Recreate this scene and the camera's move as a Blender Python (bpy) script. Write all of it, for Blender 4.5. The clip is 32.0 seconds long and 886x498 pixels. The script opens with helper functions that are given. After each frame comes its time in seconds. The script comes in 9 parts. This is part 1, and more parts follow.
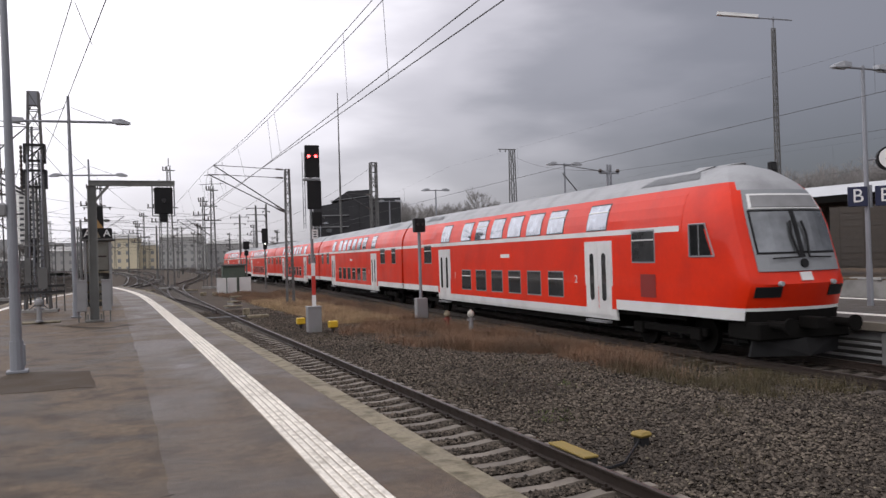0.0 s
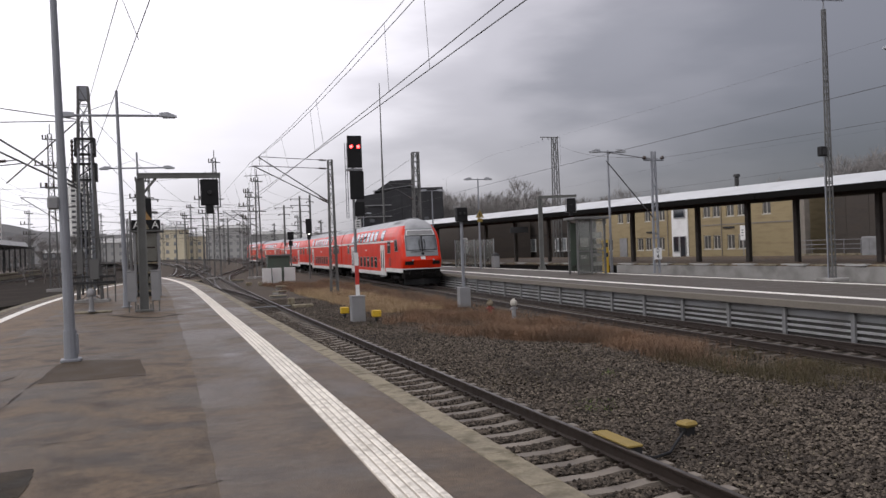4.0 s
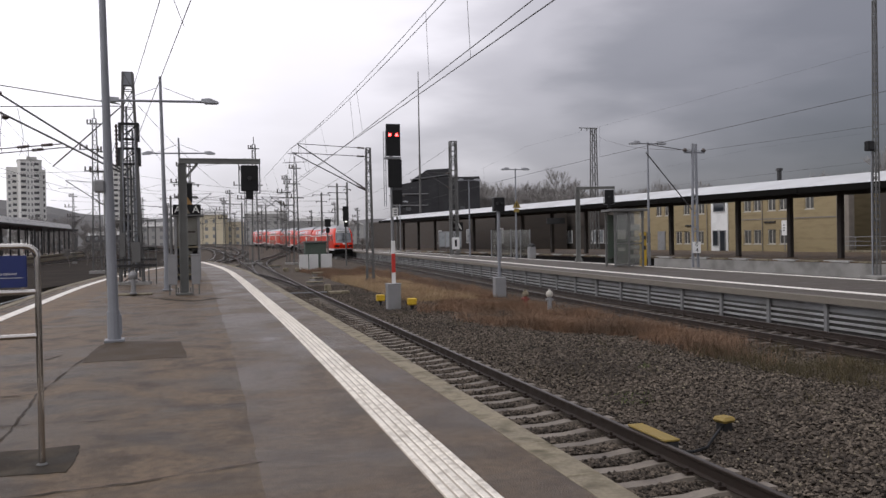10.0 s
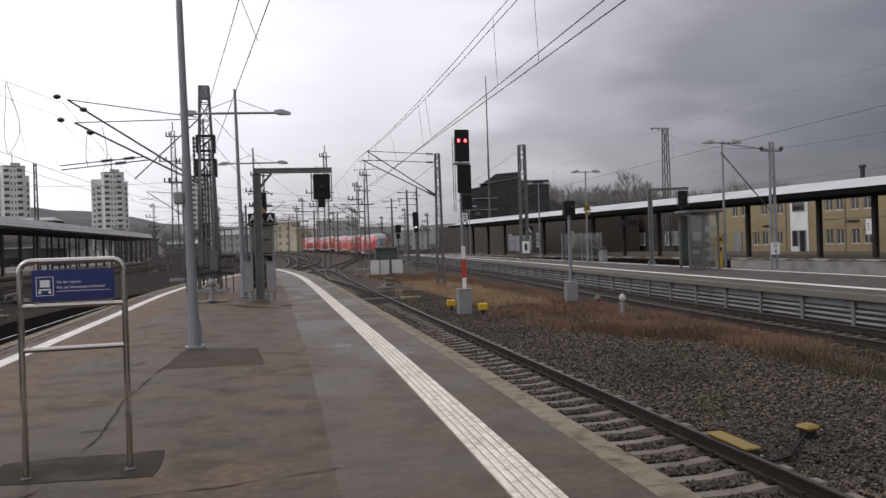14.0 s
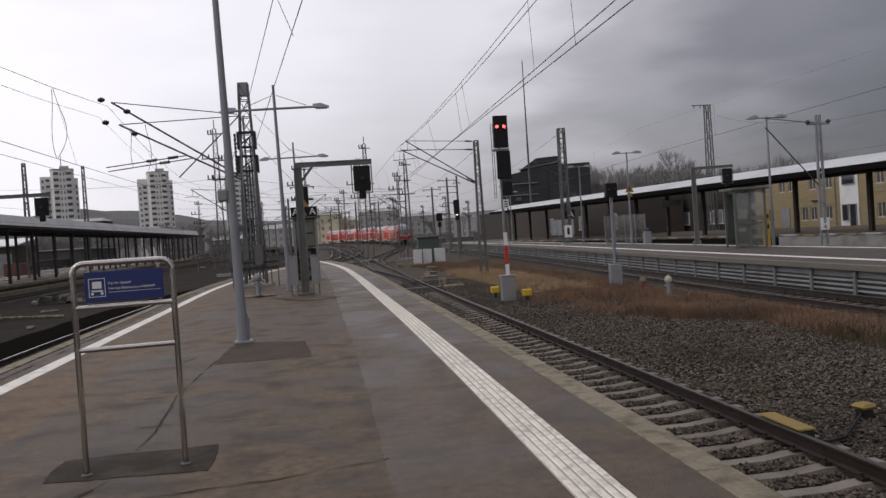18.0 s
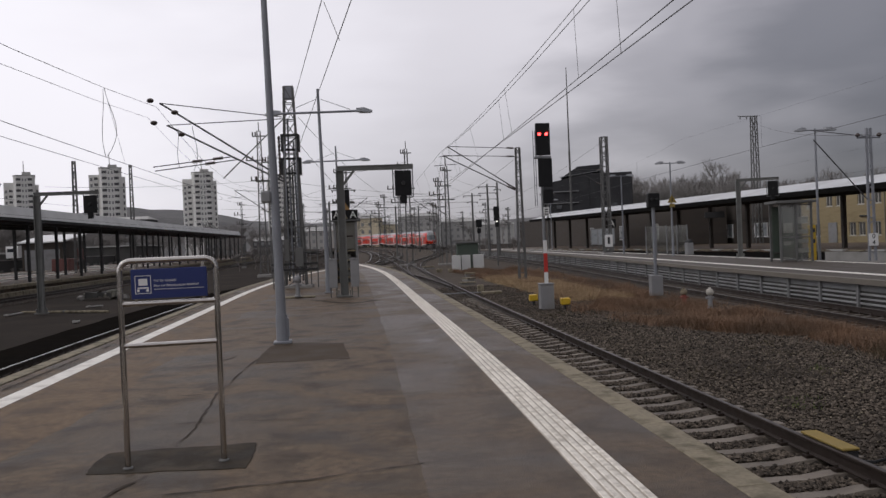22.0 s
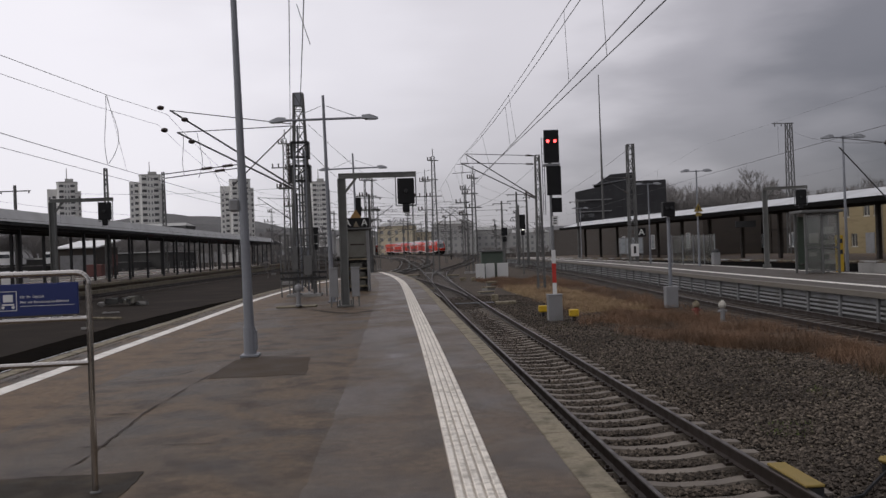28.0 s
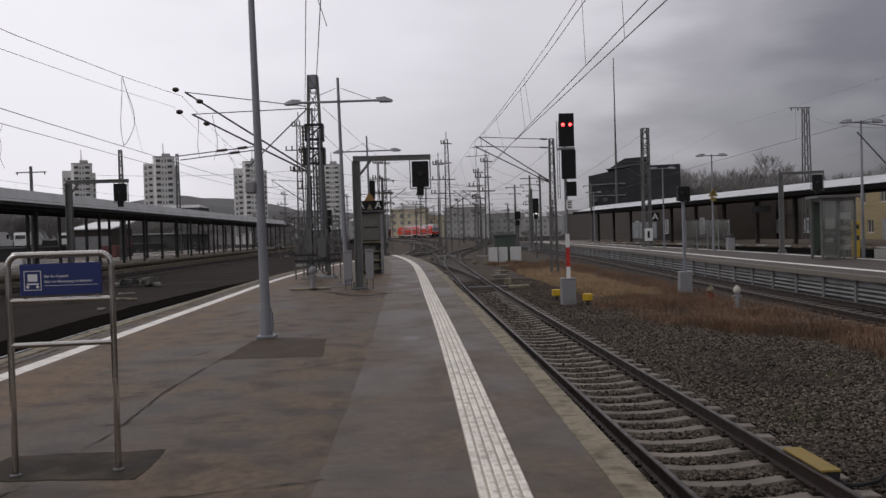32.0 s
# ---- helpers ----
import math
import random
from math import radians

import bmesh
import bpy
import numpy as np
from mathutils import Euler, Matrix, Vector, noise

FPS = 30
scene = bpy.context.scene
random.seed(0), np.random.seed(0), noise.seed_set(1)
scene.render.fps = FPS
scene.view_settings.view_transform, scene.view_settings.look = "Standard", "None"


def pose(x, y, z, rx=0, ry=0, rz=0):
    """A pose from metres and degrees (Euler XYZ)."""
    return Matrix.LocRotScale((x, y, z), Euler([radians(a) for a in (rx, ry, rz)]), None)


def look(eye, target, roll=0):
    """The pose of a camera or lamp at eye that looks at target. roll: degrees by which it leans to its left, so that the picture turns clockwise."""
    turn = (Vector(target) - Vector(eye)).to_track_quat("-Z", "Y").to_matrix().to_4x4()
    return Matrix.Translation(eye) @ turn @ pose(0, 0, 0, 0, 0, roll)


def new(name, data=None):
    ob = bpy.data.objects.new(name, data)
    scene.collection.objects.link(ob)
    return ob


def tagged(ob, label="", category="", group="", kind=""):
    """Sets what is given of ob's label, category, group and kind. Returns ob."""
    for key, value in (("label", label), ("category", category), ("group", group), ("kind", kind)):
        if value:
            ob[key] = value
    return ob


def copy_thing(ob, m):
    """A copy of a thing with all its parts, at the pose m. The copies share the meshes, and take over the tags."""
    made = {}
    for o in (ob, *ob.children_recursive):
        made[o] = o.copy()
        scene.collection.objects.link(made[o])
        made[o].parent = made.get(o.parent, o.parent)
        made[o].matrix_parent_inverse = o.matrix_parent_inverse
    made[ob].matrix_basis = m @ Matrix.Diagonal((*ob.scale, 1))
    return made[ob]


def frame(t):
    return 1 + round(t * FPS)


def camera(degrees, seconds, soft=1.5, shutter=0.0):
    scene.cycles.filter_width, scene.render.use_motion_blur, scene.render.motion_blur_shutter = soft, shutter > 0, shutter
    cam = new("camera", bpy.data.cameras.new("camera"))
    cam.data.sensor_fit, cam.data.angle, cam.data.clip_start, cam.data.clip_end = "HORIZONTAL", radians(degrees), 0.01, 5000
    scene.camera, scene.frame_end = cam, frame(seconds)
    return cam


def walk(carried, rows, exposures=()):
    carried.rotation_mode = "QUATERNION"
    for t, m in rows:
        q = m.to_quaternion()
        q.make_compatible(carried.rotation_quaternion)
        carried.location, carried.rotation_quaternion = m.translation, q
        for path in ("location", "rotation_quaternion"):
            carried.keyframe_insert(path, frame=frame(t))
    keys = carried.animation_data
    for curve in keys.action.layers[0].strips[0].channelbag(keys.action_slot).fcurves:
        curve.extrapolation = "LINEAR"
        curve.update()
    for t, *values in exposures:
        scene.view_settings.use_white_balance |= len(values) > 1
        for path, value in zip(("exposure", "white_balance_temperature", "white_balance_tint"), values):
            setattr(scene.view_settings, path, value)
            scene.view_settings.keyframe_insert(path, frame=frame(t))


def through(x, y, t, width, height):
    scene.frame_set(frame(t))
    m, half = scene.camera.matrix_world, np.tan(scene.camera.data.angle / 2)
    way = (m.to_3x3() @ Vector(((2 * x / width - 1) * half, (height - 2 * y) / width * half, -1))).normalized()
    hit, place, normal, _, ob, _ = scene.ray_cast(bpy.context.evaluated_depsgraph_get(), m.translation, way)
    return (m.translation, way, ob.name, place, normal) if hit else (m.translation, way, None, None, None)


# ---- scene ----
cam = camera(56.41, 32.0, soft=1.45, shutter=0.15)


def eye_row(t, x, y, z, yaw, pitch, lean):
    """A row of the path: eye, then degrees to the left of the track, up, and of lean."""
    a, b = radians(yaw), radians(pitch)
    way = Vector((-math.sin(a) * math.cos(b), math.cos(a) * math.cos(b), math.sin(b)))
    return t, look((x, y, z), Vector((x, y, z)) + way, lean)


PATH = [
    eye_row(0.0, -0.056, -0.021, 1.781, -21.98, 0.51, -1.71),
    eye_row(0.5, -0.041, -0.018, 1.780, -21.64, 0.41, -1.41),
    eye_row(1.0, -0.046, -0.015, 1.779, -21.04, 0.07, -1.15),
    eye_row(1.5, -0.075, 0.004, 1.779, -20.14, -0.57, -1.71),
    eye_row(2.0, -0.057, -0.014, 1.783, -19.42, 0.08, -1.88),
    eye_row(2.5, -0.050, -0.033, 1.784, -18.81, 0.22, -2.18),
    eye_row(4.5, -0.052, -0.024, 1.776, -19.25, -0.25, -2.00),
    eye_row(5.0, -0.037, -0.019, 1.773, -19.90, -0.28, -2.37),
    eye_row(5.5, -0.028, -0.027, 1.775, -19.95, -0.28, -2.86),
    eye_row(6.0, -0.032, -0.029, 1.775, -19.39, 0.05, -2.63),
    eye_row(6.5, -0.054, -0.041, 1.781, -18.24, 0.25, -1.88),
    eye_row(7.0, -0.073, -0.054, 1.779, -17.53, 0.46, -1.92),
    eye_row(7.5, -0.079, -0.033, 1.778, -16.86, -0.18, -1.49),
    eye_row(8.0, -0.078, -0.054, 1.775, -17.11, -0.55, -1.33),
    eye_row(8.5, -0.085, -0.040, 1.775, -16.81, -0.97, -1.19),
    eye_row(9.0, -0.091, -0.046, 1.776, -16.77, -1.06, -0.70),
    eye_row(9.5, -0.096, -0.040, 1.780, -16.27, -0.87, -0.76),
    eye_row(10.0, -0.097, -0.036, 1.776, -16.53, -0.81, -1.01),
    eye_row(10.5, -0.107, -0.038, 1.777, -16.45, -0.60, -1.12),
    eye_row(11.0, -0.106, -0.056, 1.776, -16.47, -0.84, -0.66),
    eye_row(11.5, -0.120, -0.017, 1.779, -15.02, -0.94, -0.68),
    eye_row(12.0, -0.132, -0.023, 1.788, -12.61, -1.36, -0.27),
    eye_row(12.5, -0.122, -0.056, 1.800, -11.95, -0.43, -0.99),
    eye_row(13.0, -0.111, -0.063, 1.804, -12.21, -0.44, -1.70),
    eye_row(13.5, -0.111, -0.059, 1.800, -12.76, -0.63, -1.63),
    eye_row(14.0, -0.116, -0.052, 1.805, -11.70, -0.39, -1.81),
    eye_row(14.5, -0.092, -0.067, 1.811, -9.97, 0.16, -2.49),
    eye_row(15.0, -0.095, -0.070, 1.812, -8.95, 0.38, -3.11),
    eye_row(15.5, -0.099, -0.071, 1.804, -8.64, -0.01, -3.28),
    eye_row(17.5, -0.105, -0.058, 1.820, -9.03, -0.42, -3.45),
    eye_row(18.0, -0.115, -0.050, 1.823, -8.74, -1.12, -3.81),
    eye_row(18.5, -0.097, -0.080, 1.825, -7.45, -1.37, -3.29),
    eye_row(19.0, -0.122, -0.058, 1.828, -7.39, -1.06, -2.14),
    eye_row(19.5, -0.133, -0.041, 1.828, -6.91, -1.34, -1.97),
    eye_row(20.0, -0.139, -0.040, 1.821, -6.53, -1.52, -2.00),
    eye_row(20.5, -0.122, -0.051, 1.824, -6.26, -1.42, -2.35),
    eye_row(21.0, -0.116, -0.057, 1.826, -6.34, -1.20, -2.48),
    eye_row(21.5, -0.134, -0.067, 1.821, -5.68, -1.09, -2.38),
    eye_row(22.0, -0.131, -0.064, 1.824, -6.08, -0.57, -2.40),
    eye_row(22.5, -0.103, -0.067, 1.821, -6.27, -0.33, -2.65),
    eye_row(23.0, -0.090, -0.050, 1.820, -7.69, 0.82, -2.74),
    eye_row(23.5, -0.020, -0.070, 1.820, -8.08, -0.87, -3.18),
    eye_row(24.0, 0.020, 0.080, 1.820, -7.16, -1.44, -2.58),
    eye_row(24.5, 0.170, 0.240, 1.820, -9.96, 0.86, -3.93),
    eye_row(25.0, 0.390, 0.220, 1.822, -4.80, -0.14, -3.07),
    eye_row(25.5, 0.500, 0.300, 1.825, -4.73, -2.12, -2.49),
    eye_row(27.5, 1.100, 0.460, 1.838, -2.96, -0.96, -2.17),
    eye_row(28.0, 1.090, 0.480, 1.840, -3.57, 0.05, -2.07),
    eye_row(28.5, 1.070, 0.480, 1.840, -3.47, 0.08, -2.36),
    eye_row(29.0, 1.050, 0.470, 1.840, -2.81, -0.77, -3.16),
    eye_row(29.5, 1.040, 0.460, 1.838, -1.59, -1.18, -2.32),
    eye_row(30.0, 1.040, 0.450, 1.838, -0.98, -1.15, -1.91),
    eye_row(30.5, 1.040, 0.440, 1.838, -0.41, -0.97, -1.98),
    eye_row(31.0, 1.035, 0.440, 1.838, -0.52, -1.11, -1.97),
    eye_row(31.5, 1.030, 0.450, 1.836, -1.18, -0.74, -2.24),
    eye_row(32.0, 1.030, 0.460, 1.835, -2.68, -1.07, -1.71),
]
walk(cam, PATH, [(0, 0.45), (5, 0.34), (9, 0.30), (13, 0.18), (16.5, -0.06), (20, -0.18), (23, -0.27), (25.5, -0.34), (28, -0.31), (32, -0.33)])

# ---- sky and light ----
world = bpy.data.worlds.new("overcast")
scene.world = world
world.use_nodes = True


def sky():
    nt = world.node_tree
    nt.nodes.clear()
    n, link = nt.nodes.new, nt.links.new
    out, bg = n("ShaderNodeOutputWorld"), n("ShaderNodeBackground")
    clear = n("ShaderNodeTexSky")
    clear.sky_type, clear.sun_disc = "NISHITA", False
    clear.sun_elevation, clear.sun_rotation = radians(42), radians(-112.6)
    tame = n("ShaderNodeMixRGB")
    tame.blend_type, tame.inputs[0].default_value = "MULTIPLY", 1.0
    tame.inputs[2].default_value = (0.1, 0.1, 0.1, 1)
    link(clear.outputs[0], tame.inputs[1])
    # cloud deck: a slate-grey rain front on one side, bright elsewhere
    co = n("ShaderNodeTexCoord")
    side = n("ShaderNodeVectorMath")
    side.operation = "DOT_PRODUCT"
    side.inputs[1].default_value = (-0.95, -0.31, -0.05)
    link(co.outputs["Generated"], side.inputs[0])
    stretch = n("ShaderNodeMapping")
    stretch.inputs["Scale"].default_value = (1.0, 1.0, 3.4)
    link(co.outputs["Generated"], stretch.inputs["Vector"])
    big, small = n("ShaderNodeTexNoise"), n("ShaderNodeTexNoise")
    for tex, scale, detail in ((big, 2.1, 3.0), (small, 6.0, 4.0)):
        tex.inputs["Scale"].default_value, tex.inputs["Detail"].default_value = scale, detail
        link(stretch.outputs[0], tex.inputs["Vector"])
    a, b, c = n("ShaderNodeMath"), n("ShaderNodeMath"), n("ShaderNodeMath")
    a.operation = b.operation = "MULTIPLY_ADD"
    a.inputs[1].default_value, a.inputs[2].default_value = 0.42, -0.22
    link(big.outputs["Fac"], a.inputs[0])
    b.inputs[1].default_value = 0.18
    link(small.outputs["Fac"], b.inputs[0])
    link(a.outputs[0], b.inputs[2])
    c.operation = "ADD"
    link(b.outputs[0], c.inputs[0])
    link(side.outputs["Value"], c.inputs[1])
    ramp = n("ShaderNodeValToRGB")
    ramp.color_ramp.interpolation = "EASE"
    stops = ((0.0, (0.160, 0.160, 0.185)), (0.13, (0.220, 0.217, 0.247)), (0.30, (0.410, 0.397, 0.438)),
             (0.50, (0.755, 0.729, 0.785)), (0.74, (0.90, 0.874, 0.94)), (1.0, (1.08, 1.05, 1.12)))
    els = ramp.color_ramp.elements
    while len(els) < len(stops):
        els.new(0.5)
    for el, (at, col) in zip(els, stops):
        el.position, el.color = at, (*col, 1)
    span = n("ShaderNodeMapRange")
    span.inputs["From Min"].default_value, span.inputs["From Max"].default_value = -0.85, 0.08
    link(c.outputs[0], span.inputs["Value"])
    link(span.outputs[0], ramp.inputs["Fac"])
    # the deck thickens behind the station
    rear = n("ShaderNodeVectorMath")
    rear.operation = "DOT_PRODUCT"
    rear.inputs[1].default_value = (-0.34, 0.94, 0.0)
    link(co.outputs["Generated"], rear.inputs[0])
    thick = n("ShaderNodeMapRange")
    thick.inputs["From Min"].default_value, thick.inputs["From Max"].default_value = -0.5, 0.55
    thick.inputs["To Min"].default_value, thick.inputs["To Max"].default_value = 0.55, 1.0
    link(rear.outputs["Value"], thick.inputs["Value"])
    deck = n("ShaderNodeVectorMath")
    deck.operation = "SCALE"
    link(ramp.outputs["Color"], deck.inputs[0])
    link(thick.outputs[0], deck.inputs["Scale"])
    # hazier and duller towards the horizon
    parts = n("ShaderNodeSeparateXYZ")
    link(co.outputs["Generated"], parts.inputs[0])
    haze = n("ShaderNodeMapRange")
    haze.interpolation_type = "SMOOTHSTEP"
    haze.inputs["From Min"].default_value, haze.inputs["From Max"].default_value = 0.0, 0.26
    for stop, dark_side, bright_side in (("To Min", 0.44, 1.0), ("To Max", 1.26, 1.09)):
        lean = n("ShaderNodeMapRange")
        lean.inputs["To Min"].default_value, lean.inputs["To Max"].default_value = dark_side, bright_side
        link(span.outputs[0], lean.inputs["Value"])
        link(lean.outputs[0], haze.inputs[stop])
    link(parts.outputs["Z"], haze.inputs["Value"])
    dull = n("ShaderNodeVectorMath")
    dull.operation = "SCALE"
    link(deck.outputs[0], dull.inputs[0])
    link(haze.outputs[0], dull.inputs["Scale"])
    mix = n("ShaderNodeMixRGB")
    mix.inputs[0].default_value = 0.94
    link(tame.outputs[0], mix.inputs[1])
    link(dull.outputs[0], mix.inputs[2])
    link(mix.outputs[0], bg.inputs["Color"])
    bg.inputs["Strength"].default_value = 1.0
    link(bg.outputs[0], out.inputs["Surface"])


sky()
sun = new("sun", bpy.data.lights.new("sun", "SUN"))
sun.data.energy, sun.data.angle, sun.data.color = 0.5, radians(25), (1.0, 0.97, 0.93)
sun.matrix_world = look((-60, -25, 60), (0, 0, 0))


# ---- materials ----
def paint(name, rgb, rough=0.5, metal=0.0, vary=0.12, scale=3.0, fine=40.0, bump=0.0, bump_scale=60.0,
          dirt=None, dirt_amount=0.0, dirt_scale=1.2, coat=0.0, per_piece=0.0, per_island=0.0, rough_vary=0.1, stretch=(1, 1, 1), spec=0.5):
    """A surface with grain at two scales, and stains of a second colour."""
    m = bpy.data.materials.new(name)
    m.use_nodes = True
    nt = m.node_tree
    n, link = nt.nodes.new, nt.links.new
    b = nt.nodes["Principled BSDF"]
    b.inputs["Metallic"].default_value = metal
    b.inputs["Coat Weight"].default_value = coat
    b.inputs["Specular IOR Level"].default_value = spec
    co = n("ShaderNodeTexCoord")
    mp = n("ShaderNodeMapping")
    mp.inputs["Scale"].default_value = stretch
    link(co.outputs["Object"], mp.inputs["Vector"])
    if per_piece:
        # each piece takes its own stretch of the grain
        own, shift = n("ShaderNodeObjectInfo"), n("ShaderNodeVectorMath")
        shift.operation = "MULTIPLY_ADD"
        shift.inputs[1].default_value = (91.0, 57.0, 33.0)
        link(own.outputs["Random"], shift.inputs[0])
        link(co.outputs["Object"], shift.inputs[2])
        link(shift.outputs[0], mp.inputs["Vector"])
    one, two = n("ShaderNodeTexNoise"), n("ShaderNodeTexNoise")
    for tex, s, d in ((one, scale, 4.0), (two, fine, 3.0)):
        tex.inputs["Scale"].default_value, tex.inputs["Detail"].default_value = s, d
        link(mp.outputs[0], tex.inputs["Vector"])
    add = n("ShaderNodeMath")
    add.operation = "ADD"
    link(one.outputs["Fac"], add.inputs[0])
    link(two.outputs["Fac"], add.inputs[1])
    light = n("ShaderNodeMapRange")
    light.inputs["From Min"].default_value, light.inputs["From Max"].default_value = 0.6, 1.4
    light.inputs["To Min"].default_value, light.inputs["To Max"].default_value = 1 - vary, 1 + vary
    link(add.outputs[0], light.inputs["Value"])
    value = light.outputs[0]
    if per_piece or per_island:
        info = n("ShaderNodeObjectInfo") if per_piece else n("ShaderNodeNewGeometry")
        per_piece = per_piece or per_island
        piece = n("ShaderNodeMapRange")
        piece.inputs["To Min"].default_value, piece.inputs["To Max"].default_value = 1 - per_piece, 1 + per_piece
        link(info.outputs["Random" if per_piece != per_island else "Random Per Island"], piece.inputs["Value"])
        both = n("ShaderNodeMath")
        both.operation = "MULTIPLY"
        link(value, both.inputs[0])
        link(piece.outputs[0], both.inputs[1])
        value = both.outputs[0]
    col = n("ShaderNodeVectorMath")
    col.operation = "SCALE"
    col.inputs[0].default_value = rgb
    link(value, col.inputs["Scale"])
    colour = col.outputs[0]
    if dirt:
        tex = n("ShaderNodeTexNoise")
        tex.inputs["Scale"].default_value, tex.inputs["Detail"].default_value = dirt_scale, 6.0
        link(mp.outputs[0], tex.inputs["Vector"])
        cut = n("ShaderNodeMapRange")
        cut.inputs["From Min"].default_value, cut.inputs["From Max"].default_value = 0.46, 0.68
        cut.inputs["To Max"].default_value = dirt_amount
        link(tex.outputs["Fac"], cut.inputs["Value"])
        mix = n("ShaderNodeMixRGB")
        mix.inputs[2].default_value = (*dirt, 1)
        link(cut.outputs[0], mix.inputs[0])
        link(colour, mix.inputs[1])
        colour = mix.outputs[0]
    link(colour, b.inputs["Base Color"])
    r = n("ShaderNodeMapRange")
    r.inputs["From Min"].default_value, r.inputs["From Max"].default_value = 0.35, 0.65
    r.inputs["To Min"].default_value, r.inputs["To Max"].default_value = max(rough - rough_vary, 0.02), min(rough + rough_vary, 1)
    link(one.outputs["Fac"], r.inputs["Value"])
    link(r.outputs[0], b.inputs["Roughness"])
    if bump:
        tex = n("ShaderNodeTexNoise")
        tex.inputs["Scale"].default_value, tex.inputs["Detail"].default_value = bump_scale, 5.0
        link(mp.outputs[0], tex.inputs["Vector"])
        bp = n("ShaderNodeBump")
        bp.inputs["Strength"].default_value, bp.inputs["Distance"].default_value = bump, 0.01
        link(tex.outputs["Fac"], bp.inputs["Height"])
        link(bp.outputs[0], b.inputs["Normal"])
    return m


def walked_asphalt(name, rgb, dull, wet_rgb, damp=(0.50, 0.66), gloss=0.30, spots=(), lanes=(1, 1, 1), shine=0.3):
    """Trodden asphalt: aggregate grain, old stains, and damp stretches that mirror the sky."""
    m = paint(name, rgb, 0.7, vary=0.5, scale=10.0, fine=55, bump=0.9, bump_scale=70, dirt=dull, dirt_amount=0.8, dirt_scale=1.7, rough_vary=0.1, spec=shine, stretch=lanes)
    nt = m.node_tree
    n, link = nt.nodes.new, nt.links.new
    b = nt.nodes["Principled BSDF"]
    co = n("ShaderNodeTexCoord")
    big = n("ShaderNodeTexNoise")
    big.inputs["Scale"].default_value, big.inputs["Detail"].default_value, big.inputs["Distortion"].default_value = 0.42, 7.0, 0.7
    big.inputs["Roughness"].default_value = 0.62
    link(co.outputs["Object"], big.inputs["Vector"])
    cut = n("ShaderNodeMapRange")
    cut.inputs["From Min"].default_value, cut.inputs["From Max"].default_value = damp
    link(big.outputs["Fac"], cut.inputs["Value"])
    wet = cut.outputs[0]
    for sx, sy, rx, ry, most in spots:
        # a shallow puddle or damp place that dries out towards its rim
        off = n("ShaderNodeVectorMath")
        off.operation = "SUBTRACT"
        off.inputs[1].default_value = (sx, sy, 0)
        link(co.outputs["Object"], off.inputs[0])
        flat = n("ShaderNodeVectorMath")
        flat.operation = "MULTIPLY"
        flat.inputs[1].default_value = (1 / rx, 1 / ry, 0)
        link(off.outputs[0], flat.inputs[0])
        far = n("ShaderNodeVectorMath")
        far.operation = "LENGTH"
        link(flat.outputs[0], far.inputs[0])
        shake = n("ShaderNodeMath")
        shake.operation = "ADD"
        link(far.outputs["Value"], shake.inputs[0])
        link(big.outputs["Fac"], shake.inputs[1])
        rim = n("ShaderNodeMapRange")
        rim.inputs["From Min"].default_value, rim.inputs["From Max"].default_value = 0.75, 1.55
        rim.inputs["To Min"].default_value, rim.inputs["To Max"].default_value = most, 0.0
        link(shake.outputs[0], rim.inputs["Value"])
        top = n("ShaderNodeMath")
        top.operation = "MAXIMUM"
        link(wet, top.inputs[0])
        link(rim.outputs[0], top.inputs[1])
        wet = top.outputs[0]
    mix = n("ShaderNodeMixRGB")
    mix.use_clamp = True
    link(wet, mix.inputs[0])
    link(b.inputs["Base Color"].links[0].from_socket, mix.inputs[1])
    mix.inputs[2].default_value = (*wet_rgb, 1)
    soft = n("ShaderNodeMath")
    soft.operation, soft.use_clamp = "MULTIPLY", True
    soft.inputs[1].default_value = 0.55
    link(wet, soft.inputs[0])
    link(soft.outputs[0], mix.inputs[0])
    link(mix.outputs[0], b.inputs["Base Color"])
    r = n("ShaderNodeMapRange")
    r.inputs["From Max"].default_value = 1.35
    r.inputs["To Min"].default_value, r.inputs["To Max"].default_value = 0.60, gloss
    link(wet, r.inputs["Value"])
    link(r.outputs[0], b.inputs["Roughness"])
    return m


def glowing(name, rgb, strength):
    m = bpy.data.materials.new(name)
    m.use_nodes = True
    b = m.node_tree.nodes["Principled BSDF"]
    b.inputs["Base Color"].default_value = (*rgb, 1)
    b.inputs["Emission Color"].default_value = (*rgb, 1)
    b.inputs["Emission Strength"].default_value = strength
    return m


def glass(name, tint, rough=0.05, through=0.0):
    m = bpy.data.materials.new(name)
    m.use_nodes = True
    b = m.node_tree.nodes["Principled BSDF"]
    b.inputs["Base Color"].default_value = (*tint, 1)
    b.inputs["Roughness"].default_value = rough
    b.inputs["IOR"].default_value = 1.5
    b.inputs["Specular IOR Level"].default_value = 0.7
    b.inputs["Transmission Weight"].default_value = through
    return m


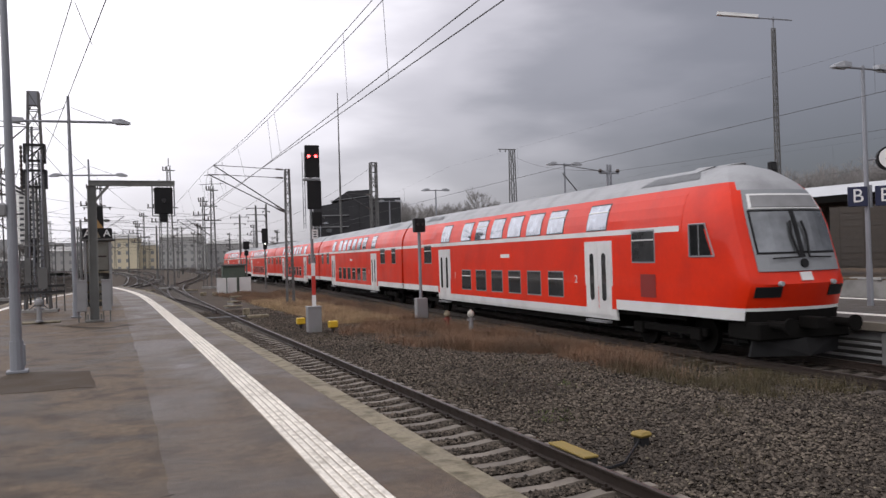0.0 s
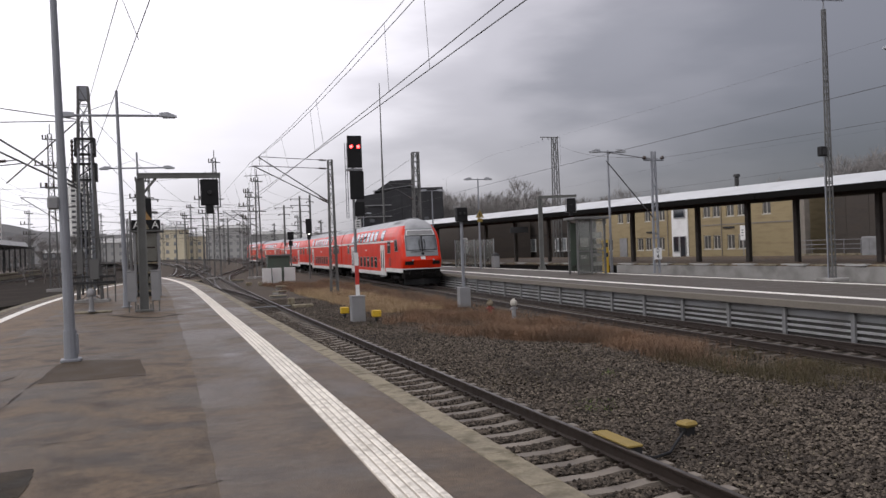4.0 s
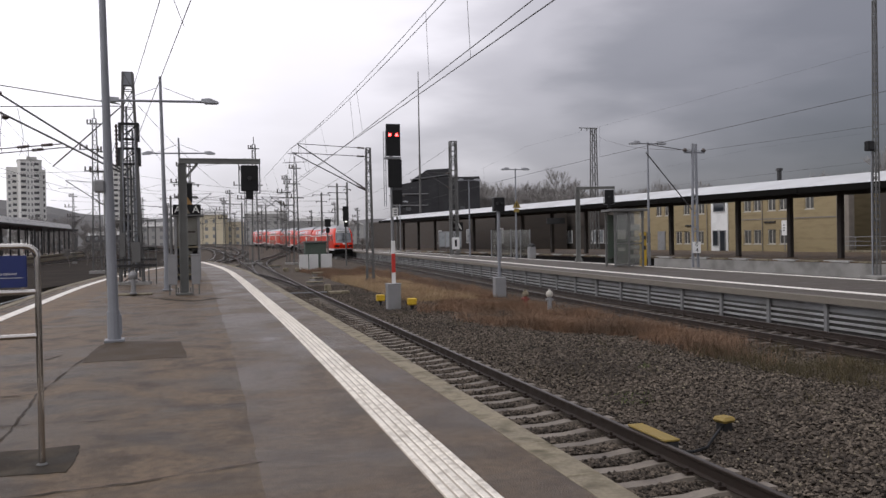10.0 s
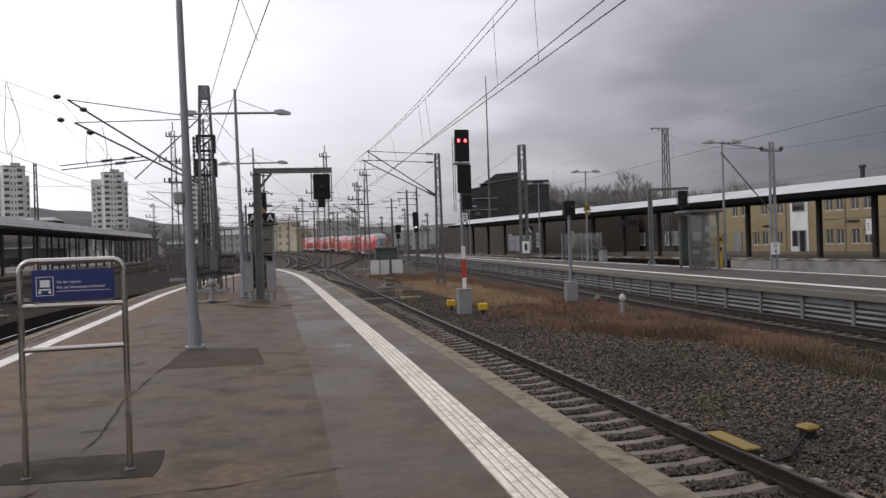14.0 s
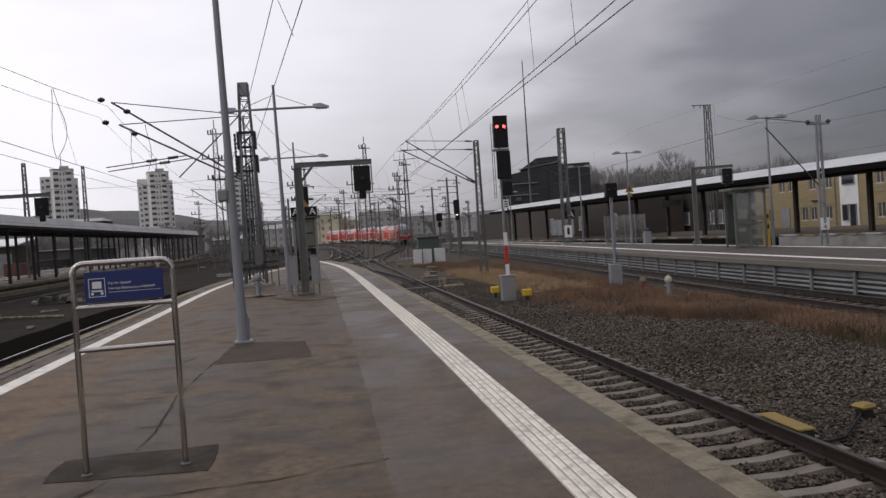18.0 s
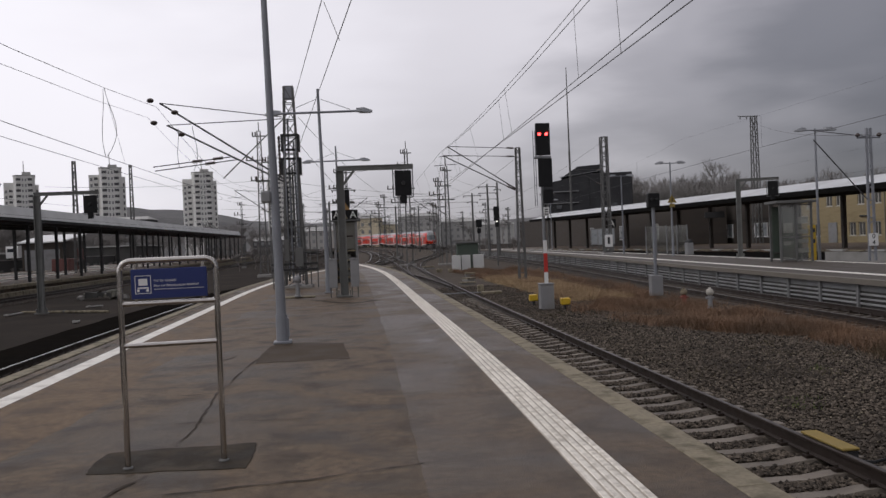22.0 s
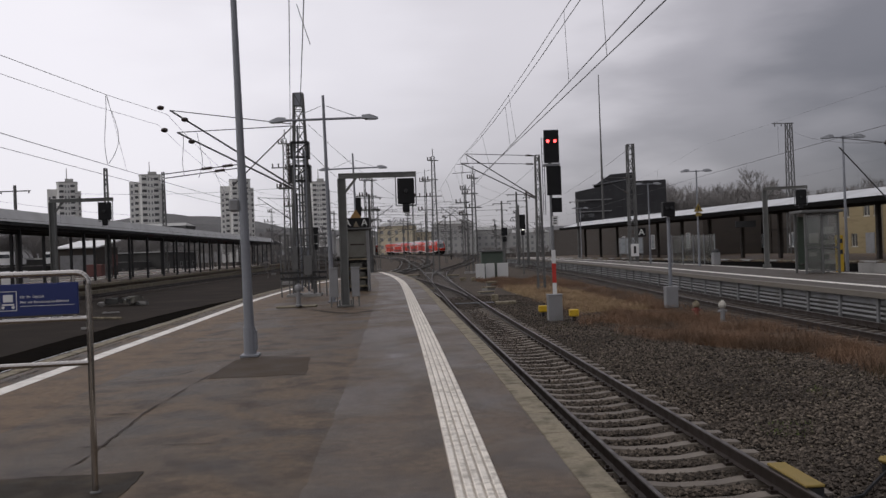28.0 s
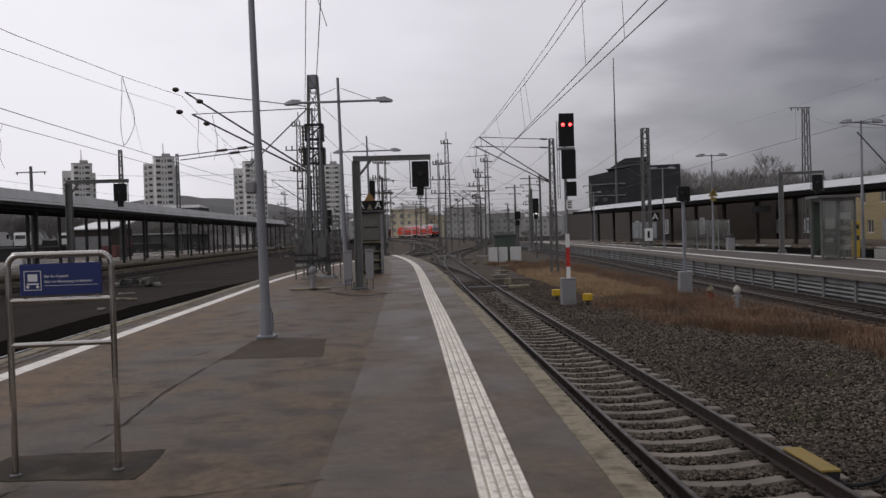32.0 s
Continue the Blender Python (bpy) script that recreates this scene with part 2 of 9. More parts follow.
M = dict(
    asphalt=walked_asphalt("worn_asphalt", (0.132, 0.094, 0.061), (0.036, 0.027, 0.020), (0.026, 0.022, 0.019), (0.47, 0.60), 0.42, ((-2.1, 8.4, 1.7, 1.2, 0.95), (-3.5, 9.5, 0.8, 1.1, 0.8), (-1.2, 12.2, 0.5, 1.5, 0.9), (-0.9, 20.0, 1.0, 2.5, 0.7), (-3.2, 5.2, 1.2, 0.8, 0.8)), shine=0.14),
    asphalt_new=walked_asphalt("newer_asphalt", (0.116, 0.084, 0.057), (0.052, 0.038, 0.027), (0.042, 0.033, 0.026), (0.42, 0.60), 0.33, ((1.1, 15.1, 0.42, 0.75, 1.35), (0.75, 18.5, 0.5, 2.6, 0.95), (0.95, 11.2, 0.35, 1.4, 0.8)), shine=0.24),
    asphalt_dusty=walked_asphalt("dusty_asphalt", (0.150, 0.101, 0.060), (0.072, 0.051, 0.034), (0.045, 0.036, 0.029), (0.52, 0.66), 0.5, shine=0.12),
    stained=paint("oily_asphalt", (0.036, 0.030, 0.023), 0.8, spec=0.12, vary=0.35, scale=4, fine=60, bump=0.4, bump_scale=80, dirt=(0.085, 0.066, 0.046), dirt_amount=0.6, dirt_scale=2.5),
    tar=paint("tar_joint", (0.046, 0.036, 0.027), 0.8, vary=0.25, spec=0.15),
    asphalt_pale=paint("pale_asphalt", (0.080, 0.068, 0.057), 0.7, spec=0.25, vary=0.25, scale=1.5, fine=40, bump=0.3, bump_scale=120, dirt=(0.085, 0.076, 0.068), dirt_amount=0.7, dirt_scale=0.4),
    patch=paint("patch_asphalt", (0.070, 0.053, 0.038), 0.8, spec=0.15, vary=0.2, scale=1.5, fine=80, bump=0.3, bump_scale=150),
    kerb=paint("kerb_concrete", (0.245, 0.212, 0.152), 0.85, spec=0.25, vary=0.25, scale=2.0, fine=30, bump=0.4, bump_scale=60,
               dirt=(0.085, 0.072, 0.046), dirt_amount=0.9, dirt_scale=4.5, per_piece=0.03),
    slab=paint("edge_slab_concrete", (0.155, 0.137, 0.112), 0.8, vary=0.2, scale=0.9, fine=20, dirt=(0.14, 0.125, 0.105), dirt_amount=0.6, dirt_scale=0.6),
    concrete=paint("concrete", (0.27, 0.262, 0.248), 0.8, vary=0.18, scale=1.2, fine=25, bump=0.3, bump_scale=60,
                   dirt=(0.10, 0.095, 0.088), dirt_amount=0.6, dirt_scale=0.8, per_piece=0.08),
    sleeper=paint("sleeper_concrete", (0.20, 0.172, 0.142), 0.8, vary=0.2, scale=3, fine=30, bump=0.3,
                  dirt=(0.075, 0.06, 0.05), dirt_amount=0.7, dirt_scale=2.0, per_piece=0.16),
    strip=paint("tactile_white", (0.78, 0.73, 0.65), 0.7, spec=0.3, vary=0.16, scale=2.5, fine=60, dirt=(0.30, 0.26, 0.21), dirt_amount=0.65,
                dirt_scale=9.0, per_piece=0.05, bump=0.2),
    # darker tone for the low faces between the ribs
    groove=paint("groove_tone", (0.40, 0.355, 0.295), 0.8, vary=0.3, scale=3.0, fine=30, per_piece=0.08),
    line=paint("white_line", (0.80, 0.77, 0.71), 0.7, spec=0.3, vary=0.12, dirt=(0.40, 0.36, 0.31), dirt_amount=0.55, dirt_scale=3.5),
    rail=paint("rail_rust", (0.032, 0.022, 0.017), 0.6, 0.3, vary=0.25, scale=4, fine=50, bump=0.2),
    railtop=paint("rail_head", (0.055, 0.046, 0.040), 0.45, 0.4, vary=0.2, scale=5, dirt=(0.05, 0.038, 0.03), dirt_amount=0.7),
    railshine=paint("worn_rail_head", (0.42, 0.41, 0.40), 0.3, 0.85, vary=0.15, scale=5),
    ballast=paint("ballast_bed", (0.082, 0.066, 0.052), 0.95, spec=0.12, vary=0.5, scale=5, fine=28, bump=1.0, bump_scale=26,
                  dirt=(0.062, 0.050, 0.04), dirt_amount=0.7, dirt_scale=0.3),
    stone=paint("ballast_stone", (0.096, 0.079, 0.063), 0.8, spec=0.15, vary=0.45, per_island=0.88, scale=9, fine=50, dirt=(0.05, 0.042, 0.036),
                dirt_amount=0.7, dirt_scale=0.5),
    darkbed=paint("dark_ballast", (0.036, 0.030, 0.025), 0.95, vary=0.4, scale=4, fine=26, bump=0.8, bump_scale=24, spec=0.1, dirt=(0.06, 0.05, 0.042), dirt_amount=0.5, dirt_scale=0.6),
    # near black: the platform's shade on the track bed is put into the colour
    pit=paint("shaded_track_bed", (0.011, 0.010, 0.009), 0.95, vary=0.4, scale=2, fine=20, bump=0.6, bump_scale=20, spec=0.0, dirt=(0.013, 0.011, 0.009), dirt_amount=0.8, dirt_scale=0.45),
    # darker than the skirt steel: the shade between the rails as colour
    skirtshade=paint("shaded_skirt_recess", (0.060, 0.058, 0.055), 0.9, vary=0.2, scale=1.5),
    skirtpale=paint("pale_galvanised_rail", (0.34, 0.343, 0.345), 0.55, 0.2, vary=0.2, scale=2, dirt=(0.16, 0.15, 0.135), dirt_amount=0.6),
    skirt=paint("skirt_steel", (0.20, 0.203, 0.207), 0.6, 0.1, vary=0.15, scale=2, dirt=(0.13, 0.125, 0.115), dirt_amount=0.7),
    shed=paint("shed_grey", (0.06, 0.06, 0.057), 0.85, vary=0.35, scale=0.35, fine=3, dirt=(0.095, 0.092, 0.086), dirt_amount=0.7, dirt_scale=0.2),
    earth=paint("dark_earth", (0.036, 0.031, 0.027), 0.95, spec=0.02, vary=0.35, scale=2, fine=24, bump=0.8, bump_scale=20,
                dirt=(0.052, 0.043, 0.036), dirt_amount=0.8, dirt_scale=0.3),
    galv=paint("galvanised_steel", (0.23, 0.235, 0.245), 0.5, 0.5, vary=0.12, scale=2, fine=18, dirt=(0.17, 0.17, 0.175), dirt_amount=0.4),
    polegrey=paint("grey_pole_paint", (0.235, 0.245, 0.27), 0.5, 0.1, vary=0.1, scale=1.5, dirt=(0.15, 0.15, 0.16), dirt_amount=0.4),
    mastgrey=paint("mast_paint", (0.125, 0.125, 0.122), 0.7, 0.1, vary=0.2, scale=2, dirt=(0.07, 0.065, 0.06), dirt_amount=0.5),
    gantrygrey=paint("gantry_paint", (0.155, 0.158, 0.150), 0.6, 0.1, vary=0.18, scale=2, dirt=(0.09, 0.085, 0.075), dirt_amount=0.5),
    sleeper_old=paint("old_sleeper", (0.085, 0.070, 0.058), 0.85, vary=0.3, scale=2, fine=20),
    farglass=paint("far_window", (0.25, 0.252, 0.255), 0.3, vary=0.3, scale=0.3),
    stainless=paint("stainless", (0.52, 0.495, 0.465), 0.16, 0.97, vary=0.08, scale=4, dirt=(0.40, 0.38, 0.35), dirt_amount=0.35, rough_vary=0.05),
    dark=paint("dark_paint", (0.015, 0.015, 0.016), 0.55, vary=0.2, scale=3),
    black=paint("signal_black", (0.010, 0.010, 0.011), 0.6, vary=0.2, scale=3, spec=0.25),
    wire=paint("wire", (0.085, 0.082, 0.085), 0.6, 0.3, vary=0.1),
    insul=paint("insulator", (0.05, 0.035, 0.03), 0.3, vary=0.2),
    red=paint("traffic_red", (0.66, 0.026, 0.004), 0.42, vary=0.06, scale=0.6, fine=8, coat=0.3, spec=0.15, dirt=(0.42, 0.018, 0.010), dirt_amount=0.4,
              dirt_scale=0.9, rough_vary=0.06),
    vent_red=paint("vent_red", (0.20, 0.012, 0.009), 0.5, vary=0.1, scale=2),
    trainroof=paint("train_roof_grey", (0.33, 0.335, 0.345), 0.5, vary=0.12, scale=0.8, dirt=(0.15, 0.15, 0.155), dirt_amount=0.5),
    trainwhite=paint("train_light_grey", (0.66, 0.66, 0.65), 0.4, vary=0.07, scale=1.2, dirt=(0.36, 0.35, 0.34), dirt_amount=0.4),
    cabgrey=paint("cab_grey", (0.22, 0.23, 0.24), 0.4, vary=0.08),
    plough=paint("plough_grey", (0.022, 0.022, 0.023), 0.85, spec=0.15, vary=0.2, scale=2, dirt=(0.012, 0.011, 0.010), dirt_amount=0.6),
    under=paint("underframe", (0.008, 0.0075, 0.007), 0.95, vary=0.3, scale=3, spec=0.08),
    trainglass=paint("train_glass", (0.085, 0.088, 0.09), 0.07, 0.6, vary=0.45, scale=0.9, fine=3, rough_vary=0.04),
    coated=paint("coated_glass", (0.40, 0.42, 0.46), 0.07, 0.75, vary=0.25, scale=1.5, fine=4, rough_vary=0.04, bump=0.03, bump_scale=3),
    windscreen=paint("windscreen_glass", (0.19, 0.20, 0.21), 0.06, 0.55, vary=0.4, scale=1.2, fine=3, rough_vary=0.04),
    winglass=glass("window_glass", (0.03, 0.034, 0.04), 0.05),
    smoked=glass("dusty_shelter_glass", (0.66, 0.67, 0.64), 0.04, 0.92),
    curtain=paint("net_curtain", (0.34, 0.335, 0.32), 0.9, vary=0.2, scale=3),
    pier=paint("grey_beige_brick", (0.22, 0.195, 0.165), 0.85, vary=0.2, scale=1.5, fine=14, dirt=(0.15, 0.13, 0.11), dirt_amount=0.5),
    # opaque grey panes: the reflected sky is put into their colour
    skyglass=paint("sky_grey_window_glass", (0.085, 0.083, 0.078), 0.22, vary=0.35, scale=0.8, fine=4),
    winframe=paint("weathered_window_frame", (0.44, 0.42, 0.37), 0.7, vary=0.15, scale=1.5),
    # dark tone that stands for the shade inside the tower loggias
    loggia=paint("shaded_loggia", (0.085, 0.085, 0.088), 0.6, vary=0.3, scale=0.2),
    frost=paint("milky_glass", (0.30, 0.32, 0.33), 0.3, vary=0.15, scale=1.5),
    white=paint("white_paint", (0.74, 0.74, 0.73), 0.5, vary=0.06, dirt=(0.5, 0.49, 0.47), dirt_amount=0.3),
    roofwhite=paint("canopy_fascia", (0.54, 0.55, 0.56), 0.6, vary=0.08, scale=0.5, dirt=(0.36, 0.36, 0.36), dirt_amount=0.4, dirt_scale=0.3),
    roofgrey=paint("left_canopy_fascia", (0.60, 0.60, 0.59), 0.75, vary=0.1, scale=0.5, dirt=(0.40, 0.40, 0.39), dirt_amount=0.4, dirt_scale=0.4),
    shedbrown=paint("weathered_brown_cladding", (0.056, 0.046, 0.038), 0.85, vary=0.45, scale=0.6, fine=9, stretch=(1, 1, 4), dirt=(0.060, 0.051, 0.044), dirt_amount=0.7, dirt_scale=0.25, bump=0.3, bump_scale=6),
    brown=paint("brown_timber", (0.019, 0.014, 0.011), 0.7, vary=0.25, scale=2, dirt=(0.045, 0.038, 0.032), dirt_amount=0.4),
    yellow=paint("safety_yellow", (0.62, 0.40, 0.02), 0.55, vary=0.1, dirt=(0.35, 0.22, 0.03), dirt_amount=0.4, dirt_scale=5),
    amber=paint("weathered_amber", (0.34, 0.19, 0.06), 0.6, vary=0.15, dirt=(0.2, 0.13, 0.06), dirt_amount=0.5),
    olive=paint("dull_yellow", (0.25, 0.175, 0.042), 0.7, vary=0.12, dirt=(0.2, 0.16, 0.05), dirt_amount=0.5, dirt_scale=6),
    navy=paint("dark_sign_blue", (0.008, 0.012, 0.045), 0.4, vary=0.05),
    blue=paint("sign_blue", (0.012, 0.025, 0.13), 0.4, vary=0.05),
    signal_red=paint("band_red", (0.50, 0.03, 0.02), 0.5, vary=0.08, dirt=(0.3, 0.03, 0.02), dirt_amount=0.4),
    boxgrey=paint("cabinet_grey", (0.24, 0.24, 0.245), 0.6, vary=0.12, scale=2, dirt=(0.13, 0.125, 0.12), dirt_amount=0.5),
    green=paint("hut_green", (0.055, 0.075, 0.058), 0.7, vary=0.15, dirt=(0.08, 0.085, 0.07), dirt_amount=0.5),
    cream=paint("ochre_render", (0.30, 0.238, 0.132), 0.85, vary=0.16, scale=0.5, fine=9, stretch=(1, 1, 5), bump=0.3, bump_scale=8, dirt=(0.215, 0.168, 0.098), dirt_amount=0.75, dirt_scale=0.5),
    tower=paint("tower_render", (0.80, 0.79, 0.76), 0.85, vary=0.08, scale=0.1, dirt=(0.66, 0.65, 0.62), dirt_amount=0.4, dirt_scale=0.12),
    charcoal=paint("charcoal_cladding", (0.017, 0.017, 0.020), 0.6, vary=0.2, scale=0.4, dirt=(0.035, 0.035, 0.038), dirt_amount=0.5, dirt_scale=0.3),
    farwall=paint("far_buildings", (0.62, 0.55, 0.40), 0.9, vary=0.15, scale=0.1),
    fargrey=paint("far_grey_blocks", (0.42, 0.415, 0.40), 0.9, vary=0.15, scale=0.1),
    hill=paint("far_wooded_slope", (0.115, 0.113, 0.112), 1.0, vary=0.3, scale=0.06, fine=0.6),
    bark=paint("bark", (0.20, 0.18, 0.165), 0.9, vary=0.3, scale=3),
    twig=paint("bare_twigs", (0.25, 0.235, 0.225), 0.9, vary=0.3, scale=0.5),
    grass=paint("dry_grass", (0.195, 0.118, 0.072), 0.9, per_island=0.45, vary=0.35, scale=0.9, fine=12, dirt=(0.10, 0.068, 0.044), dirt_amount=0.8, dirt_scale=0.6),
    straw=paint("straw_grass", (0.40, 0.29, 0.17), 0.9, per_island=0.4, vary=0.3, scale=1.2, fine=12),
    sprout=paint("fresh_weed", (0.10, 0.14, 0.03), 0.9, vary=0.3, scale=4),
    weed=paint("green_weed", (0.078, 0.062, 0.030), 0.9, vary=0.3, scale=2),
    lamp_red=glowing("signal_lamp_red", (1.0, 0.05, 0.05), 9.0),
    lamp_white=glowing("signal_lamp_white", (1.0, 0.95, 0.85), 1.6),
    lamphead=paint("lamp_head", (0.33, 0.34, 0.36), 0.45, 0.2, vary=0.08),
    faded_red=paint("faded_red", (0.14, 0.055, 0.048), 0.7, vary=0.2, dirt=(0.14, 0.06, 0.055), dirt_amount=0.5),
    hydrant_red=paint("hydrant_red", (0.26, 0.065, 0.05), 0.75, vary=0.2, dirt=(0.13, 0.06, 0.045), dirt_amount=0.7, dirt_scale=6),
    cabinet_brown=paint("old_cabinet", (0.15, 0.148, 0.13), 0.8, vary=0.2, scale=2, dirt=(0.10, 0.085, 0.065), dirt_amount=0.6),
)


# ---- mesh helpers ----
def finish(name, bm, material):
    bmesh.ops.recalc_face_normals(bm, faces=bm.faces)
    me = bpy.data.meshes.new(name)
    bm.to_mesh(me)
    bm.free()
    me.materials.append(M[material])
    return me


def part(name, bm, material, parent=None, label="", smooth=False):
    me = finish(name, bm, material)
    if smooth:
        me.shade_smooth()
        me.set_sharp_from_angle(angle=radians(38))
    ob = new(name, me)
    if parent:
        ob.parent = parent
    return tagged(ob, label)


def shared(name, me, parent, m):
    ob = new(name, me)
    ob.parent = parent
    ob.matrix_basis = m
    return ob


def thing(name, x, y, z, label, category, turn=0.0, group="", kind=""):
    ob = new(name)
    ob.matrix_basis = pose(x, y, z, 0, 0, turn)
    ob.empty_display_size = 0.2
    return tagged(ob, label, category, group, kind)


def box(bm, x0, x1, y0, y1, z0, z1, bevel=0.0):
    vs = [bm.verts.new((x, y, z)) for x in (x0, x1) for y in (y0, y1) for z in (z0, z1)]
    fs = [bm.faces.new([vs[i] for i in f]) for f in
          ((0, 1, 3, 2), (4, 6, 7, 5), (0, 4, 5, 1), (2, 3, 7, 6), (0, 2, 6, 4), (1, 5, 7, 3))]
    if bevel:
        es = list({e for f in fs for e in f.edges})
        bmesh.ops.bevel(bm, geom=es, offset=bevel, segments=1, affect="EDGES", profile=0.5)
    return bm


def tube(bm, a, b, r, r2=None, seg=8, caps=True):
    a, b = Vector(a), Vector(b)
    r2 = r if r2 is None else r2
    way = (b - a).normalized()
    side = way.cross((0, 0, 1) if abs(way.z) < 0.9 else (1, 0, 0)).normalized()
    up = side.cross(way)
    rings = []
    for p, q in ((a, r), (b, r2)):
        rings.append([bm.verts.new(p + q * (math.cos(k) * side + math.sin(k) * up))
                      for k in (2 * math.pi * i / seg for i in range(seg))])
    for i in range(seg):
        j = (i + 1) % seg
        bm.faces.new((rings[0][i], rings[0][j], rings[1][j], rings[1][i]))
    if caps:
        bm.faces.new(rings[0][::-1])
        bm.faces.new(rings[1])
    return bm


def pipe(bm, points, r, seg=8):
    for a, b in zip(points, points[1:]):
        tube(bm, a, b, r, seg=seg)
    return bm


def beam(bm, a, b, w, h):
    """A bar of rectangular section from a to b."""
    a, b = Vector(a), Vector(b)
    way = (b - a).normalized()
    side = way.cross((0, 0, 1) if abs(way.z) < 0.9 else (0, 1, 0)).normalized()
    up = side.cross(way)
    rings = [[bm.verts.new(p + sx * w / 2 * side + sy * h / 2 * up) for sx, sy in ((-1, -1), (1, -1), (1, 1), (-1, 1))] for p in (a, b)]
    for i in range(4):
        j = (i + 1) % 4
        bm.faces.new((rings[0][i], rings[0][j], rings[1][j], rings[1][i]))
    bm.faces.new(rings[0][::-1])
    bm.faces.new(rings[1])
    return bm


def lathe(bm, profile, seg=14, at=(0, 0, 0)):
    rings = [[bm.verts.new((at[0] + r * math.cos(k), at[1] + r * math.sin(k), at[2] + z))
              for k in (2 * math.pi * i / seg for i in range(seg))] for r, z in profile]
    for a, b in zip(rings, rings[1:]):
        for i in range(seg):
            j = (i + 1) % seg
            bm.faces.new((a[i], a[j], b[j], b[i]))
    bm.faces.new(rings[0][::-1])
    bm.faces.new(rings[-1])
    return bm


def sweep(bm, section, stations):
    """Carries a closed section of (across, up) along stations of (place, right)."""
    rings = [[bm.verts.new(Vector(p) + a * Vector(r) + Vector((0, 0, b))) for a, b in section] for p, r in stations]
    k = len(section)
    for a, b in zip(rings, rings[1:]):
        for i in range(k):
            j = (i + 1) % k
            bm.faces.new((a[i], a[j], b[j], b[i]))
    bm.faces.new(rings[0][::-1])
    bm.faces.new(rings[-1])
    return bm


def BM():
    return bmesh.new()


def spline(points):
    """A smooth x(y) through points of (y, x)."""
    ys = np.array([p[0] for p in points], float)
    xs = np.array([p[1] for p in points], float)
    slope = np.gradient(xs, ys)

    def at(y):
        i = int(np.clip(np.searchsorted(ys, y) - 1, 0, len(ys) - 2))
        h = ys[i + 1] - ys[i]
        s = (y - ys[i]) / h
        if s < 0:
            return float(xs[0] + slope[0] * (y - ys[0]))
        if s > 1:
            return float(xs[-1] + slope[-1] * (y - ys[-1]))
        return float((2 * s**3 - 3 * s**2 + 1) * xs[i] + (s**3 - 2 * s**2 + s) * h * slope[i]
                     + (-2 * s**3 + 3 * s**2) * xs[i + 1] + (s**3 - s**2) * h * slope[i + 1])
    return at


def rise(y):
    """The yard climbs gently beyond the platforms."""
    return 0.0085 * max(0.0, y - 130) if y < 300 else 1.445


def stations(line, y0, y1, step, off=0.0, z=0.0):
    out = []
    for y in np.linspace(y0, y1, max(2, round((y1 - y0) / step) + 1)):
        d = Vector((line(y + 0.5) - line(y - 0.5), 1, 0)).normalized()
        r = Vector((d.y, -d.x, 0))
        out.append((Vector((line(y), y, z + rise(y))) + off * r, r))
    return out


def letter(parent, text, m, size, mat, label="", align="CENTER"):
    cu = bpy.data.curves.new("letter", "FONT")
    cu.body, cu.size, cu.extrude, cu.align_x, cu.align_y = text, size, 0.003, align, "CENTER"
    ob = new("letter", cu)
    me = bpy.data.meshes.new_from_object(ob)
    bpy.data.objects.remove(ob)
    me.materials.clear()
    me.materials.append(M[mat])
    ob = new("letter", me)
    ob.parent = parent
    ob.matrix_basis = m
    return tagged(ob, label)


# ---- ground, platforms, tracks ----
RAIL = -0.76
BED = -0.97

near_edge = spline([(-60, 2.35), (-10, 2.53), (0, 2.64), (6, 2.74), (10, 2.79), (16, 2.83), (25, 2.83), (42, 2.8), (50, 2.7), (60, 2.3), (70, 1.6), (80, 0.65), (100, -1.8), (130, -6.5)])
left_edge = spline([(-60, -5.58), (0, -5.58), (25, -5.62), (38, -5.6), (49, -5.0), (60, -3.6), (70, -1.5), (78, 0.55)])


near_line = spline([(-60, 4.5), (0, 4.5), (20, 4.52), (35, 4.58), (55, 4.85), (75, 5.2), (95, 5.55), (125, 5.85), (165, 5.3), (200, 3.5), (260, -3), (320, -14)])


def platform_line(y):
    return near_edge(y) + 1.7


far_line = spline([(-60, 11.3), (-20, 12.8), (10, 14.0), (25, 14.55), (40, 15.45), (60, 16.95), (80, 18.1), (108, 19.2), (146, 19.8),
                   (195, 19.5), (228, 18.3), (260, 15.2), (290, 10.8), (325, 3.5), (380, -12), (460, -42), (560, -85)])
branch_line = spline([(50, 4.78), (62, 4.97), (75, 5.4), (90, 6.2), (105, 7.5), (125, 10.3), (146, 13.9), (168, 17.0), (190, 18.9), (210, 19.2)])
left_line = spline([(-60, -7.66), (0, -7.66), (30, -7.70), (45, -7.35), (60, -5.9), (80, -2.6), (110, 1.5), (150, 3.5), (220, 2.5), (300, -8), (400, -30)])
second_left = spline([(-60, -22.6), (0, -22.6), (60, -22.6), (120, -20.5), (160, -16), (220, -9), (300, -14), (400, -40)])
third_left = spline([(-60, -33.5), (0, -33.5), (100, -33.5), (200, -30), (300, -34), (400, -55)])
middle_line = spline([(60, -4.0), (90, 0.2), (130, 5.4), (170, 8.5), (230, 7.5), (300, -1), (400, -25)])
back_line = spline([(-60, 27.2), (0, 27.6), (40, 28.3), (80, 28.4), (120, 27.5), (170, 25.5), (240, 21), (300, 10), (400, -14)])


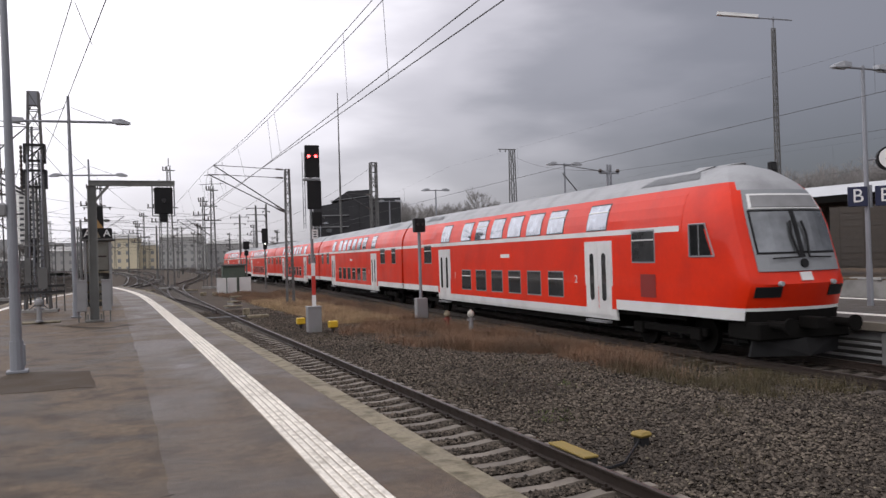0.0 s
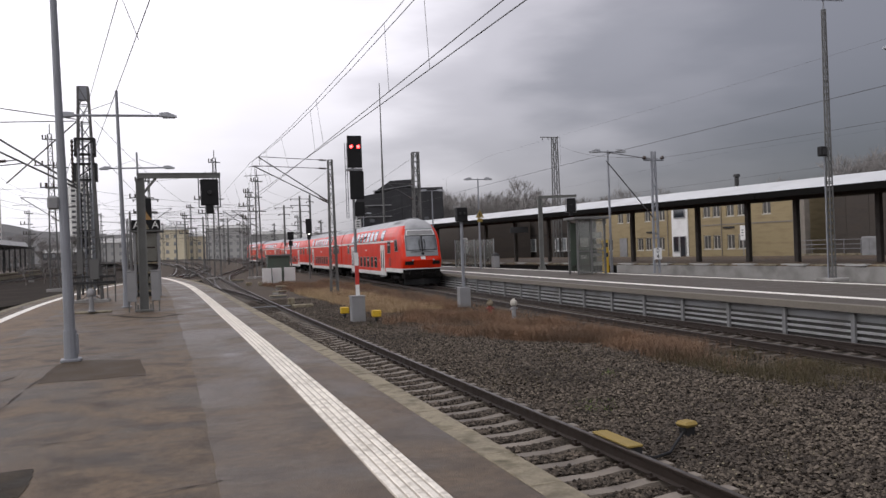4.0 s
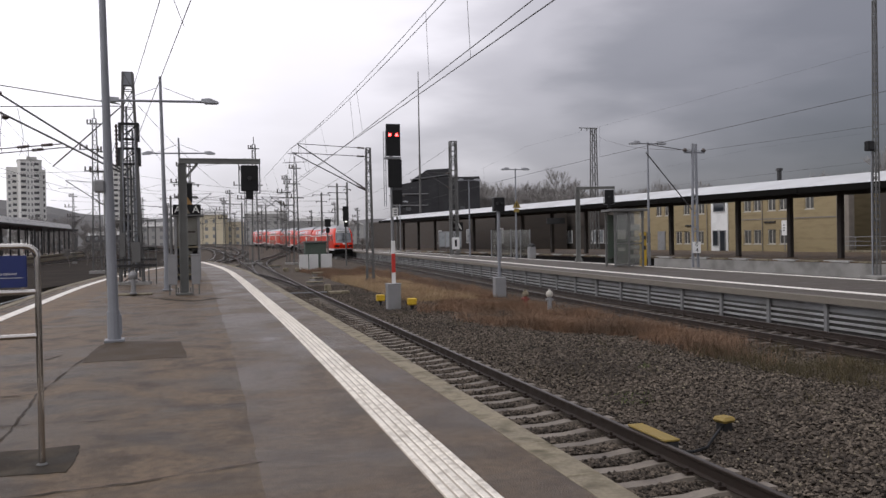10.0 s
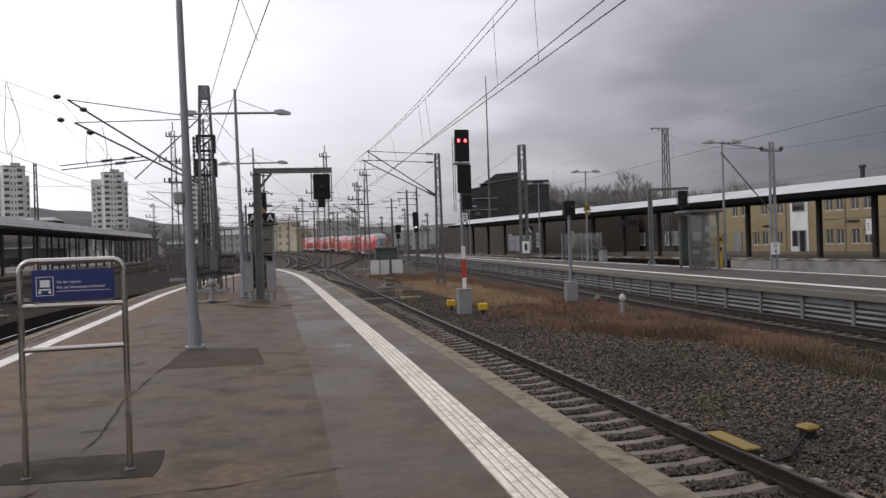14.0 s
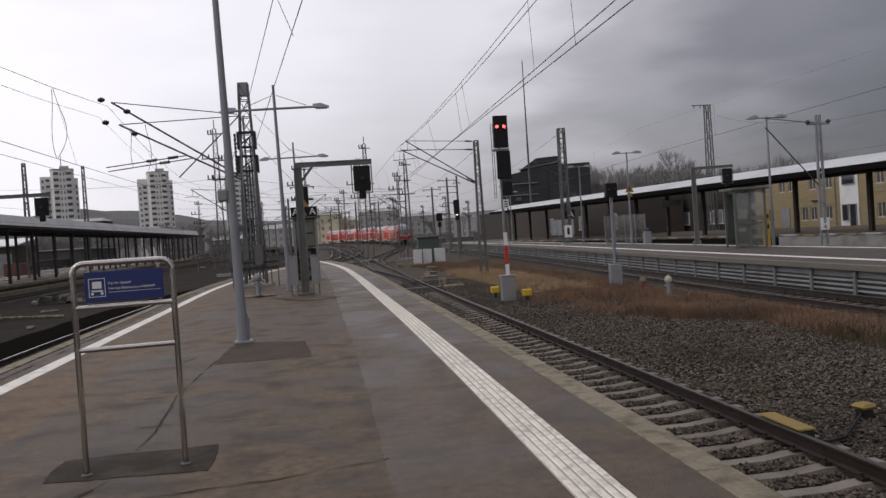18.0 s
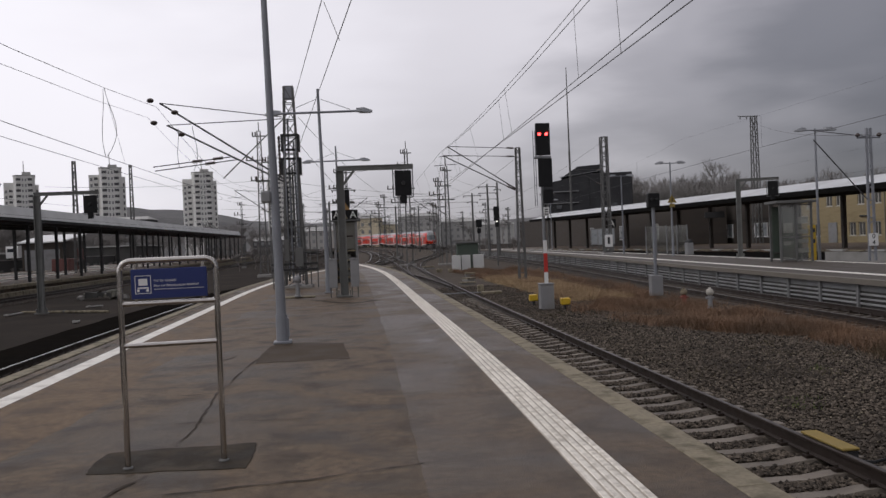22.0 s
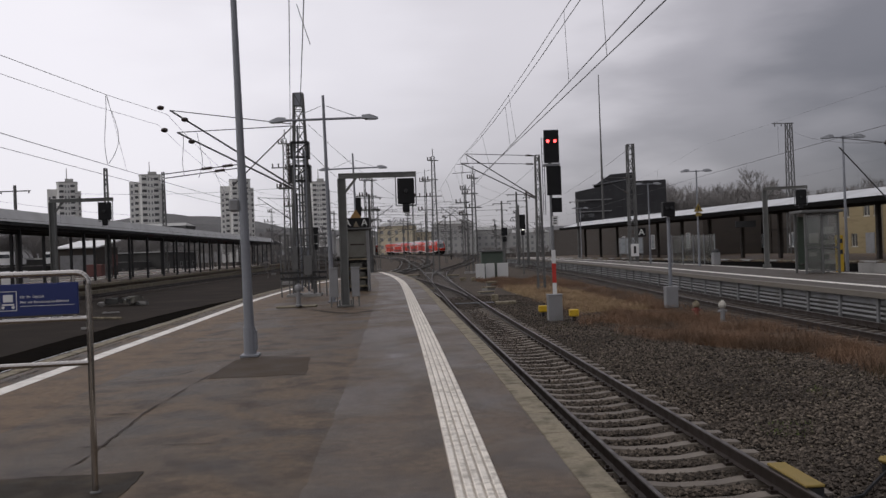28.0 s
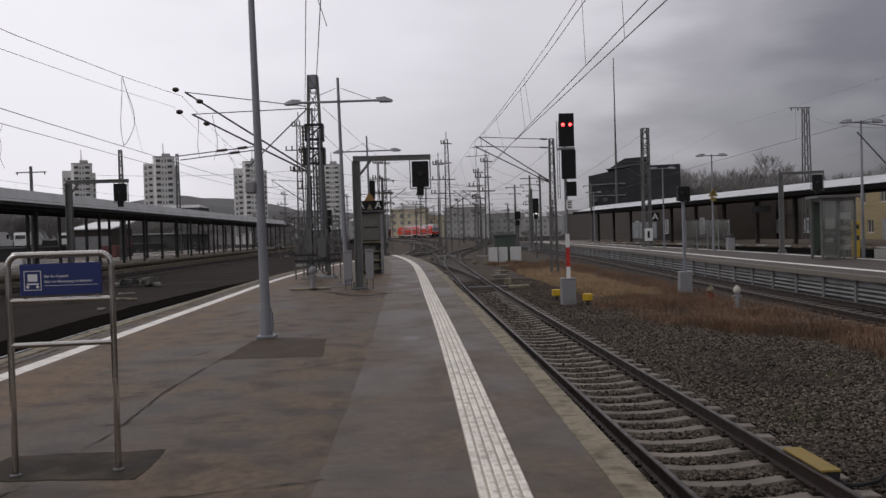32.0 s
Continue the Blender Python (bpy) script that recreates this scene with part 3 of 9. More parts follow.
def ground():
    bm = BM()
    s = 2600
    n = 40
    grid = [[bm.verts.new((-s + 2 * s * i / n, -s + 2 * s * j / n, BED - 0.09)) for j in range(n + 1)] for i in range(n + 1)]
    for i in range(n):
        for j in range(n):
            bm.faces.new((grid[i][j], grid[i + 1][j], grid[i + 1][j + 1], grid[i][j + 1]))
    tagged(part("ground", bm, "earth"), "dark earth and gravel of the railway yard", "ground", kind="structure")
    bm = BM()
    ys = np.linspace(-40, 420, 140)
    rows = []
    for y in ys:
        w0, w1 = near_edge(min(y, 80)) - 0.1, far_line(y) + 1.8
        if y > 80:
            w0 = min(left_line(y), w1 - 20) - 4
        rows.append([bm.verts.new((x, y, BED - 0.045 + rise(y) + 0.02 * noise.noise((x * 0.5, y * 0.3, 0)))) for x in np.linspace(w0, w1, 12)])
    for a, b in zip(rows, rows[1:]):
        for i in range(11):
            bm.faces.new((a[i], a[i + 1], b[i + 1], b[i]))
    bed = BM()
    rows = [[bed.verts.new((far_line(y) + a, y, BED - 0.022 + rise(y))) for a in (-1.55, 1.75)] for y in np.linspace(-30, 150, 60)]
    for a, b in zip(rows, rows[1:]):
        bed.faces.new((a[0], a[1], b[1], b[0]))
    tagged(part("far_track_bed", bed, "darkbed"), "dark ballast under the far track", "ballast", kind="structure")
    # black sheet along the platform foot, standing for the shade there
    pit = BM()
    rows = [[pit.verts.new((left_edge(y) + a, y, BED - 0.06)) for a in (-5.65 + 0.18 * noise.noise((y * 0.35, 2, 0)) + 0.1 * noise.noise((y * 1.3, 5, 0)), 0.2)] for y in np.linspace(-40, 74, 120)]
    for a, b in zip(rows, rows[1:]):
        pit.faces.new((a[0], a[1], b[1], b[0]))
    tagged(part("track_pit", pit, "pit"), "black track bed beside the platform, shade painted into its colour", "ballast", kind="structure")
    tagged(part("ballast_bed", bm, "ballast"), "grey crushed stone ballast between the tracks", "ballast", kind="structure")


ground()

RAIL_SECTION = [(-0.0625, -0.172), (0.0625, -0.172), (0.0625, -0.160), (0.012, -0.145), (0.010, -0.045), (0.034, -0.032), (0.034, -0.006),
                (0.028, 0.0), (-0.028, 0.0), (-0.034, -0.006), (-0.034, -0.032), (-0.010, -0.045), (-0.012, -0.145), (-0.0625, -0.160)]


def sleeper_mesh(mat):
    bm = BM()
    for x0, x1, h0, h1 in ((-1.3, -0.95, -0.012, 0.0), (-0.95, -0.55, 0.0, -0.006), (-0.55, -0.25, -0.006, -0.042), (-0.25, 0.25, -0.042, -0.042), (0.25, 0.55, -0.042, -0.006),
                           (0.55, 0.95, -0.006, 0.0), (0.95, 1.3, 0.0, -0.012)):
        a = [bm.verts.new(v) for v in ((x0, -0.14, -0.2), (x0, 0.14, -0.2), (x0, 0.095, h0), (x0, -0.095, h0))]
        b = [bm.verts.new(v) for v in ((x1, -0.14, -0.2), (x1, 0.14, -0.2), (x1, 0.095, h1), (x1, -0.095, h1))]
        for i in range(4):
            j = (i + 1) % 4
            bm.faces.new((a[i], a[j], b[j], b[i]))
        bm.faces.new(a[::-1])
        bm.faces.new(b)
    return finish("sleeper", bm, mat)


def clip_mesh():
    bm = BM()
    for sx in (-1, 1):
        box(bm, sx * 0.10 - 0.045, sx * 0.10 + 0.045, -0.05, 0.05, 0.0, 0.035)
        tube(bm, (sx * 0.11, 0, 0.03), (sx * 0.11, 0, 0.075), 0.02, seg=6)
    return finish("rail_fastening", bm, "rail")


SLEEPER = sleeper_mesh("sleeper")
OILY_SLEEPER = sleeper_mesh("sleeper_old")
FASTENING = clip_mesh()


def track(name, label, line, y0, y1, near=None, spacing=0.6, step=2.0, oily=False, head="railtop"):
    top = tagged(new(name), label, "railway track", kind="structure")
    for side in (-0.7525, 0.7525):
        bm = BM()
        sweep(bm, RAIL_SECTION, stations(line, y0, y1, step, side, RAIL))
        rail = part("rail", bm, "rail", top)
        bm = BM()
        sweep(bm, [(-0.027, 0.0), (0.027, 0.0), (0.024, 0.003), (-0.024, 0.003)], stations(line, y0, y1, step, side, RAIL))
        part("running_surface", bm, head, rail, "steel running surface")
    far = BM()
    for y in np.arange(y0 + 0.3, y1, spacing):
        d = math.atan2(line(y + 0.5) - line(y - 0.5), 1)
        m = pose(line(y), y, RAIL - 0.185 + rise(y), 0, 0, -math.degrees(d))
        if near and near[0] <= y <= near[1]:
            s = shared("sleeper", OILY_SLEEPER if oily else SLEEPER, top, m @ pose(0, 0, random.uniform(-0.008, 0.004), 0, 0, random.uniform(-0.5, 0.5)))
            if y < 26:
                for side in (-0.7525, 0.7525):
                    shared("rail_fastening", FASTENING, s, pose(side, 0, 0.002))
        else:
            m = m @ pose(0, 0, -0.045)
            v = [far.verts.new(m @ Vector(p)) for p in ((-1.3, -0.1, 0), (1.3, -0.1, 0), (1.3, 0.1, 0), (-1.3, 0.1, 0),
                                                         (-1.3, -0.14, -0.2), (1.3, -0.14, -0.2), (1.3, 0.14, -0.2), (-1.3, 0.14, -0.2))]
            for f in ((0, 1, 2, 3), (4, 5, 1, 0), (6, 7, 3, 2), (5, 6, 2, 1), (7, 4, 0, 3)):
                far.faces.new([v[i] for i in f])
    tagged(part("sleepers_beyond", far, "sleeper_old", top), kind="stuff")
    return top


def platforms():
    # the platform that carries the camera
    top = tagged(new("platform"), "worn asphalt station platform with stained patches", "platform", kind="structure")
    ys = np.r_[np.arange(-40, 36, 4.0), np.arange(36, 78, 2.0)]
    bm = BM()
    rows = []
    for y in ys:
        a, b = left_edge(y) + 0.32, near_edge(y) - 0.27
        rows.append([bm.verts.new((x, y, 0.0)) for x in np.linspace(a, b, 14)] + [bm.verts.new((b, y, -1.2)), bm.verts.new((a, y, -1.2))])
    for a, b in zip(rows, rows[1:]):
        for i in range(16):
            j = (i + 1) % 16
            bm.faces.new((a[i], a[j], b[j], b[i]))
    bm.faces.new(rows[-1])
    part("surface", bm, "asphalt", top)
    for name, off0, off1 in (("repaired_lane", -2.42, -1.255), ("edge_lane", -0.865, -0.275)):
        bm = BM()
        prev = None
        for y in np.r_[np.arange(-40, 4, 2.0), np.arange(4, 30, 0.2), np.arange(30, 76, 1.0)]:
            # the lane's inner side is ragged
            rag = 0.05 * noise.noise((0, y * 0.7, 3)) + 0.022 * noise.noise((4, y * 3.1, 1)) if off0 < -2 else 0.0
            row = [bm.verts.new((near_edge(y) + o, y, z)) for o, z in ((off0 + rag, 0.0005), (off0 + rag + 0.004, 0.004), (off1, 0.004), (off1, 0.0))]
            for i in range(3 if prev else 0):
                bm.faces.new((prev[i], prev[i + 1], row[i + 1], row[i]))
            prev = row
        part(name, bm, "asphalt_new", top, "darker smoother asphalt lane")
    bm = BM()
    prev = None
    for y in np.r_[np.arange(-40, 4, 2.0), np.arange(4, 34, 0.25), np.arange(34, 62, 1.0)]:
        rag = 0.22 * noise.noise((1, y * 0.33, 8)) + 0.07 * noise.noise((4, y * 1.9, 1)) + 0.03 * noise.noise((4, y * 7.0, 1))
        row = [bm.verts.new((left_edge(y) + o, y, z)) for o, z in ((0.95, 0.0015), (0.955, 0.0028), (2.28 + rag, 0.0028), (2.30 + rag, 0.0))]
        for i in range(3 if prev else 0):
            bm.faces.new((prev[i], prev[i + 1], row[i + 1], row[i]))
        prev = row
    part("dusty_lane", bm, "asphalt_dusty", top, "brown dusty asphalt along the safety line")
    bm = BM()
    sweep(bm, [(0.79, 0.0), (1.08, 0.0), (1.08, 0.005), (0.79, 0.005)],
          [(Vector((left_edge(y), y, 0.0)), Vector((1, 0, 0))) for y in np.r_[np.arange(-40, 36, 4.0), np.arange(36, 68, 2.0)]])
    part("white_line", bm, "line", top, "painted white safety line")
    return top


PLATFORM = platforms()


def strip_and_kerb():
    bm = BM()
    n = 5
    w = 0.38
    sec = [(-w / 2, 0.0)]
    for i in range(n):
        x = -w / 2 + w * (i + 0.5) / n
        sec += [(x - 0.029, 0.0095), (x - 0.021, 0.0155), (x + 0.021, 0.0155), (x + 0.029, 0.0095)]
    sec += [(w / 2, 0.0)]
    sec = [(a, b) if 0 < k < len(sec) - 1 else (a, 0.0) for k, (a, b) in enumerate(sec)]
    half = 0.597 / 2
    a = [bm.verts.new((x, -half, z)) for x, z in sec]
    b = [bm.verts.new((x, half, z)) for x, z in sec]
    for i in range(len(sec) - 1):
        bm.faces.new((a[i], a[i + 1], b[i + 1], b[i]))
    bm.faces.new(a[::-1])
    bm.faces.new(b)
    bm.faces.ensure_lookup_table()
    for f in bm.faces:
        f.material_index = 1 if max(v.co.z for v in f.verts) < 0.0099 else 0
    tile = finish("tactile_tile", bm, "strip")
    tile.materials.append(M["groove"])
    for y in np.arange(-6, 76, 0.6):
        d = math.degrees(math.atan2(near_edge(y + 0.5) - near_edge(y - 0.5), 1))
        shared("tactile_tile", tile, PLATFORM, pose(near_edge(y) - 1.06, y, 0.001, 0, 0, -d))
    bm = BM()
    box(bm, -0.268, 0.0, -0.4992, 0.4992, -0.22, 0.006, 0.007)
    stone = finish("kerb_stone", bm, "kerb")
    bm = BM()
    box(bm, -0.25, -0.06, -0.4975, 0.4975, -1.2, -0.22)
    wall = finish("edge_wall_block", bm, "concrete")
    for edge, sign, y1 in ((near_edge, 1, 78), (left_edge, -1, 76)):
        for y in np.arange(-8, y1, 1.0):
            d = math.degrees(math.atan2(edge(y + 0.5) - edge(y - 0.5), 1))
            turn = -d if sign > 0 else 180 - d
            shared("kerb_stone", stone, PLATFORM, pose(edge(y), y, random.uniform(-0.003, 0.003), 0, 0, turn + random.uniform(-0.15, 0.15)))
            shared("edge_wall_block", wall, PLATFORM, pose(edge(y), y, 0, 0, 0, turn))


# ---- the platform across the tracks ----
def far_edge(y):
    return far_line(y) + 1.7


def canopy_front(y):
    return 41.5 - 0.11 * y


def far_platform():
    top = tagged(new("platform_across"), "asphalt island platform with white edge lines", "platform", kind="structure")
    ys = np.arange(-30, 150, 3.0)
    bm = BM()
    rows = []
    for y in ys:
        a, b = far_edge(y) + 0.02, far_edge(y) + 7.2 - 0.03 * max(0, y - 30)
        rows.append([bm.verts.new(v) for v in ((a, y, 0.0), (b, y, 0.0), (b, y, -1.2), (a, y, -0.18))])
    for a, b in zip(rows, rows[1:]):
        for i in range(4):
            bm.faces.new((a[i], a[(i + 1) % 4], b[(i + 1) % 4], b[i]))
    bm.faces.new(rows[0][::-1])
    bm.faces.new(rows[-1])
    part("surface", bm, "asphalt_pale", top)
    for name, o0, o1 in (("white_line", 1.5, 1.92), ("rear_white_line", 6.3, 6.62)):
        bm = BM()
        sweep(bm, [(o0, 0.0), (o1, 0.0), (o1, 0.006), (o0, 0.006)],
              [(Vector((far_edge(y) - (0.03 * max(0, y - 30) if o0 > 3 else 0), y, 0)), Vector((1, 0, 0))) for y in ys])
        part(name, bm, "line", top, "painted white safety line")
    bm = BM()
    sweep(bm, [(-0.09, -0.17), (0.20, -0.19), (0.20, 0.008), (-0.09, 0.008)], [(Vector((far_edge(y), y, 0)), Vector((1, 0, 0))) for y in ys])
    part("edge_slab", bm, "slab", top, "pale concrete edge slab")
    # open steel skirt: posts, rails, and a wall behind, its shade painted dark
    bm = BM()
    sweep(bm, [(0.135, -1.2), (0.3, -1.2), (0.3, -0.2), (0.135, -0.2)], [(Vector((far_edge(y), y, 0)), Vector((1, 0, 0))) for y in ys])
    part("skirt_wall", bm, "skirtshade", top, "recessed wall under the platform edge with shade in its dark grey")
    bm = BM()
    sweep(bm, [(0.10, -0.40), (0.133, -0.40), (0.133, -0.19), (0.10, -0.19)], [(Vector((far_edge(y), y, 0)), Vector((1, 0, 0))) for y in ys])
    part("skirt_panel", bm, "skirt", top, "plain grey panel under the edge slab")
    for k, z in enumerate((-0.50, -0.655, -0.81)):
        bm = BM()
        sweep(bm, [(0.06, z - 0.03), (0.11, z - 0.035), (0.11, z + 0.03), (0.06, z + 0.03)],
              [(Vector((far_edge(y), y, 0)), Vector((1, 0, 0))) for y in ys])
        part("skirt_rail", bm, "skirtpale", top, "pale galvanised horizontal steel rail")
    bm = BM()
    box(bm, 0.0, 0.075, -0.06, 0.06, -1.0, -0.2)
    post = finish("skirt_post", bm, "skirt")
    for y in np.arange(6, 130, 2.45):
        shared("skirt_post", post, top, pose(far_edge(y), y, 0))
    # the third platform, under the canopy
    top = tagged(new("platform_under_canopy"), "station platform with a pale concrete edge wall", "platform", kind="structure")
    bm = BM()
    rows = [[bm.verts.new(v) for v in ((canopy_front(y) - 1.2, y, -0.05), (canopy_front(y) + 16, y, -0.05), (canopy_front(y) + 16, y, -1.2),
                                       (canopy_front(y) - 1.2, y, -1.2))] for y in (-40, 60, 150)]
    for a, b in zip(rows, rows[1:]):
        for i in range(4):
            bm.faces.new((a[i], a[(i + 1) % 4], b[(i + 1) % 4], b[i]))
    bm.faces.new(rows[0][::-1])
    bm.faces.new(rows[-1])
    part("surface", bm, "asphalt", top)
    bm = BM()
    sweep(bm, [(-1.24, -1.2), (-1.205, -1.2), (-1.205, -0.13), (-1.24, -0.13)], [(Vector((canopy_front(y), y, 0)), Vector((1, 0, 0))) for y in (-40, 57)])
    part("edge_wall", bm, "concrete", top, "pale concrete edge wall")
    # no recess here: a flat black strip carries the shade below the slabs
    bm = BM()
    sweep(bm, [(-1.24, -1.2), (-1.205, -1.2), (-1.205, -0.19), (-1.24, -0.19)], [(Vector((canopy_front(y), y, 0)), Vector((1, 0, 0))) for y in (57.01, 150)])
    part("edge_recess", bm, "under", top, "black strip painted as shade under the platform edge")
    for k, y in enumerate(np.arange(-38, 150, 2.0)):
        x = canopy_front(y) - 1.2
        w = 0.98 if k % 2 else 0.86
        part("edge_slab", box(BM(), x - 0.05, x + 0.40, y - w, y + w, -0.10, 0.012 if k % 2 else -0.02), "curtain" if k % 2 else "kerb", top, "pale edge slab" if k % 2 else "")


far_platform()


def left_platform():
    top = tagged(new("platform_left"), "low platform beneath the long canopy", "platform", kind="structure")
    bm = BM()
    box(bm, -31.5, -25.0, -40, 200, -1.2, -0.1)
    part("surface", bm, "asphalt", top)
    bm = BM()
    box(bm, -25.55, -24.8, -40, 200, -0.30, -0.07)
    part("edge_slab", bm, "kerb", top, "pale worn edge slab")
    part("ledge", box(BM(), -24.8, -24.35, -40, 200, -1.1, -0.56), "kerb", top, "pale lower ledge below the platform edge")


left_platform()


def rear_platform():
    top = tagged(new("platform_rear"), "low concrete platform beyond the canopied one", "platform", kind="structure")
    part("surface", box(BM(), -41.0, -36.3, -30, 210, -1.2, -0.25), "asphalt", top)
    part("edge_slab", box(BM(), -36.3, -36.0, -30, 210, -0.6, -0.24), "line", top, "whitewashed edge slab")
    part("far_edge_slab", box(BM(), -41.3, -41.0, -30, 210, -0.6, -0.24), "line", top, "whitewashed edge slab")
    top = tagged(new("platform_outer"), "outermost low platform of the yard with a pale edge", "platform", kind="structure")
    part("surface", box(BM(), -50.5, -46.5, 20, 190, -1.2, -0.15), "asphalt", top)
    part("edge_slab", box(BM(), -46.5, -46.2, 20, 190, -0.5, -0.14), "line", top, "pale edge slab")


rear_platform()


# ---- lamps, masts, signals ----
def lamp_head(bm_parent, sx, z, reach):
    bm = BM()
    x0, x1 = sx * (reach - 0.62), sx * reach
    a = [bm.verts.new(v) for v in ((x0, -0.10, z + 0.10), (x0, 0.10, z + 0.10), (x0, 0.12, z - 0.03), (x0, -0.12, z - 0.03))]
    m = [bm.verts.new(v) for v in ((x0 + sx * 0.3, -0.13, z + 0.12), (x0 + sx * 0.3, 0.13, z + 0.12), (x0 + sx * 0.3, 0.15, z - 0.06), (x0 + sx * 0.3, -0.15, z - 0.06))]
    b = [bm.verts.new(v) for v in ((x1, -0.09, z + 0.0), (x1, 0.09, z + 0.0), (x1, 0.11, z - 0.06), (x1, -0.11, z - 0.06))]
    for p, q in ((a, m), (m, b)):
        for i in range(4):
            j = (i + 1) % 4
            bm.faces.new((p[i], p[j], q[j], q[i]))
    bm.faces.new(a[::-1])
    bm.faces.new(b)
    head = part("lamp_head", bm, "lamphead", bm_parent)
    bm = BM()
    box(bm, min(x0 + sx * 0.12, x1 - sx * 0.06), max(x0 + sx * 0.12, x1 - sx * 0.06), -0.09, 0.09, z - 0.085, z - 0.06)
    part("diffuser", bm, "frost", head, "milky lamp diffuser")


def platform_lamp():
    t = thing("platform_lamp", 0, 0, 0, "tall grey steel platform lamp with two arms", "street lamp", group="platform lamps")
    bm = BM()
    tube(bm, (0, 0, 0.0), (0, 0, 0.55), 0.115, 0.112, seg=12)
    tube(bm, (0, 0, 0.55), (0, 0, 3.6), 0.092, 0.075, seg=12)
    tube(bm, (0, 0, 3.6), (0, 0, 7.85), 0.072, 0.05, seg=12)
    part("pole", bm, "polegrey", t)
    bm = BM()
    box(bm, -0.17, 0.17, -0.17, 0.17, 0.0, 0.05, 0.01)
    box(bm, 0.085, 0.135, -0.06, 0.06, 0.12, 0.48, 0.008)
    part("base_plate", bm, "polegrey", t)
    bm = BM()
    tube(bm, (-1.5, 0, 6.95), (1.5, 0, 6.95), 0.045, seg=10)
    part("cross_arm", bm, "polegrey", t)
    for sx in (-1, 1):
        bm = BM()
        tube(bm, (sx * 0.1, 0, 7.45), (sx * 1.2, 0, 7.02), 0.012, seg=6)
        part("stay", bm, "polegrey", t)
        lamp_head(t, sx, 6.95, 2.05)
    return t


LAMP = platform_lamp()
SPEAKER = thing("loudspeaker", -1.57, 15.9, 2.66, "small grey box loudspeaker on the lamp pole", "loudspeaker")
part("body", box(BM(), -0.29, -0.10, -0.09, 0.09, 0.02, 0.25, 0.03), "boxgrey", SPEAKER)
part("strap", box(BM(), -0.12, 0.0, -0.03, 0.03, 0.10, 0.18), "polegrey", SPEAKER)
LAMP.matrix_basis = pose(-1.57, 15.9, 0, 0, -0.7, 3)
for x, y in ((-1.2, 32.0), (-0.95, 50.6)):
    copy_thing(LAMP, pose(x, y, 0, 0, -0.7, 0))


def lattice(parent, h, w0, w1, mat="mastgrey", panels=None, leg=0.07, d0=None, split=False):
    """Four angle legs and crossed bracing between them, bar by bar on the near masts."""
    d0 = d0 or w0
    panels = panels or max(4, round(h / (w0 * 1.4)))
    at = lambda k, sx, sy: Vector((sx * (w0 + (w1 - w0) * k) / 2, sy * (d0 + (w1 * d0 / w0 - d0) * k) / 2, h * k))
    for sx in (-1, 1):
        for sy in (-1, 1):
            bm = BM()
            beam(bm, at(0, sx, sy), at(1, sx, sy), leg, leg)
            part("leg", bm, mat, parent)
    bm = BM()
    for i in range(panels):
        a, b = i / panels, (i + 1) / panels
        for p, q in (((-1, -1), (1, -1)), ((1, -1), (1, 1)), ((1, 1), (-1, 1)), ((-1, 1), (-1, -1))):
            if i % 2:
                p, q = q, p
            for z, thick in ((a, 0.55), (b, 0.5)):
                if split:
                    part("brace", beam(BM(), at(z, *p), at(b, *q), leg * thick, leg * 0.4), mat, parent)
                else:
                    beam(bm, at(z, *p), at(b, *q), leg * thick, leg * 0.4)
    if split:
        bm.free()
    else:
        tagged(part("bracing", bm, mat, parent), kind="stuff")


def ribbed(bm, a, b, ribs=6, r0=0.035, r1=0.068):
    """One ribbed insulator body from a to b."""
    a, b = Vector(a), Vector(b)
    lathe(bm, [(r1 if k % 2 else r0, k / (2 * ribs)) for k in range(2 * ribs + 1)], 8)
    turn = Vector((0, 0, 1)).rotation_difference((b - a).normalized()).to_matrix()
    for v in bm.verts:
        v.co = a + turn @ Vector((v.co.x, v.co.y, v.co.z * (b - a).length))


def cantilever(parent, side, z, reach, rise=1.9, mat="wire", gap=0.55):
    """Bracket tubes that hold the catenary: a raking tube, a tie, two insulators."""
    s = side
    tip = (s * reach, 0, z + rise)
    bm = BM()
    tube(bm, (s * 0.2, 0, z), tip, 0.035, seg=6)
    tube(bm, (s * 0.2, 0, z + rise * 0.92), (s * (reach - 0.05), 0, z + rise), 0.022, seg=6)
    tube(bm, (s * (reach - 0.9), 0, z + rise - 0.55), (s * (reach + 0.55), 0, z + rise - 0.62), 0.02, seg=6)
    tube(bm, (s * (reach - 0.1), 0, z + rise - 0.05), (s * (reach - 0.1), 0, z + rise - 0.62), 0.012, seg=5)
    arm = part("bracket_arm", bm, mat, parent)
    for a, b in (((s * 0.25, 0, z + 0.03), (s * 0.75, 0, z + 0.03 + rise * 0.5 / reach)), ((s * 0.25, 0, z + rise * 0.92), (s * 0.7, 0, z + rise * 0.93))):
        bm = BM()
        ribbed(bm, a, b)
        part("insulator", bm, "insul", arm, "ribbed brown insulator")


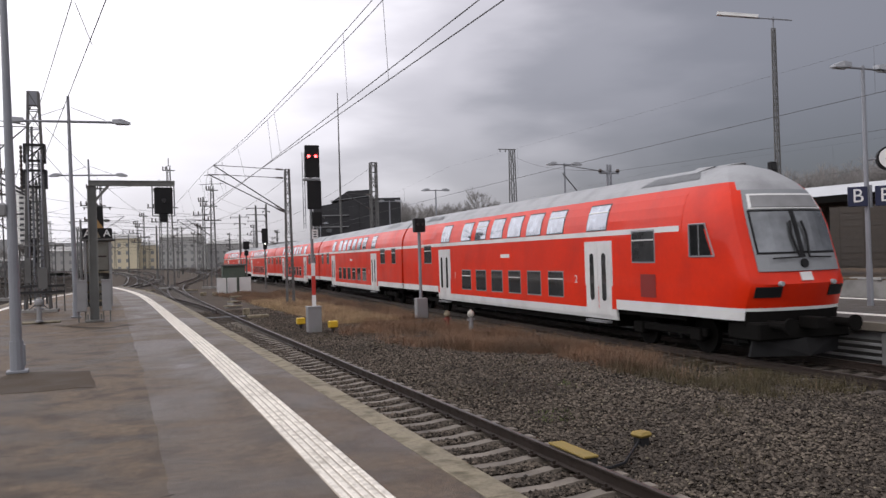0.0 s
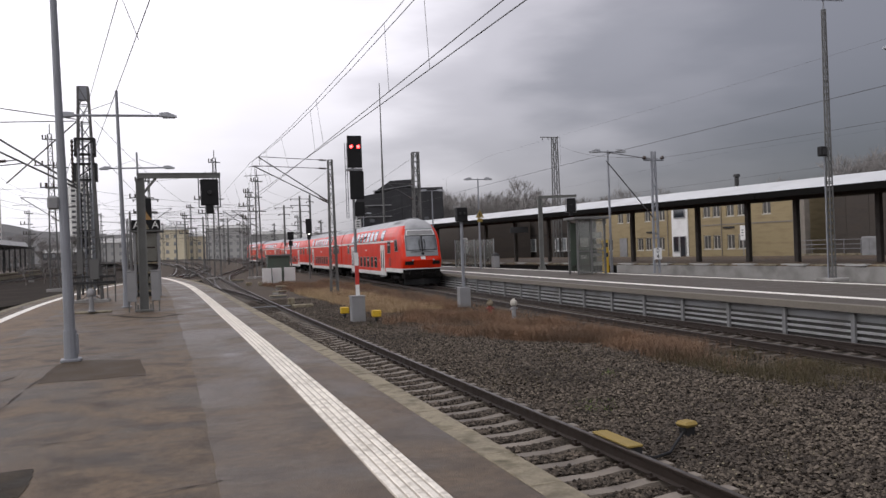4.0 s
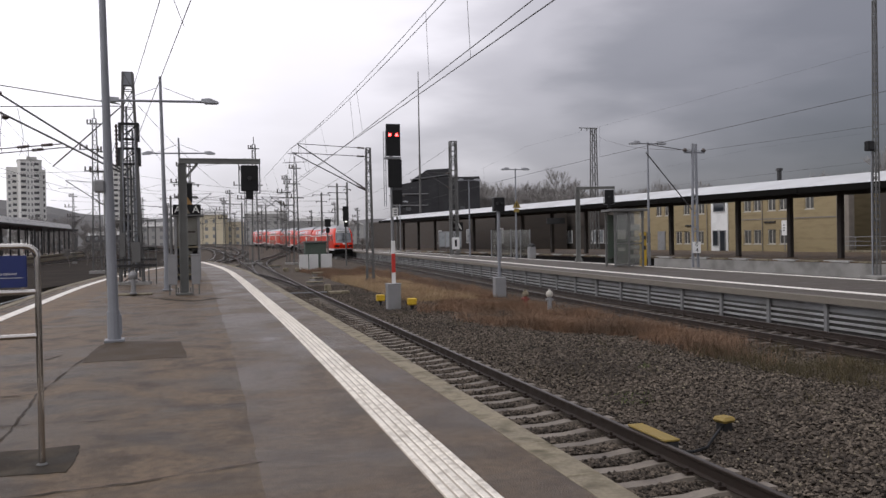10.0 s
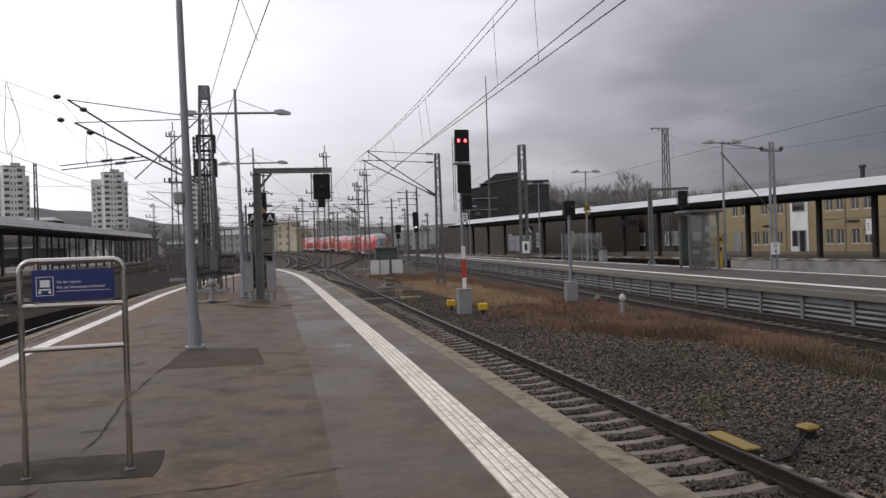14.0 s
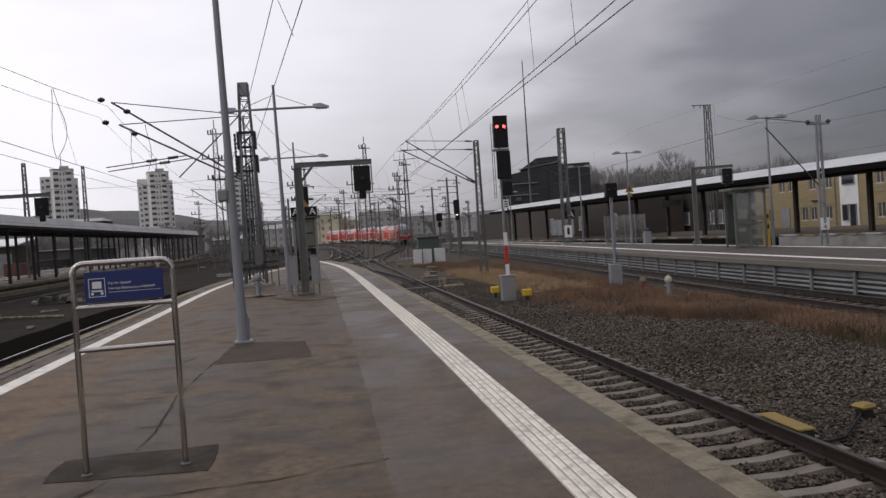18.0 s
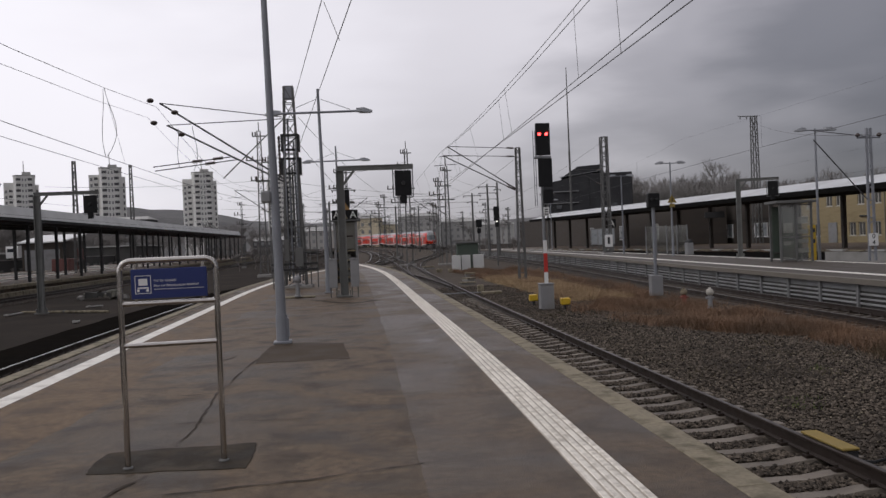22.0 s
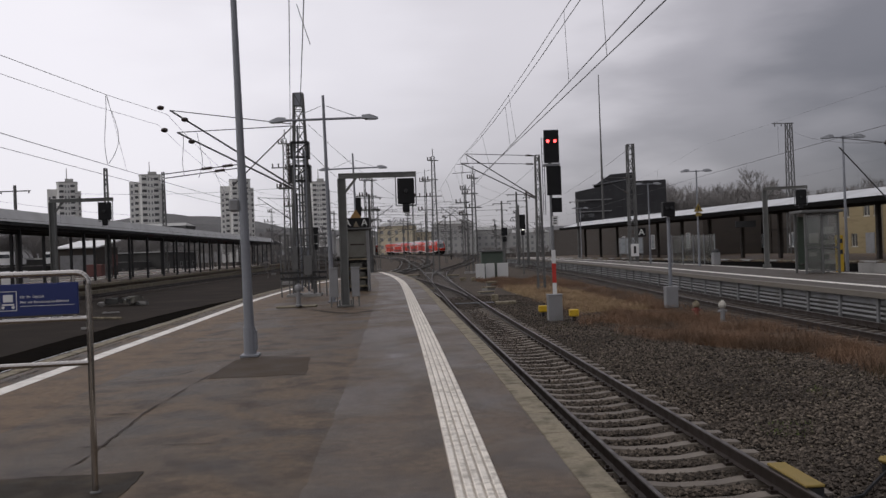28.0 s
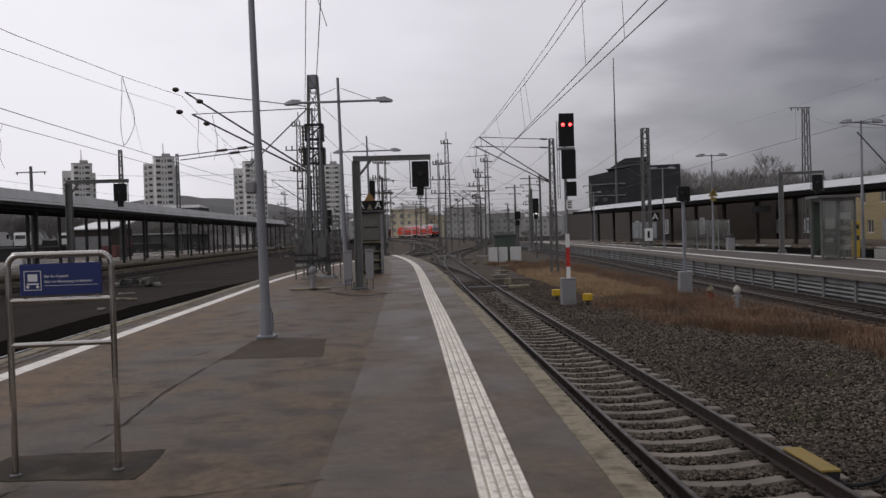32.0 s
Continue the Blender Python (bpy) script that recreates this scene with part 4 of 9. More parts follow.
def overhead_mast(x, y, h, label, w=0.5, w1=0.28, base=BED, turn=0.0, arms=(), top_bar=0.0, group="overhead masts", mat="mastgrey", leg=0.1):
    t = thing("overhead_mast", x, y, base, label, "mast", turn, group)
    bm = BM()
    box(bm, -w * 0.9, w * 0.9, -w * 0.9, w * 0.9, -0.2, 0.18, 0.03)
    part("footing", bm, "concrete", t)
    lattice(t, h, w, w1, mat, leg=leg, split=0 < y < 72 and x > -5)
    for side, z, reach, rise in arms:
        cantilever(t, side, z, reach, rise)
    if top_bar:
        bm = BM()
        beam(bm, (-top_bar, 0, h), (top_bar * 0.3, 0, h), 0.1, 0.1)
        for k in (-0.85, -0.45):
            tube(bm, (top_bar * k, 0, h - 0.05), (top_bar * k, 0, h - 0.35), 0.06, seg=6)
        part("top_bar", bm, mat, t)
    return t


def switch_mast():
    """The heavy lattice mast on the platform, with its gear and wide bracket over the left track."""
    t = thing("switch_mast", -2.8, 37.5, 0, "heavy grey lattice catenary mast with switchgear on the platform", "mast")
    bm = BM()
    box(bm, -0.75, 0.75, -0.6, 0.6, -0.1, 0.12, 0.02)
    part("footing", bm, "concrete", t)
    lattice(t, 9.0, 0.92, 0.38, "mastgrey", 12, 0.085, split=True)
    bm = BM()
    box(bm, -0.21, 0.21, -0.21, 0.21, 8.45, 9.0)
    part("head_plate", bm, "polegrey", t)
    for z, h, w in ((6.1, 0.75, 0.36), (5.05, 0.75, 0.40)):
        bm = BM()
        for sx in (-1, 1):
            box(bm, sx * w - 0.05, sx * w + 0.05, -0.3, 0.3, z, z + h)
        box(bm, -w, w, -0.34, -0.28, z, z + 0.1)
        box(bm, -w, w, -0.34, -0.28, z + h - 0.1, z + h)
        tube(bm, (-w, -0.31, z + 0.1), (w, -0.31, z + h - 0.1), 0.03, seg=5)
        part("gear_frame", bm, "dark", t, "dark steel gear frame")
    bm = BM()
    ribbed(bm, (-0.5, -0.1, 5.0), (-0.5, -0.1, 6.8), 10)
    part("insulator", bm, "insul", t, "stacked dark insulator")
    bm = BM()
    box(bm, -0.42, -0.2, -0.62, -0.5, 1.2, 2.2, 0.01)
    box(bm, 0.05, 0.4, -0.62, -0.48, 0.95, 1.8, 0.01)
    part("gear_box", bm, "mastgrey", t, "grey drive box low on the mast")
    for x in (-0.95, -0.6, 0.7, 1.0):
        bm = BM()
        tube(bm, (x, -0.55, 0), (x, -0.55, 2.75), 0.03, seg=6)
        part("guard_post", bm, "mastgrey", t)
    for z in (0.75, 1.6, 2.7):
        bm = BM()
        tube(bm, (-0.95, -0.55, z), (1.0, -0.55, z), 0.025, seg=6)
        part("guard_rail", bm, "mastgrey", t)
    bm = BM()
    for x, zz in ((-0.25, 6.4), (0.25, 6.4)):
        tube(bm, (x, -0.35, 0.6), (x, -0.35, zz), 0.035, seg=6)
    part("cable_pipe", bm, "polegrey", t, "pale cable pipe up the mast")
    for x, y, z0, z1, mat in ((-0.12, 0.1, 0.2, 7.6, "polegrey"), (0.05, -0.2, 0.4, 5.4, "mastgrey"), (0.16, 0.15, 0.2, 6.6, "polegrey"), (-0.3, 0.2, 0.3, 4.6, "dark"), (0.32, 0.0, 0.3, 5.0, "mastgrey")):
        bm = BM()
        tube(bm, (x, y, z0), (x * 0.8, y * 0.8, z1), 0.045, seg=7)
        part("cable_pipe", bm, mat, t, "cable pipe inside the mast")
    for z in (0.78, 1.02):
        bm = BM()
        box(bm, -1.0, 1.02, -0.6, -0.52, z, z + 0.09)
        part("guard_board", bm, "dark", t, "black guard board round the foot")
    # wide bracket
    for tip, root, dy in (((-5.55, 0, 8.36), (-0.3, 0, 4.85), -0.25), ((-5.4, 0, 7.46), (-0.3, 0, 4.75), 0.25)):
        bm = BM()
        tube(bm, (root[0], dy, root[2]), (tip[0], dy, tip[2]), 0.045, seg=6)
        tube(bm, (tip[0], dy, tip[2]), (-0.3, dy, 7.62), 0.022, seg=6)
        arm = part("bracket_arm", bm, "wire", t)
        for px, pz in ((-5.95, tip[2] + 0.12), (tip[0] + 0.62, tip[2] - 0.42)):
            bm = BM()
            lathe(bm, [(0.05, -0.1), (0.13, -0.06), (0.16, 0.0), (0.13, 0.06), (0.05, 0.1)], 10, (px, dy, pz))
            part("insulator", bm, "insul", arm, "dark round insulator")
    bm = BM()
    tube(bm, (-3.0, 0, 5.0), (-0.3, 0, 7.55), 0.03, seg=6)
    tube(bm, (-6.0, 0, 5.6), (-2.6, 0, 5.95), 0.025, seg=6)
    tube(bm, (-6.0, 0.3, 5.45), (-2.4, 0.3, 5.85), 0.025, seg=6)
    arm = part("steady_arm", bm, "wire", t)
    for x, dy, z in ((-4.1, 0, 5.8), (-3.6, 0.3, 5.72), (-3.2, 0, 5.89)):
        bm = BM()
        ribbed(bm, (x - 0.22, dy, z - 0.02), (x + 0.22, dy, z + 0.025), 5, 0.04, 0.085)
        part("insulator", bm, "insul", arm, "ribbed dark insulator")
    return t


switch_mast()


def signal_gantry(x, y, base, h, reach, label, turn=0.0, face=0.85):
    t = thing("signal_gantry", x, y, base, label, "signal", turn, "signal gantries")
    bm = BM()
    for sx in (-0.12, 0.12):
        box(bm, sx - 0.02, sx + 0.02, -0.13, 0.13, 0.0, h)
    box(bm, -0.11, 0.11, -0.015, 0.015, 0.0, h)
    part("post", bm, "gantrygrey", t)
    bm = BM()
    box(bm, -0.28, 0.28, -0.28, 0.28, 0.0, 0.06, 0.01)
    for k in (-0.2, 0.2):
        box(bm, k - 0.02, k + 0.02, -0.2, 0.2, 0.06, 0.25)
    part("foot_plate", bm, "gantrygrey", t)
    bm = BM()
    box(bm, -0.1, reach, -0.11, 0.11, h, h + 0.14)
    box(bm, -0.1, reach, -0.14, 0.14, h + 0.14, h + 0.17)
    part("beam", bm, "gantrygrey", t)
    bm = BM()
    beam(bm, (0.05, 0, h - 0.55), (0.5, 0, h), 0.1, 0.08)
    part("knee_brace", bm, "gantrygrey", t)
    bm = BM()
    r = reach
    for a, b in (((r - 0.72, 0, h), (r - 0.72, 0, h - 1.0)), ((r - 0.72, 0, h - 1.0), (r - 0.02, 0, h - 1.0)), ((r - 0.02, 0, h - 1.0), (r - 0.02, 0, h))):
        tube(bm, a, b, 0.022, seg=6)
    part("hanger", bm, "galv", t)
    bm = BM()
    box(bm, r - 0.66, r - 0.08, -0.2, 0.06, h - 0.94, h - 0.06, 0.02)
    head = part("signal_head", bm, "black", t)
    bm = BM()
    tube(bm, (r - 0.37, -0.2, h - 0.5), (r - 0.37, -0.3, h - 0.5), 0.07, 0.07, seg=10)
    part("hood", bm, "dark", head)
    bm = BM()
    box(bm, r - 0.50, r - 0.26, -0.18, 0.04, h - 1.22, h - 0.9, 0.02)
    part("lower_lamp", bm, "black", head)
    return t


signal_gantry(-0.55, 29.2, 0, 4.42, 2.58, "grey steel signal gantry with a hanging black signal head")
signal_gantry(23.9, 49.5, 0, 4.75, 2.4, "grey steel signal gantry on the platform across", -20)
signal_gantry(-15.7, 42.8, BED, 5.85, 2.95, "dark steel signal gantry before the canopied platform")


def main_signal():
    t = thing("main_signal", 7.12, 31.15, BED, "tall black railway signal showing two red lights", "signal")
    z = -BED
    bm = BM()
    box(bm, -0.26, 0.26, -0.22, 0.22, 0.0, 0.95, 0.02)
    part("base_cabinet", bm, "boxgrey", t, "grey equipment cabinet at the signal's foot")
    bm = BM()
    box(bm, -0.28, 0.28, -0.24, 0.24, 0.95, 1.0, 0.01)
    part("cabinet_lid", bm, "boxgrey", t)
    bm = BM()
    tube(bm, (0.02, 0.05, 1.0), (0.02, 0.05, z + 5.6), 0.06, seg=10)
    part("post", bm, "galv", t)
    for k, (a, b, m) in enumerate(((1.0, 1.42, "white"), (1.42, 2.15, "signal_red"), (2.15, 2.65, "white"))):
        bm = BM()
        box(bm, -0.055, 0.095, -0.045, -0.025, a, b)
        part("mast_plate", bm, m, t, "red band of the mast plate" if m == "signal_red" else "white band of the mast plate")
    for name, x0, x1, z0, z1 in (("signal_screen", -0.24, 0.32, 4.92, 6.15), ("lower_screen", -0.18, 0.36, 3.72, 4.80), ("marker_box", -0.02, 0.36, 3.08, 3.62)):
        bm = BM()
        box(bm, x0, x1, -0.30, -0.24, z + z0, z + z1, 0.015)
        box(bm, x0 + 0.06, x1 - 0.06, -0.24, 0.02, z + z0 + 0.06, z + z1 - 0.06)
        scr = part(name, bm, "black", t)
        if name == "signal_screen":
            for sx in (-0.095, 0.175):
                bm = BM()
                tube(bm, (sx, -0.302, z + 5.73), (sx, -0.315, z + 5.73), 0.058, seg=14)
                part("red_lamp", bm, "lamp_red", scr, "lit red signal lamp")
                bm = BM()
                for i in range(8):
                    k0, k1 = math.pi * i / 8, math.pi * (i + 1) / 8
                    p = [(sx + 0.085 * math.cos(k), y, z + 5.73 + 0.085 * math.sin(k)) for k, y in ((k0, -0.3), (k1, -0.3), (k1, -0.46), (k0, -0.46))]
                    bm.faces.new([bm.verts.new(v) for v in p])
                part("lamp_hood", bm, "black", scr)
    bm = BM()
    box(bm, -0.26, 0.34, -0.26, 0.1, z + 4.82, z + 4.9)
    part("walkway_plate", bm, "galv", t, "pale steel bracket between the screens")
    bm = BM()
    for x in (-0.28, -0.2):
        tube(bm, (x, 0.0, z + 3.0), (x, 0.0, z + 5.9), 0.015, seg=5)
    for k in range(9):
        tube(bm, (-0.28, 0, z + 3.2 + 0.3 * k), (-0.2, 0, z + 3.2 + 0.3 * k), 0.01, seg=5)
    part("ladder", bm, "galv", t)
    bm = BM()
    box(bm, 0.0, 0.22, -0.12, -0.09, z + 2.6, z + 2.95)
    part("number_plate", bm, "white", t, "small white plate")
    bm = BM()
    for k in range(3):
        box(bm, 0.05, 0.17, -0.124, -0.12, z + 2.66 + 0.09 * k, z + 2.70 + 0.09 * k)
    part("plate_marks", bm, "black", t)


main_signal()


def small_signal(x, y):
    t = thing("shunting_signal", x, y, BED, "small dark signal on a grey post", "signal")
    z = -BED
    bm = BM()
    tube(bm, (0, 0, 0.9), (0, 0, z + 2.9), 0.07, seg=10)
    part("post", bm, "polegrey", t)
    bm = BM()
    box(bm, -0.25, 0.25, -0.18, 0.18, 0.1, z + 0.0, 0.02)
    part("base_cabinet", bm, "boxgrey", t, "pale grey cabinet at the post's foot")
    bm = BM()
    box(bm, -0.26, 0.24, -0.2, 0.1, z + 2.86, z + 3.46, 0.03)
    head = part("signal_head", bm, "black", t)
    for dx in (-0.12, 0.1):
        bm = BM()
        tube(bm, (dx, -0.2, z + 3.2), (dx, -0.28, z + 3.2), 0.06, seg=10)
        part("hood", bm, "dark", head)


small_signal(12.45, 33.7)

overhead_mast(10.2, 50.7, 8.4, "slim grey lattice overhead line mast with bracket arms", 0.42, 0.24, leg=0.075,
              arms=((-1, 5.85, 4.4, 2.75), (-1, 5.75, 4.7, 2.3)))
overhead_mast(21.6, 69.5, 10.2, "lattice mast with a white plate on the platform across", 0.6, 0.5, arms=((-1, 6.0, 2.6, 1.5),), base=0.0, leg=0.11)
PLATE = thing("mast_sign", 21.6, 69.1, 0.6, "white sign plate with a dark mark on the mast foot", "sign")
part("plate", box(BM(), -0.34, 0.34, -0.03, 0.0, 0.1, 1.15, 0.01), "white", PLATE)
part("mark", box(BM(), -0.1, 0.1, -0.036, -0.031, 0.35, 0.95), "black", PLATE)
part("bracket", box(BM(), -0.05, 0.05, 0.0, 0.14, 0.4, 0.6), "mastgrey", PLATE)
overhead_mast(49.2, 96.9, 16.5, "tall lattice mast behind the canopy", 0.9, 0.55, top_bar=2.0)
for x, y, h, w, side in ((6.4, 99.0, 14.0, 0.95, 1), (10.7, 95.0, 11.4, 0.8, -1), (9.8, 95.6, 10.2, 0.5, -1), (5.4, 99.6, 11.6, 0.45, 0), (-9.2, 84.0, 14.5, 0.95, 0),
                         (-1.5, 88.6, 11.0, 0.4, 1), (-0.75, 88.9, 11.0, 0.4, 0), (-0.9, 131.4, 10.0, 0.45, 1), (4.4, 121.0, 10.0, 0.4, -1), (3.6, 122.0, 9.0, 0.36, 0),
                         (-7.0, 70.5, 10.5, 0.45, -1), (13.5, 141.0, 9.5, 0.5, 1), (24.0, 150.0, 9.5, 0.5, -1), (17.5, 176.0, 10.5, 0.5, 1), (1.0, 185.0, 10.0, 0.5, 1),
                         (9.0, 215.0, 10.0, 0.5, -1), (-9.0, 150.0, 10.5, 0.5, 1), (-17.0, 128.0, 10.0, 0.5, 1), (27.0, 205.0, 10.0, 0.5, -1), (31.0, 165.0, 9.0, 0.5, -1),
                         (-2.0, 240.0, 10.0, 0.5, 1), (14.0, 262.0, 10.0, 0.5, 1), (-16.0, 210.0, 10.0, 0.5, 1), (33.0, 250.0, 10.0, 0.5, -1), (22.0, 285.0, 10.0, 0.5, -1),
                         (-5.5, 172.0, 10.5, 0.5, 1), (11.5, 158.0, 9.5, 0.45, -1), (20.5, 225.0, 11.0, 0.5, -1)):
    mast = overhead_mast(x, y, h, "tall lattice overhead line mast in the station throat" if h > 11 else "lattice overhead line mast in the station throat", w * 0.8, w * 0.34,
                  turn=random.uniform(-8, 8), arms=((side, 5.8, 2.9, 1.9),) if side else (), leg=0.065)
    for k, z in enumerate((h - 0.5, h * 0.80, h * 0.66)):
        reach = (0.55, 1.15, 0.8)[k] * (1.2 if h > 11 else 1.0)
        arm = part("cross_arm", beam(BM(), (-reach, 0, z), (reach * (0.4 if k == 1 else 1), 0, z), 0.09, 0.11), "mastgrey", mast)
        for q in (-0.92, -0.5):
            part("insulator", tube(BM(), (reach * q, 0, z + 0.05), (reach * q, 0, z + 0.42), 0.075, seg=6), "insul", arm, "dark insulator")
    if h > 11:
        part("finial", tube(BM(), (0, 0, h), (0, 0, h + 0.9), 0.05, seg=6), "mastgrey", mast)
for x, y, h in ((-33.0, 102.5, 14.1), (-33.3, 129.0, 16.2)):
    overhead_mast(x, y, h, "dark lattice mast rising behind the canopy", 0.6, 0.3, top_bar=0.0)


def cross_mast(x, y, h, bars, label="grey mast with cross arms and insulators in the throat"):
    """A slim mast with level cross arms and hanging insulators."""
    t = thing("overhead_mast", x, y, BED, label, "mast", random.uniform(-10, 10), "overhead masts")
    bm = BM()
    tube(bm, (0, 0, 0), (0, 0, h), 0.2, 0.13, seg=8)
    part("pole", bm, "mastgrey", t)
    bm = BM()
    box(bm, -0.4, 0.4, -0.4, 0.4, -0.1, 0.3)
    part("footing", bm, "concrete", t)
    for z, w in bars:
        bm = BM()
        beam(bm, (-w, 0, z), (w, 0, z), 0.09, 0.09)
        arm = part("cross_arm", bm, "mastgrey", t)
        for s in (-0.9, 0.9):
            bm = BM()
            lathe(bm, [(0.03, -0.22), (0.06, -0.18), (0.06, -0.04), (0.03, 0.0)], 6, (w * s, 0, z))
            part("insulator", bm, "insul", arm)


for x, y, h, bars in ((18.3, 127.2, 10.0, ((9.6, 1.5), (8.6, 0.9))), (18.9, 116.0, 10.6, ((10.2, 1.4), (9.3, 1.4), (7.0, 0.8))), (20.4, 116.4, 10.8, ((9.8, 0.5),)),
                      (-1.1, 88.7, 9.0, ((8.6, 1.3), (7.4, 1.1), (6.2, 1.3))), (7.5, 150.0, 9.5, ((9.2, 1.6), (8.0, 1.0))), (-3.5, 118.0, 9.0, ((8.7, 1.4),)),
                      (14.8, 190.0, 11.0, ((10.6, 1.8), (9.2, 1.2))), (-6.5, 196.0, 11.0, ((10.6, 1.8), (9.0, 1.5))), (4.6, 232.0, 11.0, ((10.5, 2.0), (9.0, 1.5))),
                      (-30.7, 72.9, 9.6, ((9.1, 1.3),)), (22.9, 140.0, 10.0, ((9.6, 1.6),)), (28.5, 120.0, 9.5, ((9.1, 1.2),))):
    cross_mast(x, y, h, bars)


def far_signal(x, y, z0, z1, lit=True):
    t = thing("main_signal", x, y, BED, "distant black railway signal with a small white light" if lit else "distant dark railway signal", "signal", 0, "distant signals")
    bm = BM()
    tube(bm, (0, 0.1, 0), (0, 0.1, z1), 0.08, seg=8)
    part("post", bm, "mastgrey", t)
    bm = BM()
    box(bm, -0.3, 0.3, -0.12, 0.02, z0, z1, 0.03)
    box(bm, -0.2, 0.2, -0.1, 0.02, z0 - 0.6, z0 - 0.1, 0.03)
    head = part("signal_screen", bm, "black", t)
    if lit:
        bm = BM()
        tube(bm, (0, -0.13, z0 - 0.05), (0, -0.16, z0 - 0.05), 0.07, seg=10)
        part("white_lamp", bm, "lamp_white", head, "lit white lamp")


far_signal(14.5, 84.0, 4.6, 6.1)
far_signal(12.4, 82.5, 4.0, 4.8, False)
far_signal(-5.6, 74.0, 3.8, 5.2, False)


def tall_lamp_mast():
    t = thing("lighting_mast", 23.5, 24.2, 0, "tall grey lattice lighting mast with a long lamp", "street lamp")
    lattice(t, 10.05, 0.17, 0.09, "mastgrey", 40, 0.036)
    bm = BM()
    box(bm, -0.4, 0.4, -0.4, 0.4, 0, 0.12, 0.02)
    part("footing", bm, "concrete", t)
    bm = BM()
    tube(bm, (0, 0, 10.05), (0, 0, 10.5), 0.03, seg=8)
    tube(bm, (-0.9, 0.5, 10.55), (0.55, -0.4, 10.3), 0.03, seg=8)
    part("arm", bm, "polegrey", t)
    bm = BM()
    beam(bm, (-0.5, 0.25, 10.53), (-1.75, 1.05, 10.77), 0.22, 0.12)
    part("lamp_head", bm, "white", t, "long white lamp head")
    bm = BM()
    box(bm, -0.42, -0.14, -0.12, 0.12, 4.62, 4.98, 0.03)
    horn = part("loudspeaker", bm, "black", t, "black box loudspeaker on the mast")
    part("grille", box(BM(), -0.38, -0.18, -0.128, -0.12, 4.68, 4.92), "dark", horn)
    part("cable_pipe", tube(BM(), (-0.2, 0, 0.12), (-0.2, 0, 4.7), 0.022, seg=6), "polegrey", t, "thin cable pipe")


tall_lamp_mast()


def low_lamp(x, y, label, clock=False):
    t = thing("platform_lamp", x, y, 0, label, "street lamp", 0, "lamps across the tracks")
    bm = BM()
    tube(bm, (0, 0, 0), (0, 0, 1.2), 0.09, 0.085, seg=10)
    tube(bm, (0, 0, 1.2), (0, 0, 6.9), 0.075, 0.05, seg=10)
    part("pole", bm, "polegrey", t)
    bm = BM()
    tube(bm, (-0.85, 0, 6.82), (0.85, 0, 6.82), 0.035, seg=8)
    part("cross_arm", bm, "polegrey", t)
    for sx in (-1, 1):
        lamp_head(t, sx, 6.85, 1.15)
    return t


low_lamp(24.17, 41.1, "grey platform lamp with two flat heads")
low_lamp(23.1, 58.5, "grey platform lamp with two flat heads and a small triangle sign")
low_lamp(23.2, 70.0, "distant grey platform lamp with two flat heads")
low_lamp(20.15, 17.4, "grey platform lamp carrying a letter board and a clock")
low_lamp(27.0, 112.0, "distant grey platform lamp with two flat heads")


def sign_mast():
    t = thing("overhead_mast", 24.7, 37.4, 0, "grey twin-leg mast with a white plate", "mast")
    for sx in (-0.16, 0.16):
        bm = BM()
        beam(bm, (sx, 0, 0), (sx * 0.6, 0, 6.4), 0.1, 0.1)
        part("leg", bm, "polegrey", t)
    for k in range(14):
        z = 0.5 + 0.42 * k
        part("brace", beam(BM(), (-0.15, 0, z), (0.15, 0, z + (0.2 if k % 2 else -0.2)), 0.04, 0.04), "polegrey", t)
    part("cross_bar", tube(BM(), (-0.6, 0, 5.95), (0.6, 0, 5.95), 0.05, seg=6), "polegrey", t)
    for sx in (-1, 1):
        bm = BM()
        lathe(bm, [(0.06, 0), (0.12, 0.05), (0.12, 0.1), (0.06, 0.18)], 8, (sx * 0.55, 0, 5.98))
        part("insulator", bm, "insul", t)
    bm = BM()
    tube(bm, (-0.1, 0, 2.9), (-3.1, -0.5, 5.85), 0.03, seg=6)
    tube(bm, (-0.1, 0, 6.0), (-3.2, -0.5, 6.3), 0.02, seg=6)
    part("bracket_arm", bm, "wire", t)
    bm = BM()
    box(bm, -0.24, 0.24, -0.14, -0.11, 0.72, 1.32, 0.01)
    pl = part("white_plate", bm, "white", t, "white plate with dark marks")
    letter(pl, "0", pose(0, -0.143, 1.17, 90), 0.34, "black", "black numeral")
    letter(pl, "4", pose(0, -0.143, 0.87, 90), 0.34, "black", "black numeral")


sign_mast()


# ---- the double-deck train ----
LEN = 26.8
PROFILE = [(1.36, 0.60), (1.39, 0.72), (1.40, 0.9), (1.40, 2.80), (1.40, 2.98), (1.395, 3.12), (1.36, 3.36), (1.29, 3.62), (1.18, 3.86),
           (1.06, 4.05), (0.90, 4.22), (0.66, 4.40), (0.36, 4.54), (0.0, 4.60)]


def width_at(z):
    return float(np.interp(z, [p[1] for p in PROFILE], [p[0] for p in PROFILE]))


